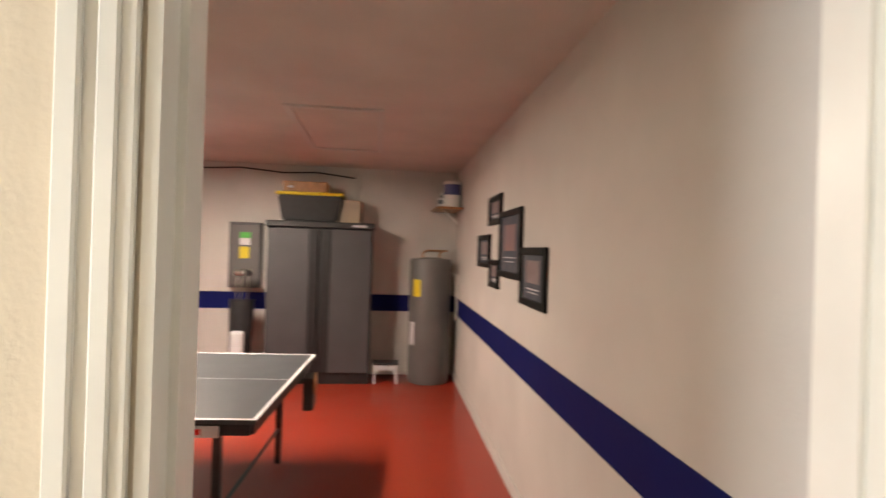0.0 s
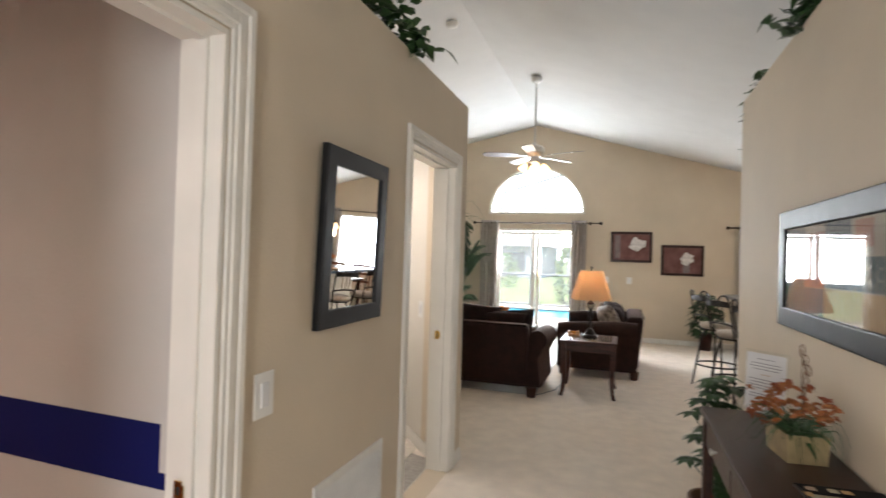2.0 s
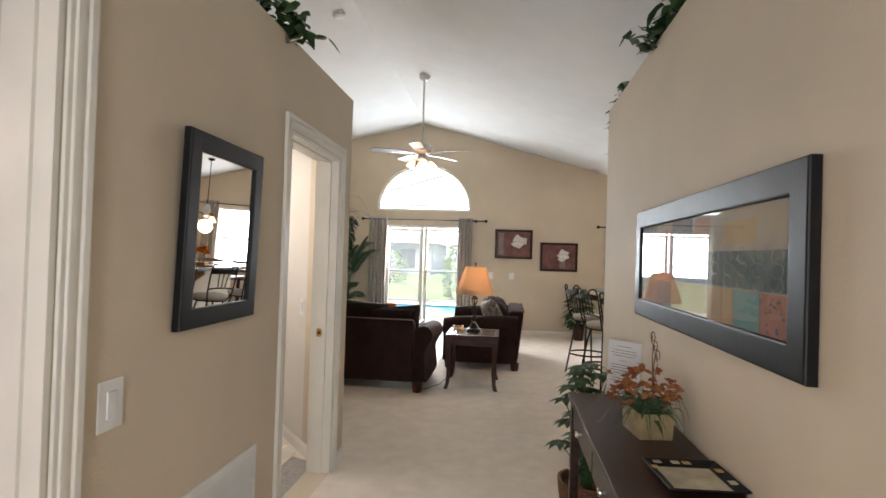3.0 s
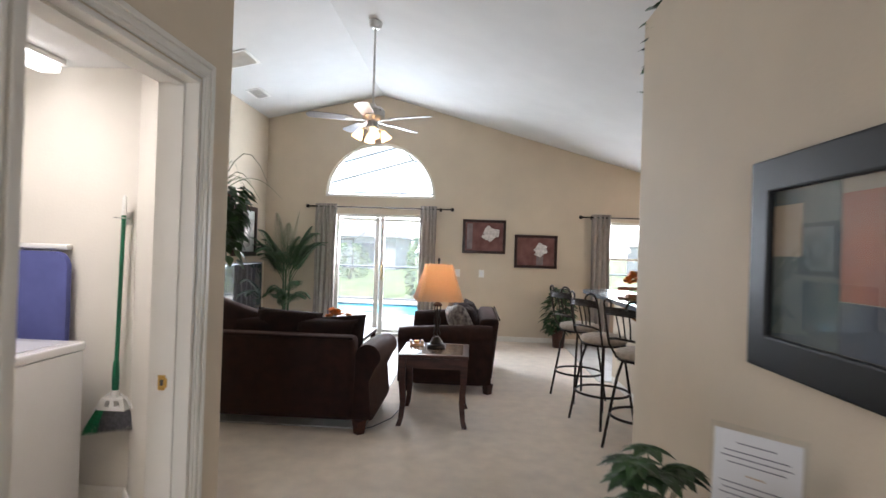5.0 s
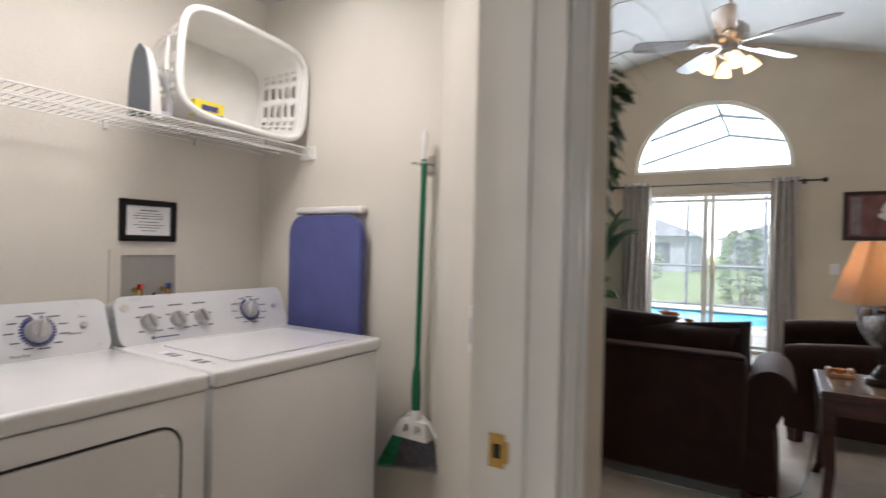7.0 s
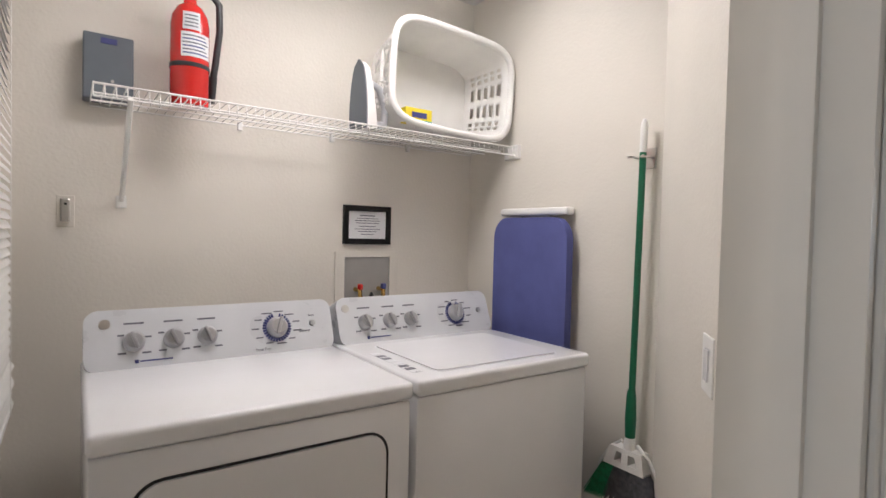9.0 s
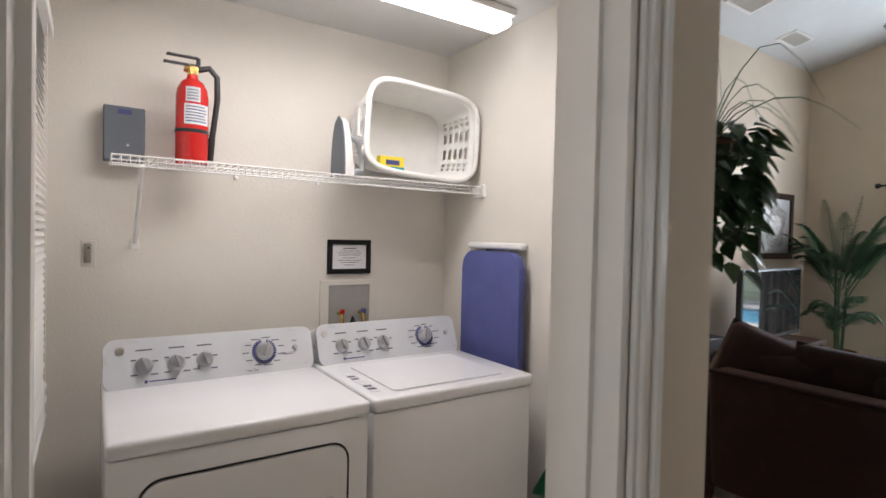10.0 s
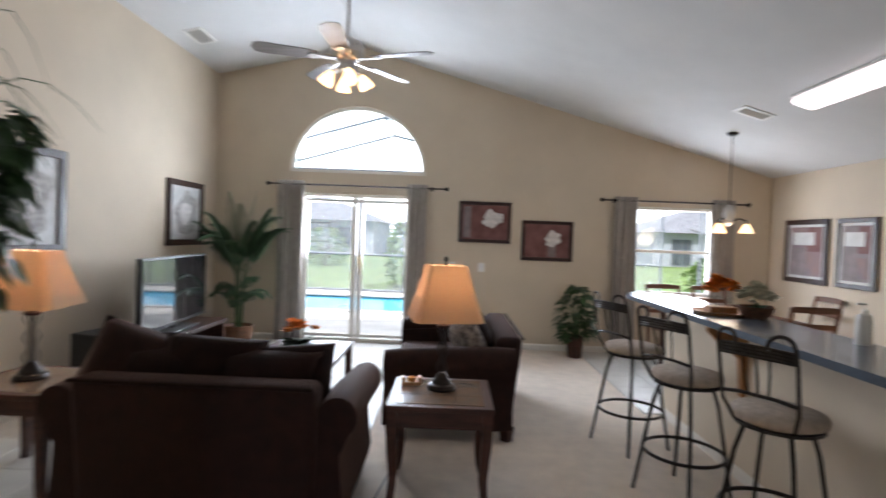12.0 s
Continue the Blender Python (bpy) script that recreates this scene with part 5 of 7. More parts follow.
wp = empty("wall_planter", -1.165, 4.815, 1.70, -46, "wall planter with trailing green vines and tall grasses", "plant")
wp.scale = (0.62, 0.62, 0.70)
q = B()
lathe(q, [(0, -0.16), (0.05, -0.15), (0.10, -0.06), (0.115, 0.02), (0.10, 0.02), (0.085, -0.03), (0, -0.03)], 0, 0.125, 0, 18)
box(q, -0.06, 0.06, 0.0, 0.02, -0.14, 0.06, 0.004)
part("planter", q, M_BASKET, wp, "", 50)
rnd = random.Random(77)
q = B()
for k in range(26):
    a = rnd.uniform(0, 2 * math.pi)
    ln, ri = rnd.uniform(0.25, 0.62), rnd.uniform(0.18, 0.36)
    pts = []
    for i in range(7):
        u = i / 6
        pts.append((ln * u * math.cos(a), max(0.01, 0.125 + ln * u * math.sin(a) * 0.9), ri * math.sin(math.pi * u * 0.85) - 0.10 * u))
    tube(q, pts, [0.0035 * (1 - 0.85 * i / 6) for i in range(7)], 4)
part("grass_tuft", q, M_PALM, wp)
q = B()
for k in range(300):
    a = rnd.uniform(0, 2 * math.pi)
    u = rnd.random()
    rr = 0.23 * math.sqrt(rnd.random()) * (1 - 0.45 * u)
    p = Vector((rr * math.cos(a) + 0.10 * u, max(0.02, 0.16 + rr * math.sin(a)), 0.08 - 0.56 * u * (0.6 + 0.4 * rnd.random())))
    leaf(q, p, (math.cos(a), abs(math.sin(a)) * 0.6, rnd.uniform(-0.8, 0.2)), 0.085, 0.07, 0.4, rnd.uniform(-0.7, 0.7))
part("foliage", q, M_LEAF, wp)


# ---- floor tiles ----
def tiles(name, parent, material, x0, y0, nx, ny, s, keep, z):
    me = None
    for i in range(nx):
        for j in range(ny):
            cx, cy = x0 + (i + 0.5) * s, y0 + (j + 0.5) * s
            if not keep(cx, cy):
                continue
            if me is None:
                q = B()
                box(q, -s / 2 + 0.003, s / 2 - 0.003, -s / 2 + 0.003, s / 2 - 0.003, -0.002, 0.005, 0.0015, 1)
                me = bpy.data.meshes.new(name)
                bmesh.ops.recalc_face_normals(q, faces=q.faces[:])
                q.to_mesh(me)
                q.free()
                me.materials.append(material)
            ob = new(name, me)
            ob.parent = parent
            ob.location = (cx, cy, z)


b = B()
box(b, XL + 0.001, -0.64, 6.50, YB - 0.001, 0.0005, 0.003)
fl1 = structure("floor_tiles_living", b, M_GROUT, "pale ceramic tile floor by the sliding door")
tiles("tile", fl1, M_TILE, XL + 0.005, 6.505, 6, 10, 0.4495, lambda x, y: True, 0.003)
b = B()
box(b, 1.70, XR - 0.001, 8.52, YB - 0.001, 0.0005, 0.003)
fl2 = structure("floor_tiles_dining", b, M_GROUT, "pale ceramic tile floor in the dining area")
tiles("tile", fl2, M_TILE, 1.702, 8.525, 6, 6, 0.4235, lambda x, y: True, 0.003)
tiles("tile", floor_laundry, M_LTILE, LX + 0.004, LY0 + 0.004, 5, 6, 0.3, lambda x, y: x < -1.05 and (y < 4.25 or x < -1.3 or y < 4.9), -0.002)


# ---- laundry ----
M_KNOB = mat("silver_knob", (0.45, 0.45, 0.46), 0.3, 0.6, vary=0.05)
M_PANEL = mat("pale_grey_control_panel", (0.60, 0.61, 0.63), 0.3, vary=0.03, coat=0.2)
M_PRINT = mat("printed_grey_marks", (0.14, 0.14, 0.17), 0.6, vary=0.1)
M_DIAL = mat("dial_blue_ring", (0.06, 0.07, 0.22), 0.4, vary=0.1)


def text_part(body, size, m, parent, material, name="lettering"):
    """Flat letters as a mesh under parent, on the local xz plane facing -y."""
    cu = bpy.data.curves.new(name, "FONT")
    cu.body, cu.size, cu.extrude, cu.align_x, cu.align_y = body, size, 0.0004, "CENTER", "CENTER"
    tmp = bpy.data.objects.new(name, cu)
    scene.collection.objects.link(tmp)
    dg = bpy.context.evaluated_depsgraph_get()
    me = bpy.data.meshes.new_from_object(tmp.evaluated_get(dg))
    bpy.data.objects.remove(tmp)
    me.materials.clear()
    me.materials.append(material)
    ob = new(name, me)
    ob.parent = parent
    ob.matrix_local = m @ pose(0, 0, 0, 90, 0, 0)
    return ob


def bars(parent, material, items, y=-0.0006, name="printed_line"):
    """Unreadable print as thin bars: x, z, width, height each."""
    for x, z, w, h in items:
        q = B()
        box(q, x - w / 2, x + w / 2, y - 0.0005, y, z - h / 2, z + h / 2)
        part(name, q, material, parent)


def machine(name, y0, y1, label, top_load):
    """Local frame: x to the right along the front, -y to the front, z up."""
    w = y1 - y0
    th = tagged(new(name), label, name.replace("_", " "))
    th.matrix_world = pose(-1.83, (y0 + y1) / 2, 0, 0, 0, 90) @ Matrix.Diagonal((1, 1, 1.014, 1))
    d = 0.70
    h = w / 2
    q = B()
    box(q, -h + 0.003, h - 0.003, 0.012, d, 0.0, 0.862, 0.008)
    part("cabinet", q, M_ENAMEL, th, "", 40)
    q = B()
    box(q, -h, h, 0.0, d - 0.02, 0.865, 0.91, 0.012, 3)
    part("top_panel", q, M_ENAMEL, th, "", 40)
    # console with a leaning face and rounded ends
    cons = part("console", console(h, d), M_PANEL, th, "pale grey control console", 40)
    face = pose(0, d - 0.165, 0.985, -22, 0, 0)
    for kx in (-0.235, -0.135, -0.045):
        q = B()
        lathe(q, [(0, 0), (0.028, 0), (0.027, 0.012), (0.020, 0.02), (0, 0.021)], seg=20)
        box(q, -0.004, 0.004, -0.024, 0.024, 0.018, 0.034, 0.002)
        k_ = part("knob", q, M_KNOB, cons, "silver knob", 40)
        k_.matrix_local = face @ pose(kx, -0.001, -0.008, 90, -20, 0)
        for dx, dz, ww in ((0, 0.052, 0.05), (-0.032, 0.02, 0.016), (0.034, 0.012, 0.018), (-0.03, -0.03, 0.02), (0.03, -0.032, 0.022)):
            q = B()
            box(q, kx + dx - ww / 2, kx + dx + ww / 2, -0.0012, -0.0004, dz - 0.0025 - 0.008, dz + 0.0025 - 0.008)
            part("printed_line", q, M_PRINT, cons).matrix_local = face
    q = B()
    for i in range(30):
        a0 = 2 * math.pi * i / 30
        if i in (7, 8):
            continue
        t = B()
        box(t, 0.034, 0.046, -0.003, 0.003, 0, 0.0012)
        join(q, t, Matrix.Rotation(a0, 4, "Z"))
    part("dial_ring", q, M_DIAL, cons, "dark blue dial marks").matrix_local = face @ pose(0.165, -0.001, 0, 90, 0, 0)
    q = B()
    lathe(q, [(0, 0), (0.033, 0), (0.031, 0.016), (0.022, 0.026), (0, 0.027)], seg=24)
    box(q, -0.005, 0.005, -0.028, 0.028, 0.024, 0.040, 0.002)
    part("dial", q, M_KNOB, cons, "large silver dial", 40).matrix_local = face @ pose(0.165, -0.0015, 0, 90, 20, 0)
    rnd = random.Random(len(name))
    for i in range(11):
        a = 2 * math.pi * i / 11 + 0.3
        q = B()
        ww = rnd.uniform(0.02, 0.035)
        cx, cz = 0.165 + 0.068 * math.cos(a), 0.052 * math.sin(a)
        box(q, cx - ww / 2, cx + ww / 2, -0.0012, -0.0004, cz - 0.002, cz + 0.002)
        part("printed_line", q, M_PRINT, cons).matrix_local = face
    q = B()
    lathe(q, [(0, 0), (0.010, 0), (0.009, 0.008), (0, 0.009)], seg=14)
    part("start_button", q, M_KNOB, cons).matrix_local = face @ pose(0.283, -0.001, 0.005, 90, 0, 0)
    q = B()
    lathe(q, [(0, 0), (0.014, 0), (0.014, 0.002), (0, 0.003)], seg=18)
    part("maker_badge", q, M_STEEL, cons).matrix_local = face @ pose(-0.305, -0.001, 0.045, 90, 0, 0)
    q = B()
    box(q, -0.235, -0.225, -0.0014, -0.0004, -0.068, -0.058)
    box(q, -0.222, -0.14, -0.0012, -0.0004, -0.065, -0.061)
    part("printed_line", q, M_DIAL, cons).matrix_local = face
    if not top_load:
        text_part("Time Dry", 0.012, face @ pose(0.115, -0.0012, -0.066), cons, M_PRINT)
        text_part("Delicates", 0.010, face @ pose(0.255, -0.0012, -0.018), cons, M_PRINT)
        text_part("Start", 0.010, face @ pose(0.283, -0.0012, 0.032), cons, M_PRINT)
        q = B()
        rows = []
        out = rounded(-h + 0.07, h - 0.07, 0.10, 0.80, 0.06)
        inn = rounded(-h + 0.076, h - 0.076, 0.106, 0.794, 0.056)
        extrude_poly(q, [(x, 0.011, z) for x, z in out], [[(x, 0.011, z) for x, z in inn]], (0, -0.002, 0))
        part("door_seam", q, M_BLACKPL, th)
        q = B()
        extrude_poly(q, [(x, 0.012, z) for x, z in rounded(-h + 0.078, h - 0.078, 0.108, 0.792, 0.054)], [], (0, -0.006, 0))
        dr = part("door", q, M_ENAMEL, th, "", 40)
        q = B()
        box(q, h - 0.16, h - 0.12, -0.004, 0.006, 0.53, 0.64, 0.008)
        part("door_pull", q, M_WHITE, dr)
    else:
        q = B()
        out = rounded(-0.25, 0.25, 0.05, 0.45, 0.03)
        inn = rounded(-0.246, 0.246, 0.054, 0.446, 0.028)
        extrude_poly(q, [(x, z, 0.9095) for x, z in out], [[(x, z, 0.9095) for x, z in inn]], (0, 0, 0.0012))
        part("lid_seam", q, M_PANEL, th)
        q = B()
        extrude_poly(q, [(x, z, 0.9095) for x, z in rounded(-0.244, 0.244, 0.056, 0.444, 0.027)], [], (0, 0, 0.005))
        part("lid", q, M_ENAMEL, th, "", 40)
        items = [(-0.295, 0.09 + 0.035 * i, 0.03, 0.022) for i in range(8)]
        for x, z, ww, hh in items:
            q = B()
            box(q, x - ww / 2, x + ww / 2, z - hh / 2, z + hh / 2, 0.9102, 0.9108)
            part("printed_line", q, M_PANEL if int(z * 100) % 2 else M_PRINT, th)
    return th


def rounded(x0, x1, z0, z1, r, n=6):
    pts = []
    for cx, cz, a0 in ((x1 - r, z0 + r, -90), (x1 - r, z1 - r, 0), (x0 + r, z1 - r, 90), (x0 + r, z0 + r, 180)):
        for i in range(n + 1):
            a = radians(a0 + 90 * i / n)
            pts.append((cx + r * math.cos(a), cz + r * math.sin(a)))
    return pts


def console(h, d):
    """The leaning control box at the back of a machine."""
    q = B()
    out = rounded(-h + 0.005, h - 0.005, -0.085, 0.085, 0.035)
    t = B()
    extrude_poly(t, [(x, 0, z) for x, z in out], [], (0, 0.09, 0))
    join(q, t, pose(0, d - 0.165, 0.985, -22, 0, 0))
    box(q, -h + 0.01, h - 0.01, d - 0.12, d - 0.005, 0.90, 1.02, 0.01)
    return q


machine("clothes_dryer", 3.545, 4.262, "white clothes dryer with a grey control console", False)
machine("washing_machine", 4.275, 4.962, "white top-loading washing machine with a grey control console", True)

# wire shelf
sh = empty("wire_shelf", -2.56, 4.345, 1.70, 0, "white coated wire shelf above the machines", "shelf")
sh.scale = (1, 1.04, 1)
for x, z in ((-0.165, 0), (-0.05, -0.004), (0.06, -0.004), (0.17, 0), (0.17, -0.035)):
    q = B()
    tube(q, [(x, -0.745, z), (x, 0.745, z)], 0.0032, 6)
    part("rod", q, M_WHITE, sh)
n = 58
for i in range(n + 1):
    y = -0.745 + 1.49 * i / n
    q = B()
    tube(q, [(-0.167, y, 0.003), (0.17, y, 0.003), (0.174, y, -0.035)], 0.0016, 4)
    part("cross_wire", q, M_WHITE, sh)
q = B()
tube(q, [(0.165, -0.66, -0.03), (-0.16, -0.66, -0.30)], 0.007, 8)
box(q, -0.17, -0.158, -0.675, -0.645, -0.325, -0.285, 0.003)
part("brace", q, M_WHITE, sh, "white diagonal brace")
q = B()
box(q, 0.10, 0.19, 0.735, 0.765, -0.05, 0.012, 0.004)
part("end_bracket", q, M_WHITE, sh)
for y in (-0.3, 0.05, 0.4):
    q = B()
    box(q, -0.169, -0.15, y - 0.008, y + 0.008, -0.02, 0.01, 0.002)
    part("wall_clip", q, M_WHITE, sh)

M_EXRED = mat("red_extinguisher_paint", (0.55, 0.015, 0.012), 0.22, vary=0.05, coat=0.4)
M_PAPER = mat("white_label_paper", (0.72, 0.72, 0.73), 0.6, vary=0.05)
ex = empty("fire_extinguisher", -2.56, 3.835, 1.706, 90, "red fire extinguisher with a black hose on the shelf", "fire extinguisher")
ex.scale = (1, 1, 1.09)
q = B()
lathe(q, [(0, 0), (0.055, 0), (0.058, 0.008), (0.058, 0.235), (0.054, 0.262), (0.040, 0.288), (0.022, 0.300), (0.018, 0.315), (0, 0.315)], seg=28)
part("cylinder", q, M_EXRED, ex, "", 40)
for z0, z1 in ((0.108, 0.120),):
    q = B()
    lathe(q, [(0.0585, z0), (0.060, z0), (0.060, z1), (0.0585, z1), (0.0585, z0)], seg=28)
    part("strap", q, M_BLACKPL, ex)


def wrap_label(parent, r, z0, z1, a0, a1, material, name="label_panel"):
    q = B()
    v = []
    for i in range(11):
        a = radians(a0 + (a1 - a0) * i / 10)
        v.append((q.verts.new((r * math.cos(a), r * math.sin(a), z0)), q.verts.new((r * math.cos(a), r * math.sin(a), z1))))
    for s, e in zip(v, v[1:]):
        q.faces.new((s[0], e[0], e[1], s[1]))
    return part(name, q, material, parent)


wrap_label(ex, 0.0588, 0.135, 0.205, -125, -30, M_PAPER)
wrap_label(ex, 0.0588, 0.212, 0.262, -120, -70, M_PANEL)
for k in range(6):
    wrap_label(ex, 0.0592, 0.143 + 0.010 * k, 0.147 + 0.010 * k, -120, -40 - 6 * (k % 3), M_PRINT if k % 2 else M_DIAL, "printed_line")
for k in range(4):
    wrap_label(ex, 0.0592, 0.220 + 0.010 * k, 0.224 + 0.010 * k, -115, -76, M_PRINT, "printed_line")
q = B()
box(q, -0.018, 0.018, -0.018, 0.018, 0.31, 0.345, 0.005)
tube(q, [(0, 0, 0.33), (-0.03, 0, 0.335)], 0.012, 10)
part("valve", q, M_BRASS, ex)
q = B()
box(q, -0.10, 0.02, -0.010, 0.010, 0.345, 0.352, 0.002)
box(q, -0.09, 0.02, -0.009, 0.009, 0.372, 0.379, 0.002)
tube(q, [(0.02, 0, 0.348), (0.02, 0, 0.376)], 0.008, 8)
part("handle", q, M_BLACKPL, ex)
q = B()
tube(q, [(0.015, 0, 0.335), (0.06, 0, 0.348), (0.088, 0, 0.32), (0.09, 0, 0.24), (0.078, 0, 0.14), (0.072, 0, 0.10)], 0.011, 10)
tube(q, [(0.072, 0, 0.10), (0.068, 0, 0.02)], [0.013, 0.010], 10)
part("hose", q, M_BLACKPL, ex, "black rubber hose", 60)

M_GREYBOX = mat("grey_box_paint", (0.12, 0.14, 0.16), 0.5, vary=0.06)
gb = empty("alarm_box", -2.728, 3.618, 1.71, 90, "dark grey metal alarm box on the wall", "alarm box")
q = B()
box(q, -0.068, 0.068, -0.075, 0.0, 0.0, 0.205, 0.005)
part("housing", q, M_GREYBOX, gb)
q = B()
box(q, -0.022, 0.022, -0.077, -0.0748, 0.175, 0.193, 0.0005)
part("badge", q, M_DIAL, gb, "small blue badge")
q = B()
lathe(q, [(0, 0), (0.005, 0), (0.005, 0.003), (0, 0.003)], seg=10)
part("lock", q, M_STEEL, gb).matrix_local = pose(0.01, -0.075, 0.06, 90, 0, 0)

# steam iron standing on its heel
ir = empty("steam_iron", -2.52, 4.42, 1.706, -174, "white and grey steam iron standing on its heel", "iron")
q = B()
rows = []
for i in range(12):
    u = i / 11
    wv = 0.058 * math.sqrt(max(0.0, 1 - u ** 2.3)) + 0.002
    rows.append([q.verts.new((-wv, 0.0, 0.26 * u)), q.verts.new((wv, 0.0, 0.26 * u)), q.verts.new((wv * 0.9, -0.05 * (1 - 0.5 * u), 0.26 * u)), q.verts.new((-wv * 0.9, -0.05 * (1 - 0.5 * u), 0.26 * u))])
for r0, r1 in zip(rows, rows[1:]):
    for k in range(4):
        q.faces.new((r0[k], r0[(k + 1) % 4], r1[(k + 1) % 4], r1[k]))
q.faces.new(rows[0])
q.faces.new(rows[-1])
part("body", q, M_WHITE, ir, "", 40)
q = B()
rows = []
for i in range(12):
    u = i / 11
    wv = 0.060 * math.sqrt(max(0.0, 1 - u ** 2.3)) + 0.003
    rows.append((q.verts.new((-wv, 0.006, 0.265 * u)), q.verts.new((wv, 0.006, 0.265 * u))))
for r0, r1 in zip(rows, rows[1:]):
    q.faces.new((r0[0], r0[1], r1[1], r1[0]))
sp_ = part("soleplate", q, M_GREYBOX, ir, "grey metal soleplate")
sp_.modifiers.new("thick", "SOLIDIFY").thickness = 0.005
q = B()
tube(q, [(0, -0.05, 0.02), (0, -0.115, 0.035), (0, -0.12, 0.10), (0, -0.09, 0.17), (0, -0.04, 0.19)], [0.018, 0.016, 0.015, 0.015, 0.012], 10)
part("handle", q, M_PANEL, ir, "", 60)
q = B()
lathe(q, [(0, 0), (0.022, 0), (0.022, 0.004), (0, 0.005)], seg=18)
part("thermostat", q, M_DIAL, ir, "blue thermostat dial").matrix_local = pose(0.03, -0.045, 0.10, 60, 0, 40)


def laundry_basket():
    """Open basket on its side: local z is the way its mouth faces."""
    th = tagged(new("laundry_basket"), "white plastic laundry basket lying on its side with the mouth outward", "laundry basket")
    th.matrix_world = pose(-2.70, 4.80, 1.728, 0, 0, 0) @ Matrix(((0, 0, 1, 0), (1, 0, 0, 0), (0, 1, 0, 0.205), (0, 0, 0, 1))) @ pose(0, 0, 0, 0, 0, -3)
    W, H, D = 0.296, 0.205, 0.29

    def sec(k, n=40):
        e = 0.84 + 0.16 * k
        return [((W * e) * math.copysign(abs(math.cos(a)) ** 0.42, math.cos(a)), (H * e) * math.copysign(abs(math.sin(a)) ** 0.42, math.sin(a)), 0.015 + (D - 0.015) * k) for a in [2 * math.pi * i / n for i in range(n)]]

    ks = [0, 0.12, 0.26, 0.40, 0.54, 0.68, 0.82, 1.0]
    q = B()
    rows = [[q.verts.new(p) for p in sec(k)] for k in ks]
    for r, (r0, r1) in enumerate(zip(rows, rows[1:])):
        for i in range(40):
            side = i in (0, 1, 2, 37, 38, 39, 17, 18, 19, 20, 21, 22)
            if 1 <= r <= 5 and side:
                a, b_, c, d = r0[i], r0[(i + 1) % 40], r1[(i + 1) % 40], r1[i]
                mid = (a.co + b_.co + c.co + d.co) / 4
                iv = [q.verts.new(v.co.lerp(mid, 0.42)) for v in (a, b_, c, d)]
                for x, y_ in ((0, 1), (1, 2), (2, 3), (3, 0)):
                    o = (a, b_, c, d)
                    q.faces.new((o[x], o[y_], iv[y_], iv[x]))
            else:
                q.faces.new((r0[i], r0[(i + 1) % 40], r1[(i + 1) % 40], r1[i]))
    q.faces.new(rows[0][::-1])
    body = part("body", q, M_WHITE, th, "", 40)
    body.modifiers.new("thick", "SOLIDIFY").thickness = 0.003
    q = B()
    t1 = [Vector(p) * 1.0 for p in sec(1.0)]
    tube(q, [p + Vector((0, 0, -0.004)) for p in t1] + [t1[0] + Vector((0, 0, -0.004))], 0.014, 8, False)
    part("rim", q, M_WHITE, th, "", 60)
    for s in (-1, 1):
        q = B()
        tube(q, [(s * (W + 0.004), -0.07, D - 0.03), (s * (W + 0.016), -0.06, D - 0.06), (s * (W + 0.016), 0.06, D - 0.06), (s * (W + 0.004), 0.07, D - 0.03)], 0.007, 8)
        part("handle", q, M_WHITE, th)
    return th


laundry_basket()
M_YEL = mat("yellow_carton", (0.78, 0.62, 0.03), 0.5, vary=0.06)
M_TEAL = mat("teal_carton", (0.02, 0.32, 0.36), 0.5, vary=0.1)
cr = empty("detergent_box", -2.47, 4.66, 1.752, 90, "small yellow and teal detergent carton inside the basket", "detergent box")
q = B()
box(q, -0.062, 0.062, 0, 0.04, 0.0, 0.062, 0.001)
part("carton", q, M_YEL, cr)
q = B()
box(q, -0.061, 0.061, -0.0015, -0.0005, 0.001, 0.016)
part("teal_band", q, M_TEAL, cr)
q = B()
box(q, -0.034, 0.036, -0.002, -0.0006, 0.024, 0.046, 0.0004, 1)
part("logo_patch", q, M_DIAL, cr)

nf = framed("wall_notice", pose(LX + 0.001, 4.565, 1.345, 0, 0, 90), 0.225, 0.165, 0.024, 0.018, M_BLACK, M_PAPER, "small black framed notice above the washer box", "notice")
bars(nf, M_PRINT, [(0, 0.040, 0.07, 0.005), (0, 0.028, 0.10, 0.003), (0, 0.018, 0.12, 0.003), (0, 0.008, 0.11, 0.003), (0, -0.006, 0.08, 0.003), (0, -0.018, 0.12, 0.003), (0, -0.028, 0.09, 0.003), (0, -0.040, 0.06, 0.003)], -0.0086)

# grey that paints the shade inside the white outlet box
M_SHADE = mat("box_recess_shade", (0.34, 0.33, 0.31), 0.6, vary=0.05)
wb = empty("washer_outlet_box", LX, 4.57, 1.03, 90, "recessed white washer outlet box with two valves", "outlet box")
q = B()
extrude_poly(q, rect("y", -0.001, -0.15, 0.15, -0.13, 0.20), [rect("y", -0.001, -0.108, 0.108, -0.10, 0.178)], (0, -0.008, 0))
part("flange", q, M_LAUNDRY, wb)
q = B()
box(q, -0.107, 0.107, -0.004, -0.0015, -0.10, 0.177)
part("back_panel", q, M_SHADE, wb)
for s, cmat in ((-1, M_EXRED), (1, M_DIAL)):
    q = B()
    tube(q, [(s * 0.055, -0.004, 0.04), (s * 0.055, -0.05, 0.04), (s * 0.055, -0.055, 0.0)], 0.010, 8)
    vv = part("valve", q, M_BRASS, wb)
    q = B()
    box(q, s * 0.055 - 0.009, s * 0.055 + 0.009, -0.065, -0.040, 0.042, 0.066, 0.005)
    part("valve_handle", q, cmat, vv)
q = B()
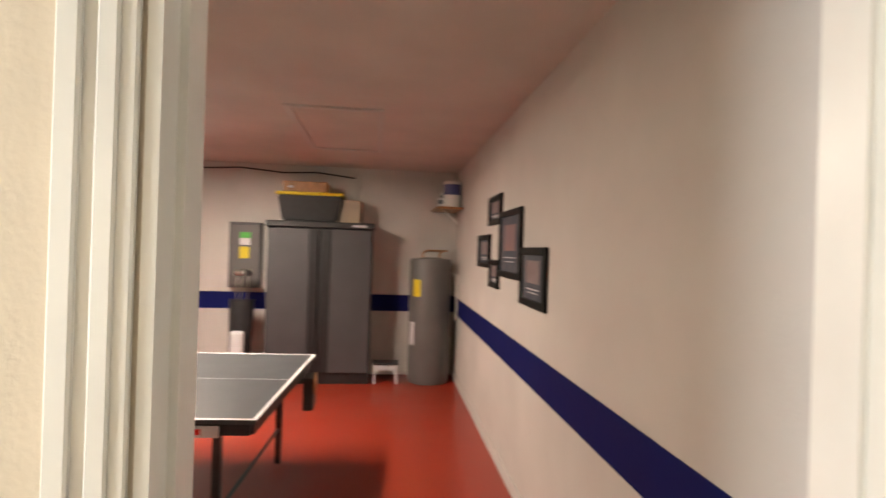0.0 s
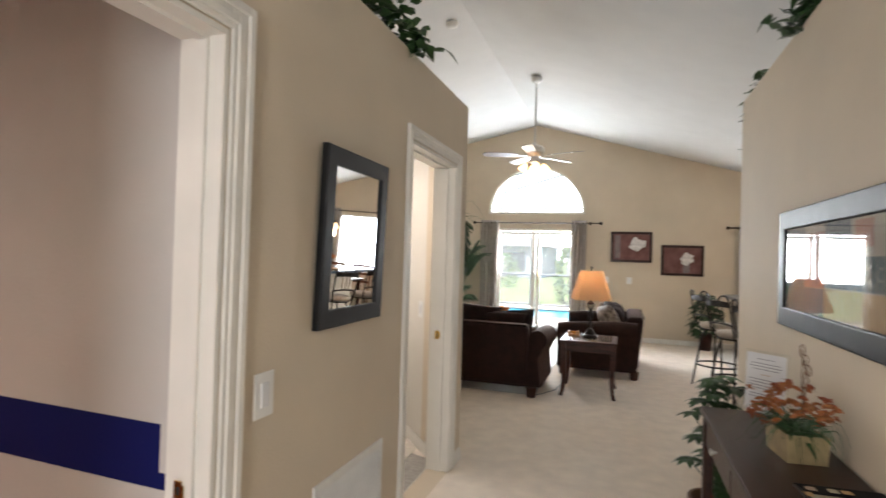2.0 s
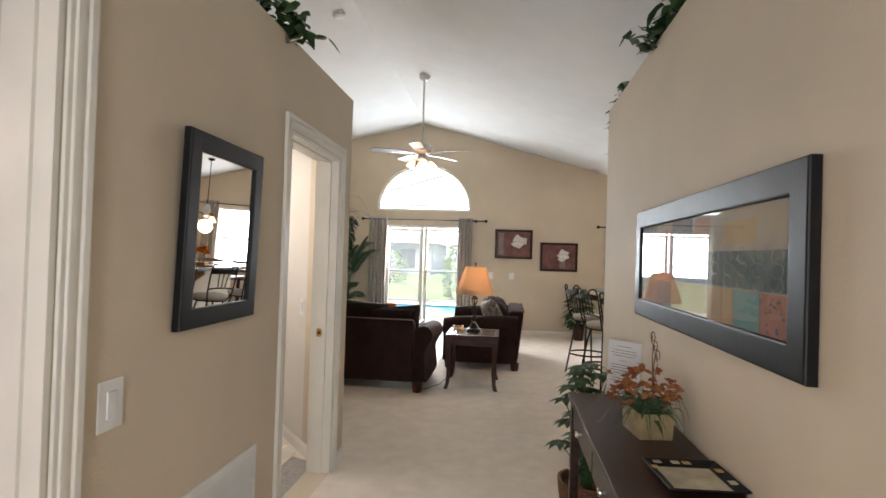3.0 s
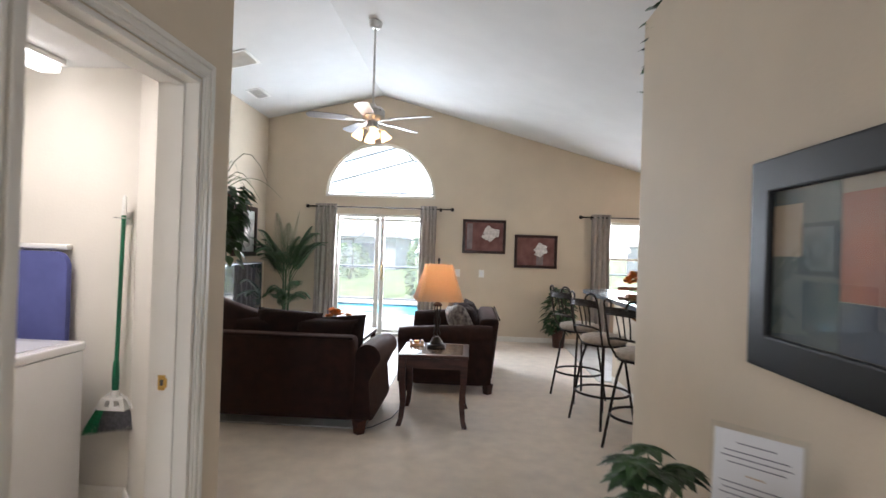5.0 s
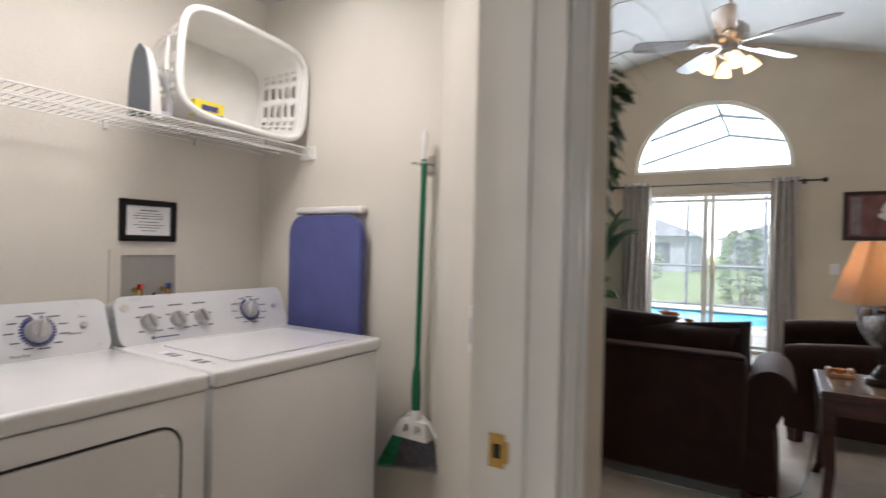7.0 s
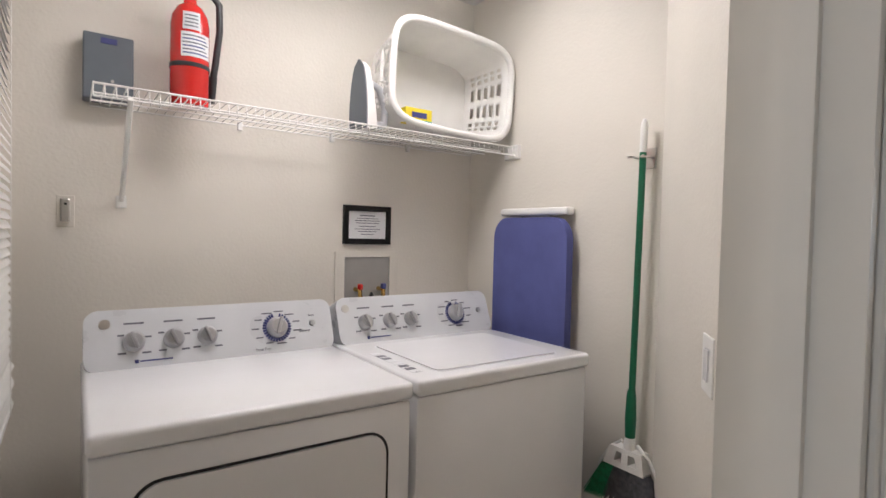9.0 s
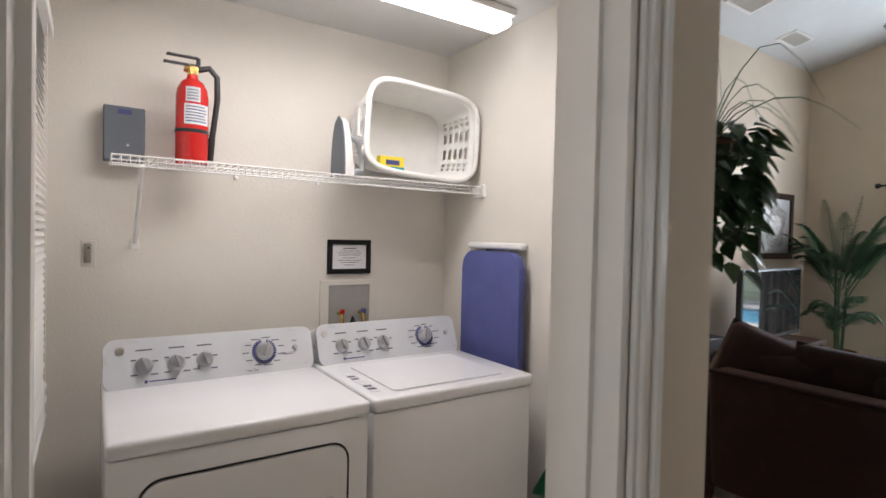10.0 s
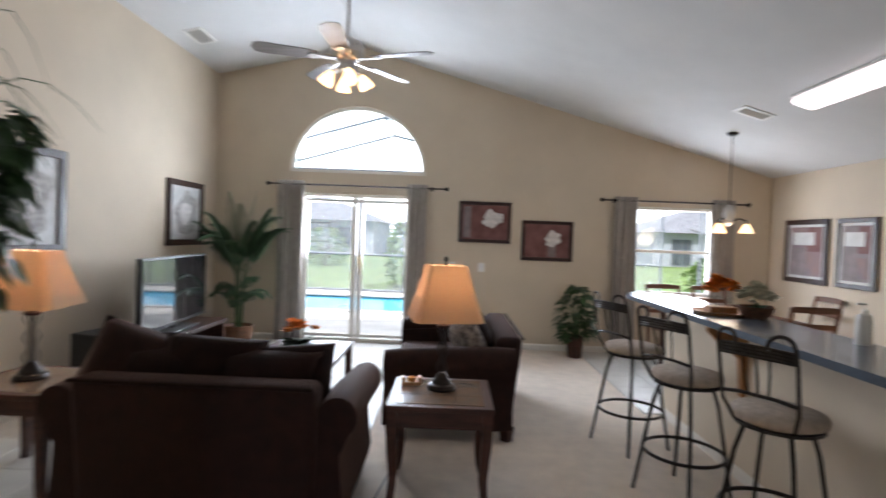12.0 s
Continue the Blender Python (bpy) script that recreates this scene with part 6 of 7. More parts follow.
tube(q, [(-0.055, -0.055, 0.0), (-0.03, -0.06, -0.06), (0.0, -0.05, 0.02), (0.03, -0.05, -0.05)], 0.011, 8)
part("hose", q, M_BLACKPL, wb)

ol = empty("wall_bracket", LX, 3.508, 1.358, 90, "small metal bracket on a cream wall plate", "bracket")
q = B()
box(q, -0.024, 0.024, -0.004, -0.0005, -0.05, 0.05, 0.002)
part("plate", q, M_LAUNDRY, ol)
q = B()
box(q, -0.014, 0.012, -0.018, -0.004, -0.034, 0.040, 0.005)
part("metal_hook", q, M_STEEL, ol)
q = B()
lathe(q, [(0, 0), (0.004, 0), (0.004, 0.004), (0, 0.004)], seg=8)
part("screw", q, M_BLACKPL, ol).matrix_local = pose(0, -0.018, 0.022, 90, 0, 0)

# ironing board hung on the wall
M_IBLUE = mat("blue_board_cover", (0.10, 0.115, 0.32), 0.85, vary=0.08, scale=8, bump=0.4, bump_scale=200)
ib = empty("ironing_board", -2.235, LY1 - 0.026, 0, 0, "blue covered ironing board hung on the laundry wall", "ironing board")
q = B()
pts = [(-0.21, 0.35), (0.21, 0.35), (0.21, 1.28)]
pts += [(0.13 + 0.08 * math.cos(radians(a)), 1.30 + 0.09 * math.sin(radians(a))) for a in range(0, 91, 15)]
pts += [(-0.13 - 0.08 * math.sin(radians(a)), 1.30 + 0.09 * math.cos(radians(a))) for a in range(0, 91, 15)]
pts += [(-0.21, 1.28)]
extrude_poly(q, [(x, -0.075, z) for x, z in pts], [], (0, 0.035, 0))
part("cover", q, M_IBLUE, ib, "", 40)
q = B()
for s in (-1, 1):
    tube(q, [(s * 0.12, -0.025, 0.35), (s * 0.12, -0.025, 1.3)], 0.009, 8)
tube(q, [(-0.12, -0.02, 0.02), (0.12, -0.02, 0.02)], 0.009, 8)
for s in (-1, 1):
    tube(q, [(s * 0.12, -0.025, 0.4), (s * 0.12, -0.02, 0.02)], 0.009, 8)
part("legs", q, M_WHITE, ib)
hg = empty("board_hanger", -2.245, LY1 - 0.026, 1.415, 0, "white plastic ironing board hanger on the wall", "hanger")
q = B()
box(q, -0.195, 0.195, -0.05, -0.001, -0.016, 0.016, 0.012, 3)
part("bar", q, M_WHITE, hg, "", 50)
for s in (-0.08, 0.08):
    q = B()
    box(q, s - 0.01, s + 0.01, -0.035, -0.02, -0.05, -0.012, 0.003)
    part("hook", q, M_WHITE, hg)

# broom in a wall clip
M_GREEN = mat("green_broom_paint", (0.005, 0.13, 0.06), 0.35, vary=0.1)
M_BRG = mat("green_bristles", (0.01, 0.22, 0.09), 0.8, vary=0.25, scale=60)
M_BRK = mat("grey_bristles", (0.09, 0.09, 0.10), 0.85, vary=0.25, scale=60)
br = empty("broom", -1.76, LY1 - 0.075, 0.0, 0, "green handled angle broom hanging in a wall clip", "broom")
q = B()
tube(q, [(0.015, 0, 0.62), (0.03, 0.0, 1.60)], 0.0115, 10)
part("handle", q, M_GREEN, br, "", 60)
q = B()
tube(q, [(0.03, 0.0, 1.60), (0.032, 0.0, 1.69), (0.032, 0, 1.71)], [0.0125, 0.0125, 0.006], 10)
part("grip", q, M_WHITE, br, "", 60)
q = B()
lathe(q, [(0.013, 0.64), (0.017, 0.64), (0.019, 0.70), (0.016, 0.78), (0.013, 0.80)], 0.016, 0, 0, 12)
part("collar", q, M_GREEN, br)
q = B()
extrude_poly(q, [(-0.045, -0.022, 0.60), (0.075, -0.022, 0.60), (0.085, -0.022, 0.53), (-0.075, -0.022, 0.53)], [[(-0.02, -0.022, 0.585), (-0.03, -0.022, 0.55), (0.0, -0.022, 0.55), (0.0, -0.022, 0.585)], [(0.025, -0.022, 0.585), (0.025, -0.022, 0.55), (0.06, -0.022, 0.55), (0.05, -0.022, 0.585)]], (0, 0.044, 0))
tube(q, [(0.015, 0, 0.59), (0.015, 0, 0.65)], [0.022, 0.015], 12)
for s in (-1, 1):
    tube(q, [(0.015 + s * 0.03, 0, 0.62), (0.015 + s * 0.075, 0, 0.585), (0.015 + s * 0.115, 0, 0.52), (0.015 + s * 0.13, 0, 0.45)], 0.006, 6)
part("head", q, M_WHITE, br, "white plastic head")
for lo, hi, mm, nm in ((-1.0, -0.45, M_BRG, "green_bristles"), (-0.45, 1.0, M_BRK, "grey_bristles")):
    q = B()
    for i in range(44):
        for j in range(4):
            u = lo + (hi - lo) * (i + 0.5) / 44
            yy = (j - 1.5) * 0.011
            x0, x1 = 0.005 + u * 0.08, -0.005 + u * 0.150
            zb = 0.40 + 0.02 * (u + 1) - 0.004 * ((i * 7 + j * 3) % 4)
            tube(q, [(x0, yy, 0.535), (x1, yy * 1.3, zb)], [0.0028, 0.0020], 4)
    part(nm, q, mm, br)
cl = empty("broom_clip", -1.74, LY1 - 0.026, 1.585, 0, "grey steel spring broom clip on the wall", "clip")
q = B()
box(q, -0.03, 0.03, -0.006, -0.001, -0.035, 0.035, 0.002)
for s in (-1, 1):
    tube(q, [(s * 0.02, -0.005, 0), (s * 0.022, -0.04, 0), (s * 0.014, -0.065, 0), (s * 0.03, -0.078, 0)], 0.004, 6)
part("spring_jaw", q, M_STEEL, cl)

# window blind on the side wall
bl = empty("window_blind", -2.02, LY0 + 0.03, 0.80, 180, "white horizontal slat blind with a few bent slats", "blind")
q = B()
box(q, -0.56, 0.56, -0.025, 0.02, 1.30, 1.34, 0.004)
part("headrail", q, M_WHITE, bl)
n = 52
for k in range(n):
    z = 0.02 + 1.28 * k / n
    q = B()
    t = B()
    v = [[t.verts.new((x, -0.0125 + 0.025 * i / 3, 0.0025 * math.sin(math.pi * i / 3))) for i in range(4)] for x in (-0.55, 0.0, 0.55)]
    for r0, r1 in zip(v, v[1:]):
        for i in range(3):
            t.faces.new((r0[i], r0[i + 1], r1[i + 1], r1[i]))
    rnd = random.Random(k)
    tilt = 62 + rnd.uniform(-3, 3) + (12 * rnd.uniform(-1, 1) if k < 6 else 0)
    join(q, t, Matrix.Translation((0, 0, z)) @ Matrix.Rotation(radians(tilt), 4, "X") @ Matrix.Rotation(radians(rnd.uniform(-0.2, 0.2) + (rnd.uniform(-1.0, 1.0) if k < 5 else 0)), 4, "Y"))
    part("slat", q, M_WHITE, bl)
q = B()
box(q, -0.55, 0.55, -0.012, 0.012, 0.0, 0.014, 0.003)
part("bottom_rail", q, M_WHITE, bl)
for x in (-0.42, 0.0, 0.42):
    q = B()
    tube(q, [(x, -0.015, 0.01), (x, -0.015, 1.31)], 0.001, 4)
    part("ladder_cord", q, M_WHITE, bl)
q = B()
tube(q, [(-0.53, -0.022, 1.30), (-0.53, -0.024, 0.55)], 0.0012, 4)
lathe(q, [(0, 0.50), (0.007, 0.505), (0.004, 0.545), (0, 0.55)], -0.53, -0.024, 0, 8)
part("pull_cord", q, M_WHITE, bl)
wl = tagged(new("window_laundry"), "laundry side window behind the blind", "window", "", "structure")
q = B()
extrude_poly(q, rect("y", LY0 - 0.05, -2.62, -1.55, 0.85, 2.1), [rect("y", LY0 - 0.05, -2.58, -1.59, 0.89, 2.06)], (0, -0.04, 0))
part("window_frame", q, M_TRIM, wl)
q = B()
box(q, -2.58, -1.59, LY0 - 0.075, LY0 - 0.07, 0.89, 2.06)
part("pane", q, M_PANEL, wl, "frosted window pane")

lt = empty("laundry_light", -2.12, 4.40, LC - 0.001, 0, "long lit fluorescent fixture on the laundry ceiling", "ceiling light")
q = B()
box(q, -0.075, 0.075, -0.62, 0.62, -0.03, 0, 0.005)
part("housing", q, M_WHITE, lt)
q = B()
box(q, -0.06, 0.06, -0.61, 0.61, -0.075, -0.03, 0.02, 3)
part("diffuser", q, M_TUBE, lt, "glowing white acrylic diffuser", 60)
lamp("laundry_tube", "AREA", 10, pose(-2.0, 4.20, LC - 0.10), (1.0, 0.93, 0.86), size=0.22, size_y=0.85)


# ---- hall ----
mir = framed("wall_mirror", pose(HL + 0.010, 2.783, 1.526, 1.8, 0, 91.5), 0.56, 0.70, 0.072, 0.032, M_BLACK, M_BLACK, "rectangular wall mirror in a wide black frame", "mirror")
for ch in list(mir.children):
    if ch.name.startswith("canvas"):
        ch.name = "backing"
q = B()
extrude_poly(q, rect("y", -0.018, -0.28 + 0.07, 0.28 - 0.07, -0.35 + 0.07, 0.35 - 0.07), [], (0, -0.003, 0))
part("mirror_glass", q, M_MIRROR, mir, "silvered mirror glass")

# return air grille low on the wall
rg = tagged(new("air_return_grille"), "white louvred return air grille low on the hall wall", "air vent")
rg.matrix_world = pose(HL + 0.001, 2.855, 0.28, 0, 0, 90)
q = B()
extrude_poly(q, rect("y", -0.0005, -0.30, 0.30, -0.295, 0.295), [rect("y", -0.0005, -0.265, 0.265, -0.26, 0.26)], (0, -0.010, 0))
part("frame", q, M_WHITE, rg)
# black sheet paints the shadows between the slats
q = B()
box(q, -0.265, 0.265, -0.002, -0.0008, -0.26, 0.26)
part("backing", q, M_BLACKPL, rg)
for k in range(18):
    q = B()
    t = B()
    box(t, -0.265, 0.265, -0.011, 0.011, -0.0008, 0.0008)
    join(q, t, Matrix.Translation((0, -0.0105, -0.246 + 0.029 * k)) @ Matrix.Rotation(radians(48), 4, "X"))
    part("slat", q, M_WHITE, rg)

# large collage picture under glass
C_RUST = mat("rust_collage_paper", (0.42, 0.15, 0.08), 0.7, color2=(0.30, 0.12, 0.08), scale=9, bump=0.3, bump_scale=60)
C_TEAL = mat("dark_teal_collage", (0.05, 0.08, 0.085), 0.7, color2=(0.13, 0.14, 0.12), scale=8, bump=0.3, bump_scale=60)
C_TAN = mat("tan_collage_paper", (0.50, 0.33, 0.15), 0.7, color2=(0.38, 0.22, 0.09), scale=5, bump=0.3, bump_scale=60)
C_NAVY = mat("slate_collage_paper", (0.045, 0.06, 0.09), 0.7, color2=(0.10, 0.10, 0.11), scale=7)
C_AQUA = mat("aqua_collage_paper", (0.12, 0.30, 0.28), 0.7, color2=(0.20, 0.26, 0.22), scale=14, stretch=(1, 1, 6))
C_SAND = mat("sand_collage_paper", (0.42, 0.32, 0.22), 0.7, color2=(0.30, 0.25, 0.20), scale=4)
C_RING = mat("pale_ring_ink", (0.33, 0.30, 0.23), 0.7, vary=0.3, scale=30)


def collage(th, w, h, y):
    a, c = w - 0.17, h - 0.17      # the open field inside the frame
    X = lambda u: -a / 2 + a * u
    Z = lambda v: -c / 2 + c * v
    cells = ((0.0, 0.17, 0.0, 1.0, C_TEAL), (0.0, 0.08, 0.55, 0.9, C_SAND), (0.17, 0.33, 0.30, 0.92, C_RUST), (0.17, 0.33, 0.0, 0.30, C_NAVY), (0.33, 0.50, 0.62, 1.0, C_NAVY), (0.50, 1.0, 0.66, 1.0, C_SAND),
             (0.33, 1.0, 0.32, 0.64, C_TEAL), (0.33, 0.76, 0.0, 0.31, C_TAN), (0.76, 0.88, 0.0, 0.31, C_AQUA), (0.88, 1.0, 0.0, 0.31, C_RUST), (0.52, 0.62, 0.72, 0.98, C_RUST), (0.70, 0.86, 0.70, 0.90, C_TAN))
    for k, (u0, u1, v0, v1, mm) in enumerate(cells):
        q = B()
        box(q, X(u0) + 0.001, X(u1) - 0.001, y - 0.0012 - 0.0006 * (k > 9) - 0.0004 * (k == 1), y - 0.0002, Z(v0) + 0.001, Z(v1) - 0.001)
        part("paper_patch", q, mm, th)
    for r in range(3):
        for k in range(9):
            q = B()
            cx, cz = X(0.37 + 0.072 * k), Z(0.375 + 0.105 * r)
            tube(q, [(cx + 0.032 * math.cos(t), y - 0.0016, cz + 0.020 * math.sin(t)) for t in [2 * math.pi * i / 16 for i in range(17)]], 0.0016, 4)
            part("ink_ring", q, C_RING, th)
    rn = random.Random(3)
    for k in range(18):
        q = B()
        cx, cz = X(0.885 + 0.10 * rn.random()), Z(0.02 + 0.27 * rn.random())
        box(q, cx - 0.004, cx + 0.004, y - 0.0022, y - 0.0011, cz - 0.004, cz + 0.004)
        part("ink_dot", q, C_NAVY, th)


pic = framed("collage_picture", pose(HR - 0.001, 2.93, 1.456, 0, 0, -90), 1.60, 0.53, 0.085, 0.032, M_BLACK, C_SAND, "wide abstract collage under glass in a thick black frame", "picture", "", 0, collage)
q = B()
box(q, -0.695, 0.695, -0.0235, -0.0205, -0.183, 0.183)
part("glazing", q, M_GLASS, pic, "clear picture glass").visible_shadow = False

# console table
CZ = 0.80
con = empty("console_table", 0.765, 2.925, 0, 0, "dark espresso console table with a drawer against the hall wall", "console table")
con.scale = (0.94, 1.04, 1)
q = B()
box(q, -0.20, 0.20, -0.61, 0.61, CZ - 0.03, CZ, 0.005)
part("tabletop", q, M_ESPRESSO, con)
for s in (-1, 1):
    q = B()
    box(q, -0.17, 0.17, s * 0.565 - 0.012, s * 0.565 + 0.012, CZ - 0.17, CZ - 0.03)
    part("side_apron", q, M_ESPRESSO, con)
q = B()
box(q, 0.15, 0.172, -0.55, 0.55, CZ - 0.17, CZ - 0.03)
part("back_apron", q, M_ESPRESSO, con)
for s in (-1, 1):
    q = B()
    box(q, -0.178, -0.158, s * 0.275 - 0.268, s * 0.275 + 0.268, CZ - 0.162, CZ - 0.036, 0.004)
    dw = part("drawer_front", q, M_ESPRESSO, con)
    q = B()
    t = B()
    lathe(t, [(0, 0), (0.006, 0), (0.006, 0.014), (0.014, 0.020), (0.013, 0.028), (0, 0.031)], seg=14)
    join(q, t, pose(-0.178, s * 0.275, CZ - 0.10, 0, -90, 0))
    part("knob", q, M_STEEL, dw, "round metal knob", 50)
for i in (-1, 1):
    for j in (-1, 1):
        q = B()
        box(q, i * 0.165 - 0.022, i * 0.165 + 0.022, j * 0.57 - 0.022, j * 0.57 + 0.022, 0, CZ - 0.03, 0.003)
        part("leg", q, M_ESPRESSO, con)
q = B()
box(q, -0.16, 0.16, -0.56, 0.56, 0.10, 0.122, 0.003)
part("shelf", q, M_ESPRESSO, con)

dish = empty("square_dish", 0.835, 2.54, CZ + 0.001, 4, "square cream glazed dish with a dark tiled rim on the console", "dish")
dish.scale = (0.88, 0.88, 1)
M_CREAMG = mat("cream_glaze", (0.55, 0.50, 0.36), 0.2, vary=0.15, scale=10, coat=0.4)
q = B()
s0, s1 = 0.095, 0.13
rows = []
for z, e in ((0.0, s0), (0.005, s0), (0.022, s1), (0.018, s1 + 0.002), (0.0, s0 + 0.004)):
    rows.append([q.verts.new((i * e, j * e, z)) for i, j in ((-1, -1), (1, -1), (1, 1), (-1, 1))])
for k in range(4):
    q.faces.new((rows[1][k], rows[1][(k + 1) % 4], rows[2][(k + 1) % 4], rows[2][k]))
    q.faces.new((rows[2][k], rows[2][(k + 1) % 4], rows[3][(k + 1) % 4], rows[3][k]))
    q.faces.new((rows[3][k], rows[3][(k + 1) % 4], rows[4][(k + 1) % 4], rows[4][k]))
q.faces.new(rows[4])
part("rim", q, M_BLACK, dish)
q = B()
box(q, -s0, s0, -s0, s0, 0.003, 0.007, 0.001, 1)
part("bowl", q, M_CREAMG, dish, "cream glazed centre")
for k, (x, y, mm) in enumerate(((0.112, -0.05, M_CREAMG), (0.112, 0.05, C_TAN), (-0.02, 0.112, M_CREAMG), (0.02, 0.112, C_TAN), (-0.085, 0.112, C_SAND), (-0.112, 0.06, C_TAN), (0.06, -0.112, M_CREAMG))):
    q = B()
    box(q, x - 0.015, x + 0.015, y - 0.015, y + 0.015, 0.0165, 0.0185, 0.001, 1)
    part("rim_tile", q, mm, dish)

pl = empty("flower_planter", 0.81, 2.98, CZ + 0.001, 8, "gold rectangular planter of rust coloured silk flowers and grasses", "flowers")
pl.scale = (0.88, 0.80, 0.95)
M_GOLDP = mat("hammered_gold_planter", (0.36, 0.27, 0.14), 0.4, 0.2, vary=0.15, scale=14, bump=0.3, bump_scale=60)
q = B()
rows = []
for z, e, d in ((0, 0.106, 0.070), (0.10, 0.112, 0.075), (0.10, 0.104, 0.067), (0.03, 0.100, 0.062)):
    rows.append([q.verts.new((j * d, i * e, z)) for i, j in ((-1, -1), (1, -1), (1, 1), (-1, 1))])
for r0, r1 in zip(rows, rows[1:]):
    for k in range(4):
        q.faces.new((r0[k], r0[(k + 1) % 4], r1[(k + 1) % 4], r1[k]))
q.faces.new(rows[0])
part("pot", q, M_GOLDP, pl)
q = B()
box(q, -0.066, 0.066, -0.102, 0.102, 0.07, 0.088, 0.004)
part("moss", q, M_BASKET, pl)
M_RUST = mat("rust_silk_petals", (0.32, 0.085, 0.025), 0.7, color2=(0.36, 0.15, 0.05), scale=25)
rnd = random.Random(12)
q = B()
for k in range(80):
    a = rnd.uniform(0, 2 * math.pi)
    ln = rnd.uniform(0.14, 0.30)
    c, s = math.cos(a), math.sin(a)
    px, py = rnd.uniform(-0.04, 0.04), rnd.uniform(-0.07, 0.07)
    pts = [(px + c * ln * 0.75 * u, py + s * ln * u, 0.085 + ln * (1.0 * u - (1.0 if k % 3 else 1.55) * u * u) * (1.1 if k % 3 else 0.9)) for u in [i / 6 for i in range(7)]]
    pts = [(min(x, 0.115), y, max(z, 0.01)) for x, y, z in pts]
    tube(q, pts, [0.0026 * (1 - 0.85 * i / 6) for i in range(7)], 4)
part("grass", q, M_PALM, pl)
q = B()
for k in range(46):
    a = rnd.uniform(0, 2 * math.pi)
    leaf(q, (rnd.uniform(-0.03, 0.03), rnd.uniform(-0.05, 0.05), 0.09), (math.cos(a) * 0.7, math.sin(a), rnd.uniform(0.1, 1.0)), rnd.uniform(0.10, 0.19), 0.022, 0.5, 0)
part("leaves", q, M_LEAF, pl)
M_EMBER = mat("dark_red_silk_petals", (0.20, 0.045, 0.02), 0.7, color2=(0.34, 0.09, 0.03), scale=25)
for k in range(80):
    a = rnd.uniform(0, 2 * math.pi)
    d, z = 0.22 * math.sqrt(rnd.random()), rnd.uniform(0.11, 0.22)
    z += 0.10 * (1 - d / 0.22) * rnd.random()
    q = B()
    for i in range(6):
        b_ = 2 * math.pi * i / 6 + rnd.random()
        leaf(q, (min(0.10, d * math.cos(a) * 0.7), d * math.sin(a) + 0.03, z), (math.cos(b_), math.sin(b_), rnd.uniform(-0.3, 1.6)), rnd.uniform(0.018, 0.036), 0.021, 0.5, rnd.uniform(-0.9, 0.9), 3)
    part("blossom", q, M_EMBER if k % 3 == 0 else M_RUST, pl)
for k in range(3):
    q = B()
    pts = [(0.02 + 0.01 * k, 0.02 * k, 0.09), (0.04, 0.02 + 0.02 * k, 0.24 + 0.03 * k)]
    for i in range(16):
        t = i / 15 * 2.6 * math.pi
        rr = 0.03 * (1 - 0.6 * i / 15)
        pts.append((0.05, 0.02 + 0.03 * k + rr * math.sin(t), 0.28 + 0.035 * k + 0.03 - rr * math.cos(t)))
    tube(q, pts, 0.0022, 5)
    part("curly_twig", q, M_BASKET, pl)

card = empty("notice_card", 0.82, 3.47, CZ + 0.001, -5, "printed notice card in a clear acrylic stand on the console", "notice")
q = B()
t = B()
box(t, -0.075, 0.075, -0.0012, 0.0012, 0.0, 0.225)
join(q, t, pose(0, 0, 0, -3, 0, -40))
part("acrylic_stand", q, M_GLASS, card)
q = B()
t = B()
box(t, -0.068, 0.068, -0.0020, -0.0014, 0.012, 0.215)
join(q, t, pose(0, 0, 0, -3, 0, -40))
sheet = part("paper", q, M_PAPER, card)
for k, (w_, z_) in enumerate(((0.06, 0.195), (0.10, 0.18), (0.11, 0.17), (0.09, 0.16), (0.03, 0.142), (0.11, 0.125), (0.10, 0.115), (0.11, 0.105), (0.08, 0.095), (0.10, 0.075), (0.11, 0.065), (0.07, 0.055))):
    q = B()
    t = B()
    box(t, -w_ / 2, w_ / 2, -0.0026, -0.0021, z_ - 0.0009, z_ + 0.0009)
    join(q, t, pose(0, 0, 0, -3, 0, -40))
    part("printed_line", q, C_TAN if k == 4 else M_PRINT, sheet)

card.scale = (1.3, 1.3, 1.28)

sch = empty("umbrella_plant", 0.72, 3.84, 0, 0, "green umbrella plant in a wicker basket beside the console", "plant")
q = B()
lathe(q, [(0, 0), (0.12, 0), (0.15, 0.20), (0.155, 0.26), (0.14, 0.26), (0.13, 0.22), (0, 0.22)], seg=22)
part("basket", q, M_BASKET, sch, "", 50)
rnd = random.Random(8)
q, q2 = B(), B()
for k in range(44):
    a = rnd.uniform(0, 2 * math.pi)
    r_, z = rnd.uniform(0.03, 0.15), rnd.uniform(0.36, 0.90)
    p = Vector((min(0.16, r_ * math.cos(a)), r_ * math.sin(a), z))
    tube(q2, [(0.02 * math.cos(a), 0.02 * math.sin(a), 0.2), (p.x * 0.4, p.y * 0.4, z * 0.75), p], 0.003, 5)
    for i in range(8):
        b_ = 2 * math.pi * i / 8 + rnd.random() * 0.4
        leaf(q, p, (math.cos(b_) + 0.3 * math.cos(a), math.sin(b_) + 0.3 * math.sin(a), 0.15), rnd.uniform(0.07, 0.105), 0.046, 0.45, 0)
part("foliage", q, M_LEAF, sch)
part("stems", q2, M_LEAF, sch)


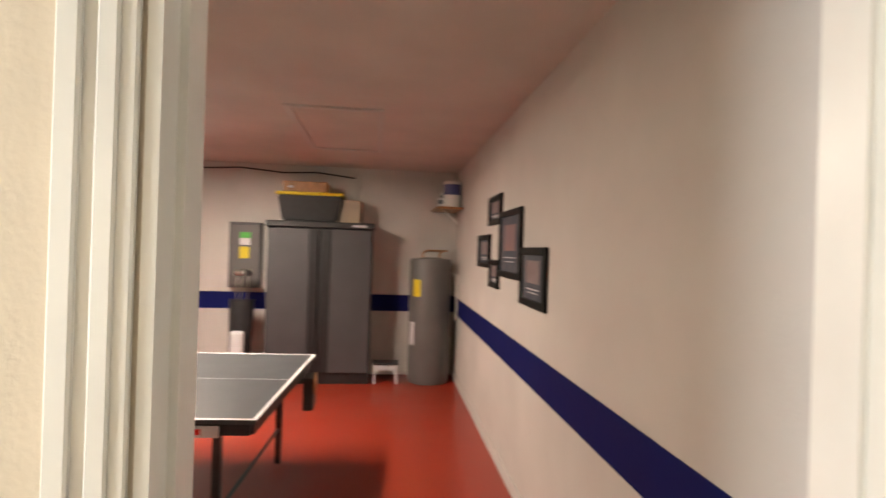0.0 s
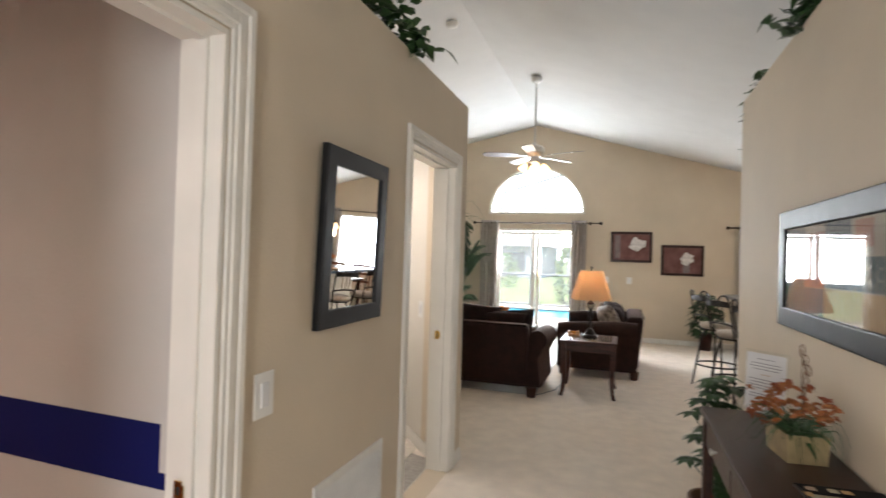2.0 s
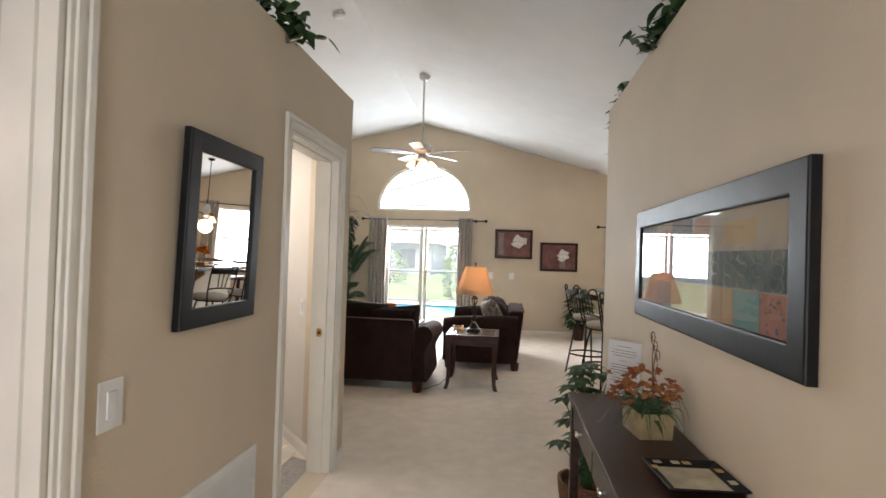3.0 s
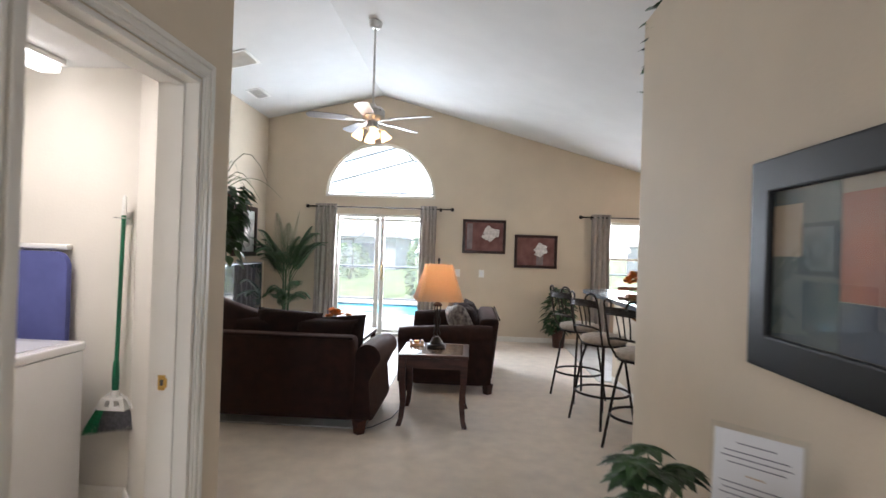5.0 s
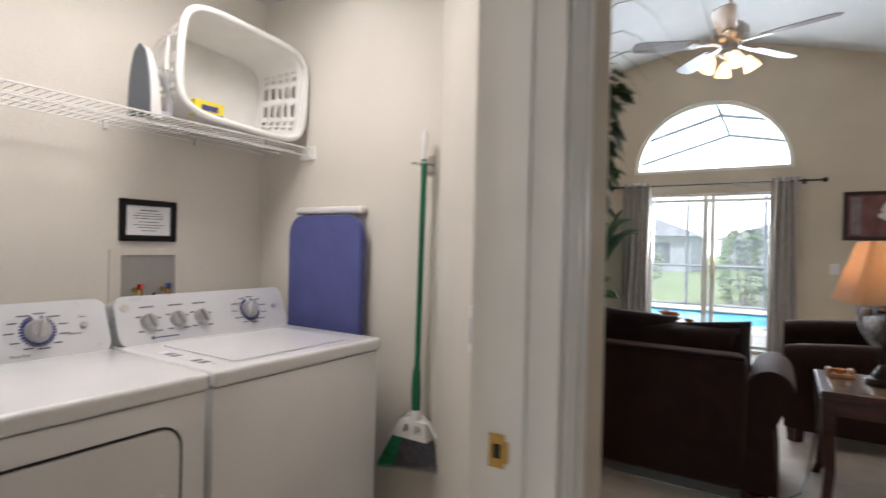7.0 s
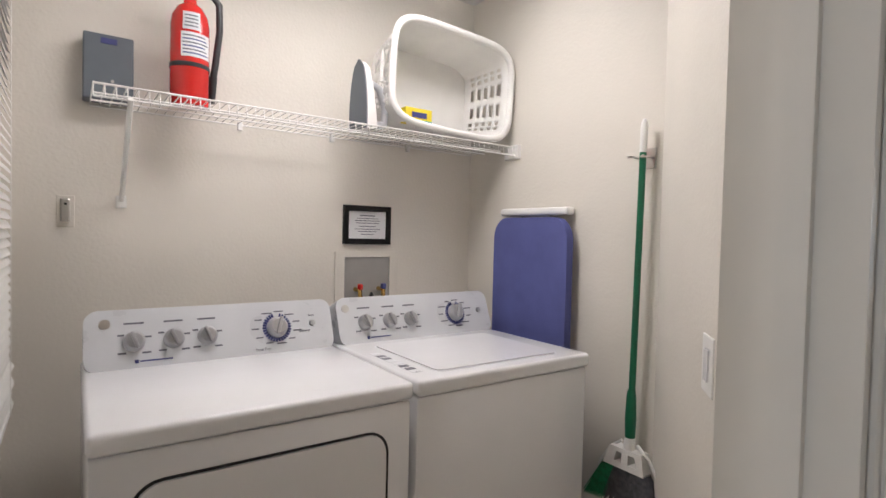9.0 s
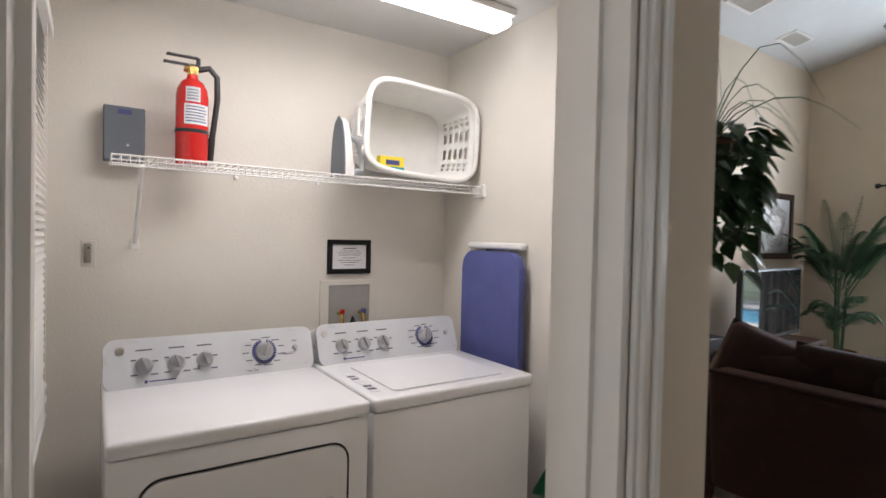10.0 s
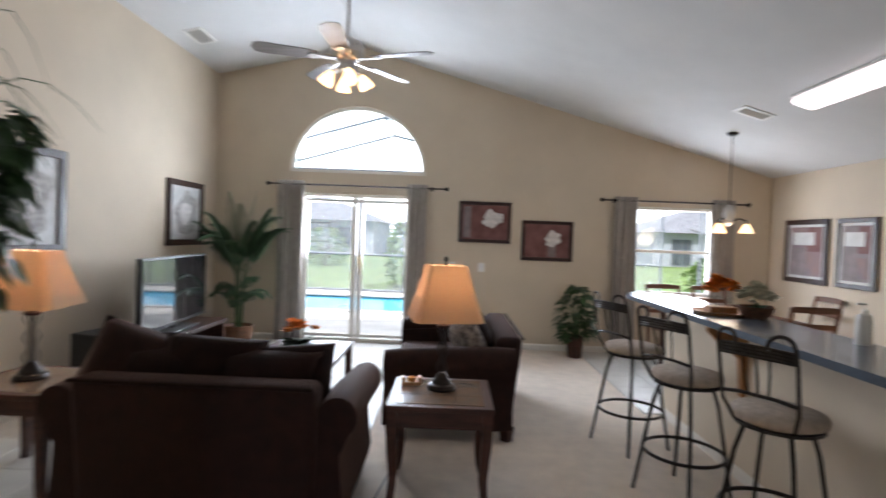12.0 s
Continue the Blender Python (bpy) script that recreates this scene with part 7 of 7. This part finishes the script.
# ---- garage ----
M_CABG = mat("grey_metal_door", (0.075, 0.073, 0.078), 0.42, 0.15, vary=0.06, scale=3)
M_DGREY = mat("grey_tank_paint", (0.13, 0.125, 0.12), 0.45, vary=0.05, scale=4)
cab = empty("storage_cabinet", -6.55, 0.605, GZ, 90, "tall black storage cabinet with grey doors", "cabinet")
q = B()
box(q, -0.59, 0.59, -0.22, 0.24, 0.0, 1.78, 0.006)
part("body", q, M_BLACKPL, cab)
q = B()
box(q, -0.61, 0.61, -0.26, 0.25, 1.78, 1.85, 0.01)
part("top", q, M_BLACKPL, cab)
for s in (-1, 1):
    q = B()
    box(q, min(s * 0.58, s * 0.12), max(s * 0.58, s * 0.12), -0.245, -0.22, 0.13, 1.77, 0.008)
    dr = part("door", q, M_CABG, cab, "grey metal door")
    q = B()
    box(q, min(s * 0.12, s * 0.02), max(s * 0.12, s * 0.02), -0.25, -0.22, 0.13, 1.77, 0.01)
    part("handle_strip", q, M_BLACKPL, dr)
q = B()
box(q, 0.36, 0.52, -0.262, -0.258, 1.80, 1.825)
part("maker_plate", q, M_PANEL, cab)

bn = empty("storage_bin", -6.58, 0.465, GZ + 1.85, 90, "black plastic storage bin with a yellow lid on the cabinet", "storage bin")
q = B()
rows = []
for z, e, d in ((0.0, 0.31, 0.19), (0.30, 0.36, 0.23)):
    rows.append([q.verts.new((i * e, j * d, z)) for i, j in ((-1, -1), (1, -1), (1, 1), (-1, 1))])
for k in range(4):
    q.faces.new((rows[0][k], rows[0][(k + 1) % 4], rows[1][(k + 1) % 4], rows[1][k]))
q.faces.new(rows[0])
q.faces.new(rows[1])
bmesh.ops.bevel(q, geom=q.edges[:], offset=0.02, segments=2, affect="EDGES")
part("tub", q, M_BLACKPL, bn)
q = B()
box(q, -0.38, 0.38, -0.25, 0.25, 0.30, 0.335, 0.012)
part("lid", q, M_YEL, bn, "yellow lid")
case = empty("tool_case", -6.58, 0.42, GZ + 2.186, 90, "brown carrying case on the storage bin", "case")
q = B()
box(q, -0.27, 0.24, -0.16, 0.16, 0, 0.13, 0.015)
part("case", q, M_OAK, case)
q = B()
box(q, -0.21, -0.15, -0.168, -0.158, 0.05, 0.075, 0.003)
part("latch", q, M_STEEL, case)
bx = empty("cardboard_box", -6.60, 0.90, GZ + 1.85, 85, "plain cardboard box on the cabinet", "box")
q = B()
box(q, -0.15, 0.15, -0.16, 0.16, 0, 0.27, 0.003)
part("carton", q, C_SAND, bx)

ep = empty("breaker_panel", GX + 0.001, -0.31, 1.35, 90, "grey electrical breaker panel with small stickers", "breaker panel")
q = B()
box(q, -0.185, 0.185, -0.10, 0.0, -0.39, 0.39, 0.006)
part("housing", q, M_CABG, ep)
q = B()
box(q, -0.165, 0.165, -0.112, -0.10, -0.36, 0.36, 0.005)
dr = part("cover", q, M_DGREY, ep)
for x0, x1, z0, z1, mm in ((-0.06, 0.06, 0.20, 0.27, mat("green_sticker", (0.08, 0.50, 0.06), 0.5)), (-0.06, 0.06, 0.12, 0.20, M_PAPER), (-0.06, 0.05, -0.04, 0.10, M_YEL)):
    q = B()
    box(q, x0, x1, -0.1135, -0.1122, z0, z1)
    part("sticker", q, mm, dr)

wh = empty("water_heater", -6.50, 1.895, GZ, 0, "tall grey water heater with a yellow label", "water heater")
q = B()
lathe(q, [(0, 0), (0.24, 0), (0.25, 0.03), (0.25, 1.42), (0.235, 1.46), (0.08, 1.48), (0, 1.48)], seg=36)
part("tank", q, M_DGREY, wh, "", 40)
wrap_label(wh, 0.252, 1.02, 1.22, -58, -32, M_YEL, "energy_label")
wrap_label(wh, 0.252, 0.45, 0.72, -70, -50, M_PAPER, "instruction_label")
M_COPPER = mat("copper_pipe", (0.55, 0.28, 0.14), 0.35, 0.9, vary=0.1)
for s in (-1, 1):
    q = B()
    tube(q, [(0.0, s * 0.10, 1.47), (0.0, s * 0.10, 1.53), (-0.05, s * 0.10 + 0.05, 1.56), (-0.12, 0.20, 1.56), (-0.29, 0.22, 1.56)], 0.012, 8)
    part("pipe", q, M_COPPER, wh)
q = B()
tube(q, [(0.10, 0.23, 1.30), (0.12, 0.30, 1.28), (0.12, 0.305, 0.75)], 0.010, 8)
part("relief_pipe", q, M_WHITE, wh)

gs = empty("corner_shelf", -6.50, 2.12, 1.95, 0, "small wooden corner shelf with a bracket", "shelf")
q = B()
box(q, -0.26, 0.42, -0.22, 0.085, 0, 0.024, 0.003)
part("board", q, M_OAK, gs)
q = B()
tube(q, [(0.10, 0.085, -0.16), (0.10, -0.10, 0.0)], 0.009, 6)
part("bracket", q, M_WHITE, gs)
for k, (x, y, r, h_, mm) in enumerate(((0.06, -0.12, 0.05, 0.11, M_PAPER), (0.24, -0.03, 0.10, 0.29, M_WHITE), (-0.14, -0.06, 0.06, 0.20, M_PANEL), (0.10, 0.03, 0.04, 0.15, M_CABG))):
    cn = empty("paint_can", -6.50 + x, 2.12 + y, 1.974, 0, "used can on the corner shelf", "can", "shelf cans")
    q = B()
    lathe(q, [(0, 0), (r, 0), (r, h_), (r * 1.04, h_), (r * 1.04, h_ + 0.01), (r * 0.8, h_ + 0.012), (0, h_ + 0.006)], seg=18)
    part("can", q, mm, cn, "", 40)
    q = B()
    lathe(q, [(r + 0.0008, h_ * 0.5), (r + 0.0014, h_ * 0.5), (r + 0.0014, h_ * 0.92), (r + 0.0008, h_ * 0.92)], seg=18)
    part("label_band", q, M_DIAL if k == 1 else M_GREYBOX, cn)

ss = empty("step_stool", -6.42, 1.385, GZ, 90, "small grey plastic step stool on the red floor", "step stool")
q = B()
box(q, -0.15, 0.15, -0.10, 0.10, 0.215, 0.245, 0.01)
part("step", q, M_BLACKPL, ss)
for s in (-1, 1):
    q = B()
    extrude_poly(q, [(s * 0.12, -0.10, 0), (s * 0.12, -0.05, 0), (s * 0.12, 0.0, 0.10), (s * 0.12, 0.05, 0), (s * 0.12, 0.10, 0), (s * 0.12, 0.09, 0.216), (s * 0.12, -0.09, 0.216)], [], (s * 0.02, 0, 0))
    part("side_leg", q, M_PANEL, ss)
q = B()
extrude_poly(q, [(-0.13, -0.095, 0.10), (-0.07, -0.095, 0.16), (0.07, -0.095, 0.16), (0.13, -0.095, 0.10), (0.13, -0.095, 0.214), (-0.13, -0.095, 0.214)], [], (0, 0.015, 0))
part("front_panel", q, M_PANEL, ss)

gbag = empty("golf_bag", -6.30, -0.22, GZ, 0, "black and white golf bag leaning against the cabinet", "golf bag")
q = B()
tube(q, [(0.04, -0.02, 0), (0.0, -0.02, 0.45), (-0.05, -0.02, 0.95)], [0.13, 0.12, 0.135], 16)
part("bag", q, M_BLACKPL, gbag, "", 50)
q = B()
box(q, 0.09, 0.18, -0.09, 0.05, 0.25, 0.62, 0.03, 3)
part("pocket", q, M_PANEL, gbag)
for k in range(5):
    q = B()
    a = 1.2 * k
    tube(q, [(-0.05 + 0.06 * math.cos(a), -0.02 + 0.06 * math.sin(a), 0.9), (-0.07 + 0.08 * math.cos(a), -0.02 + 0.07 * math.sin(a), 1.22)], 0.006, 6)
    cb = part("club_shaft", q, M_STEEL, gbag)
    q = B()
    lathe(q, [(0, 0), (0.03, 0.01), (0.04, 0.04), (0.02, 0.07), (0, 0.075)], -0.07 + 0.08 * math.cos(a), -0.02 + 0.07 * math.sin(a), 1.21, 10)
    part("club_head", q, M_BLACKPL if k % 2 else M_STEEL, cb, "", 60)

tt = empty("table_tennis_table", -3.56, -0.60, GZ, -3.5, "dark grey table tennis table with white lines", "table tennis table")
M_TT = mat("dark_grey_table_paint", (0.055, 0.06, 0.065), 0.45, vary=0.06, scale=4)
M_LINE = mat("white_line_paint", (0.75, 0.75, 0.75), 0.5, vary=0.03)
for s in (-1, 1):
    q = B()
    box(q, -0.76, 0.76, min(s * 0.005, s * 1.37), max(s * 0.005, s * 1.37), 0.735, 0.757, 0.002, 1)
    tp = part("tabletop", q, M_TT, tt)
    q = B()
    for x0, x1, y0, y1 in ((-0.76, -0.74, s * 0.01, s * 1.37), (0.74, 0.76, s * 0.01, s * 1.37), (-0.74, 0.74, s * 1.35, s * 1.37), (-0.0015, 0.0015, s * 0.01, s * 1.35)):
        box(q, x0, x1, min(y0, y1), max(y0, y1), 0.7572, 0.7580)
    part("painted_line", q, M_LINE, tp)
    q = B()
    for x in (-0.70, 0.70):
        box(q, x - 0.02, x + 0.02, min(s * 0.05, s * 1.33), max(s * 0.05, s * 1.33), 0.67, 0.734)
    box(q, -0.70, 0.70, min(s * 1.31, s * 1.345), max(s * 1.31, s * 1.345), 0.67, 0.734)
    part("frame", q, M_BLACKPL, tt)
    for x in (-0.62, 0.62):
        q = B()
        box(q, x - 0.02, x + 0.02, s * 1.15 - 0.02, s * 1.15 + 0.02, 0.0, 0.67, 0.003)
        part("leg", q, M_BLACKPL, tt)
    q = B()
    tube(q, [(-0.62, s * 1.15, 0.25), (0.62, s * 1.15, 0.25)], 0.012, 6)
    tube(q, [(0.62, s * 1.15, 0.12), (0.62, s * 0.30, 0.66)], 0.012, 6)
    part("brace", q, M_BLACKPL, tt)
q = B()
box(q, -0.9, 0.9, -0.003, 0.003, 0.76, 0.91)
part("net", q, M_BLACKPL, tt)
q = B()
box(q, 0.758, 0.764, 0.78, 1.20, 0.675, 0.728)
lg = part("badge", q, M_PAPER, tt, "white badge with a red mark")
for k in range(5):
    q = B()
    box(q, 0.7645, 0.7655, 0.86 + 0.055 * k, 0.90 + 0.055 * k, 0.688, 0.715)
    part("red_mark", q, M_EXRED, lg)
pad = empty("paddle_holder", -3.95, 0.85, GZ + 0.45, 0, "black paddle holder with bats on the table side", "paddle holder")
q = B()
box(q, -0.10, 0.10, -0.07, 0.0, 0.0, 0.22, 0.01)
part("pouch", q, M_BLACKPL, pad)
q = B()
lathe(q, [(0, 0), (0.075, 0), (0.075, 0.008), (0, 0.008)], seg=18)
part("bat", q, M_OAK, pad).matrix_local = pose(0.06, 0.012, 0.18, 90, 0, 0)

for x0, x1, z0, z1, lb in ((-4.079, -3.43, 1.301, 1.776, "large"), (-3.418, -2.893, 1.165, 1.514, "medium"), (-4.528, -4.047, 1.695, 1.926, "small"), (-4.994, -4.457, 1.344, 1.626, "small"), (-4.443, -4.09, 1.197, 1.419, "small")):
    gp = framed("picture", pose((x0 + x1) / 2, garage_y((x0 + x1) / 2) - 0.001, (z0 + z1) / 2, 0, 0, -1.1), x1 - x0, z1 - z0, 0.045, 0.025, M_BLACK, C_NAVY, f"{lb} black framed print on the garage wall", "picture", "garage prints")
    w_, h_ = x1 - x0, z1 - z0
    q = B()
    box(q, -w_ * 0.26, w_ * 0.26, -0.0126, -0.0118, -h_ * 0.10, h_ * 0.28)
    part("printed_photo", q, P_WARM if lb == "large" else P_GREY, gp)
    bars(gp, M_PAPER, [(0, -h_ * 0.20, w_ * 0.5, 0.006), (0, -h_ * 0.26, w_ * 0.36, 0.005)], -0.0118)

hx = tagged(new("attic_hatch"), "painted attic hatch with a moulded frame in the garage ceiling", "hatch", "", "structure")
q = B()
o = [(-5.55, 0.57, GC - 0.001), (-3.93, 0.57, GC - 0.001), (-3.93, 1.27, GC - 0.001), (-5.55, 1.27, GC - 0.001)]
i_ = [(-5.50, 0.62, GC - 0.001), (-3.98, 0.62, GC - 0.001), (-3.98, 1.22, GC - 0.001), (-5.50, 1.22, GC - 0.001)]
extrude_poly(q, o, [i_], (0, 0, -0.016))
part("moulding", q, M_GARAGE, hx)
q = B()
box(q, -5.49, -3.99, 0.63, 1.21, GC - 0.006, GC - 0.001)
part("panel", q, M_GCEIL, hx)
gw = empty("ceiling_cable", -6.7, 0.5, 2.33, 0, "loose dark cable run along the garage wall", "cable")
q = B()
tube(q, [(-0.08, -1.6, 0.03), (-0.07, -0.9, 0.07), (-0.07, -0.4, 0.03), (-0.07, 0.0, 0.05), (-0.07, 0.45, 0.0)], 0.010, 6)
part("cable", q, M_BLACKPL, gw)
q = B()
tube(q, [(-0.08, 0.48, 0.06), (-0.08, 0.48, -0.75)], 0.022, 8)
part("conduit", q, M_GARAGE, gw)
gl = empty("garage_light", -4.2, -0.45, GC, 0, "lit fluorescent fixture on the garage ceiling", "ceiling light")
q = B()
box(q, -0.62, 0.62, -0.075, 0.075, -0.03, 0, 0.005)
part("housing", q, M_WHITE, gl)
q = B()
box(q, -0.61, 0.61, -0.06, 0.06, -0.08, -0.03, 0.02, 3)
part("diffuser", q, M_TUBE, gl, "glowing white acrylic diffuser", 60)
lamp("garage_tube", "AREA", 62, pose(-4.2, -0.45, GC - 0.10, 0, 0, 0), (1.0, 0.87, 0.76), size=1.2, size_y=0.14)


# ---- outside ----
M_LAWN = mat("lawn_green", (0.14, 0.22, 0.05), 0.9, vary=0.25, scale=0.8, bump=1.0, bump_scale=30)
M_DECK = mat("pale_pool_deck", (0.62, 0.60, 0.56), 0.8, vary=0.08, scale=2, bump=0.4, bump_scale=60)
M_WATER = mat("pool_water", (0.03, 0.38, 0.62), 0.30, vary=0.12, scale=1.2, bump=0.25, bump_scale=3)
M_COPING = mat("white_pool_coping", (0.62, 0.60, 0.57), 0.6, vary=0.06, scale=4)
M_ALU = mat("grey_cage_aluminium", (0.26, 0.29, 0.32), 0.4, vary=0.04)
M_STUCCO = mat("pale_stucco", (0.42, 0.45, 0.50), 0.85, vary=0.08, scale=1.5, bump=0.5, bump_scale=20)
M_SHINGLE = mat("grey_roof_shingle", (0.22, 0.23, 0.25), 0.85, vary=0.2, scale=3, bump=0.6, bump_scale=12, stretch=(1, 1, 4))
M_DARKWIN = mat("dark_window_glass", (0.10, 0.12, 0.14), 0.08, vary=0.2)
M_HEDGE = mat("hedge_green", (0.20, 0.34, 0.07), 0.6, vary=0.35, scale=4)
b = B()
extrude_poly(b, [(-300, YB + T, -0.16), (300, YB + T, -0.16), (300, 600, -0.16), (-300, 600, -0.16)], [], (0, 0, -0.2))
structure("ground", b, M_LAWN, "green lawn reaching to the neighbouring houses")
b = B()
extrude_poly(b, [(-7, YB + T, -0.155), (6, YB + T, -0.155), (6, 18.3, -0.155), (-7, 18.3, -0.155)], [[(-6, 14.3, -0.155), (4.2, 14.3, -0.155), (4.2, 17.2, -0.155), (-6, 17.2, -0.155)]], (0, 0, 0.075))
structure("pavement", b, M_DECK, "pale concrete pool deck")
b = B()
extrude_poly(b, [(-6, 14.3, -0.079), (4.2, 14.3, -0.079), (4.2, 17.2, -0.079), (-6, 17.2, -0.079)], [[(-5.8, 14.5, -0.079), (4.0, 14.5, -0.079), (4.0, 17.0, -0.079), (-5.8, 17.0, -0.079)]], (0, 0, 0.03))
structure("trim_pool_coping", b, M_COPING, "white pool coping")
b = B()
box(b, -5.99, 4.19, 14.31, 17.19, -0.154, -0.115)
structure("water", b, M_WATER, "turquoise swimming pool water")
cage = empty("pool_cage", 0, 18.1, -0.08, 0, "white aluminium screened pool enclosure frame", "pool enclosure")


def beam(p0, p1, w, name="beam"):
    q = B()
    tube(q, [p0, p1], w, 4)
    part(name, q, M_ALU, cage)


for x in (-6.8, -4.7, -2.6, -0.9, 1.0, 3.0, 5.6):
    beam((x, 0, 0), (x, 0, 2.75), 0.035, "post")
for z in (0.05, 1.02, 2.75):
    beam((-6.8, 0, z), (5.6, 0, z), 0.03)
for yy in (0.0, -2.2, -4.6):
    beam((-6.8, yy, 2.75), (-1.7, yy, 4.25), 0.035, "rafter")
    beam((5.6, yy, 2.75), (-1.7, yy, 4.25), 0.035, "rafter")
    beam((-6.8, yy, 2.75), (5.6, yy, 2.75), 0.02) if yy else None
beam((-1.7, 0, 4.25), (-1.7, -6.6, 4.25), 0.035, "ridge_beam")
for x in (-4.2, 1.9):
    beam((x, 0, 3.5), (x, -6.6, 3.5), 0.025, "purlin")
for x in (-6.8, 5.6):
    beam((x, 0, 2.75), (x, -6.7, 2.75), 0.03)
    for yy in (-2.2, -4.6):
        beam((x, yy, 0), (x, yy, 2.75), 0.035, "post")


M_SCREEN = glass_mat("insect_screen")
_n = M_SCREEN.node_tree
_n.nodes.clear()
_o = _n.nodes.new("ShaderNodeOutputMaterial")
_d, _t, _m = _n.nodes.new("ShaderNodeBsdfDiffuse"), _n.nodes.new("ShaderNodeBsdfTransparent"), _n.nodes.new("ShaderNodeMixShader")
_d.inputs[0].default_value = (0.55, 0.58, 0.62, 1)
_m.inputs[0].default_value = 0.16
_n.links.new(_t.outputs[0], _m.inputs[1])
_n.links.new(_d.outputs[0], _m.inputs[2])
_n.links.new(_m.outputs[0], _o.inputs[0])
for x0, x1 in zip((-6.8, -4.7, -2.6, -0.9, 1.0, 3.0), (-4.7, -2.6, -0.9, 1.0, 3.0, 5.6)):
    for z0, z1 in ((0.08, 0.99), (1.05, 2.72)):
        q = B()
        box(q, x0 + 0.03, x1 - 0.03, -0.002, 0.002, z0, z1)
        part("screen_panel", q, M_SCREEN, cage, "fine grey insect screen").visible_shadow = False


def hedge(x, y, r, h, seed, label):
    th = empty("bush", x, y, -0.16, 0, label, "bush", "garden bushes")
    rn = random.Random(seed)
    q = B()
    for k in range(5):
        a = 1.3 * k
        tube(q, [(0.05 * math.cos(a), 0.05 * math.sin(a), 0), (0.3 * r * math.cos(a), 0.3 * r * math.sin(a), h * 0.6)], [0.03, 0.012], 6)
    part("stems", q, M_BASKET, th)
    q = B()
    for k in range(900):
        a, u = rn.uniform(0, 2 * math.pi), rn.random()
        rr = r * (0.75 + 0.25 * math.sin(3 * a + seed)) * math.sin(math.pi * min(0.98, 0.2 + 0.72 * u)) ** 0.6 * rn.uniform(0.7, 1.05)
        leaf(q, (rr * math.cos(a), rr * math.sin(a), 0.05 + h * u), (math.cos(a), math.sin(a), rn.uniform(-0.2, 0.8)), rn.uniform(0.14, 0.26), 0.11, 0.3, rn.uniform(-0.8, 0.8), 3)
    part("leaves", q, M_HEDGE, th)


hedge(-1.40, 19.6, 0.75, 2.0, 1, "tall green bush beyond the pool cage")
hedge(0.35, 19.8, 0.80, 1.9, 2, "tall green bush beyond the pool cage")
hedge(-6.3, 30.0, 1.2, 1.8, 3, "low green shrub on the far lawn")
hedge(8.5, 21.0, 1.0, 1.2, 4, "low green shrub beside the lawn")


def house(x, y, w, d, h, rh, label):
    th = empty("house", x, y, -0.16, 0, label, "house", "neighbouring houses")
    q = B()
    box(q, -w / 2, w / 2, -d / 2, d / 2, 0, h)
    wall = part("wall", q, M_STUCCO, th)
    q = B()
    o = 0.5
    c = [(-w / 2 - o, -d / 2 - o, h), (w / 2 + o, -d / 2 - o, h), (w / 2 + o, d / 2 + o, h), (-w / 2 - o, d / 2 + o, h)]
    vs = [q.verts.new(p) for p in c]
    k = w / 2 - d / 2
    r0, r1 = q.verts.new((-k, 0, h + rh)), q.verts.new((k, 0, h + rh))
    for f in ((vs[0], vs[1], r1, r0), (vs[1], vs[2], r1), (vs[2], vs[3], r0, r1), (vs[3], vs[0], r0), tuple(vs[::-1])):
        q.faces.new(f)
    part("roof", q, M_SHINGLE, th, "grey shingle hip roof")
    n = max(2, int(w // 4))
    for i in range(n):
        xx = -w / 2 + w * (i + 0.5) / n
        q = B()
        box(q, xx - 0.75, xx + 0.75, -d / 2 - 0.03, -d / 2 - 0.005, 0.5 if i % 2 else 0.1, 2.1)
        wi = part("window", q, M_DARKWIN, th)
        q = B()
        box(q, xx - 0.03, xx + 0.03, -d / 2 - 0.05, -d / 2 - 0.03, 0.5 if i % 2 else 0.1, 2.1)
        part("mullion", q, M_ALU, wi)
    for i in range(6):
        q = B()
        xx = -w * 0.35 + w * 0.14 * i
        tube(q, [(xx, -d / 2 - 4.0, 0), (xx, -d / 2 - 4.0, 2.3), (xx, -d / 2 - 0.4, 2.9)], 0.05, 4)
        part("cage_post", q, M_METAL, th)
    q = B()
    for z in (1.0, 2.3):
        tube(q, [(-w * 0.35, -d / 2 - 4.0, z), (w * 0.35, -d / 2 - 4.0, z)], 0.05, 4)
    part("cage_rail", q, M_METAL, th)


house(-14.5, 50, 17, 11, 2.6, 2.4, "single-storey neighbouring house with a grey hip roof")
house(3, 60, 16, 11, 2.6, 2.2, "single-storey neighbouring house further along the lawn")
house(24, 50, 17, 11, 2.6, 2.4, "single-storey neighbouring house with a screened porch")
house(-42, 58, 16, 11, 2.6, 2.4, "single-storey neighbouring house far to the side")

# bright hazy sky far behind the houses
M_HAZE = mat("hazy_white_sky", (0.93, 0.97, 1.0), 1.0, emit=2.2, vary=0.0)
b = B()
extrude_poly(b, [(-600, 320, -2), (600, 320, -2), (600, 320, 420), (-600, 320, 420)], [], (0, 0.5, 0))
structure("backdrop", b, M_HAZE, "bright hazy white sky")
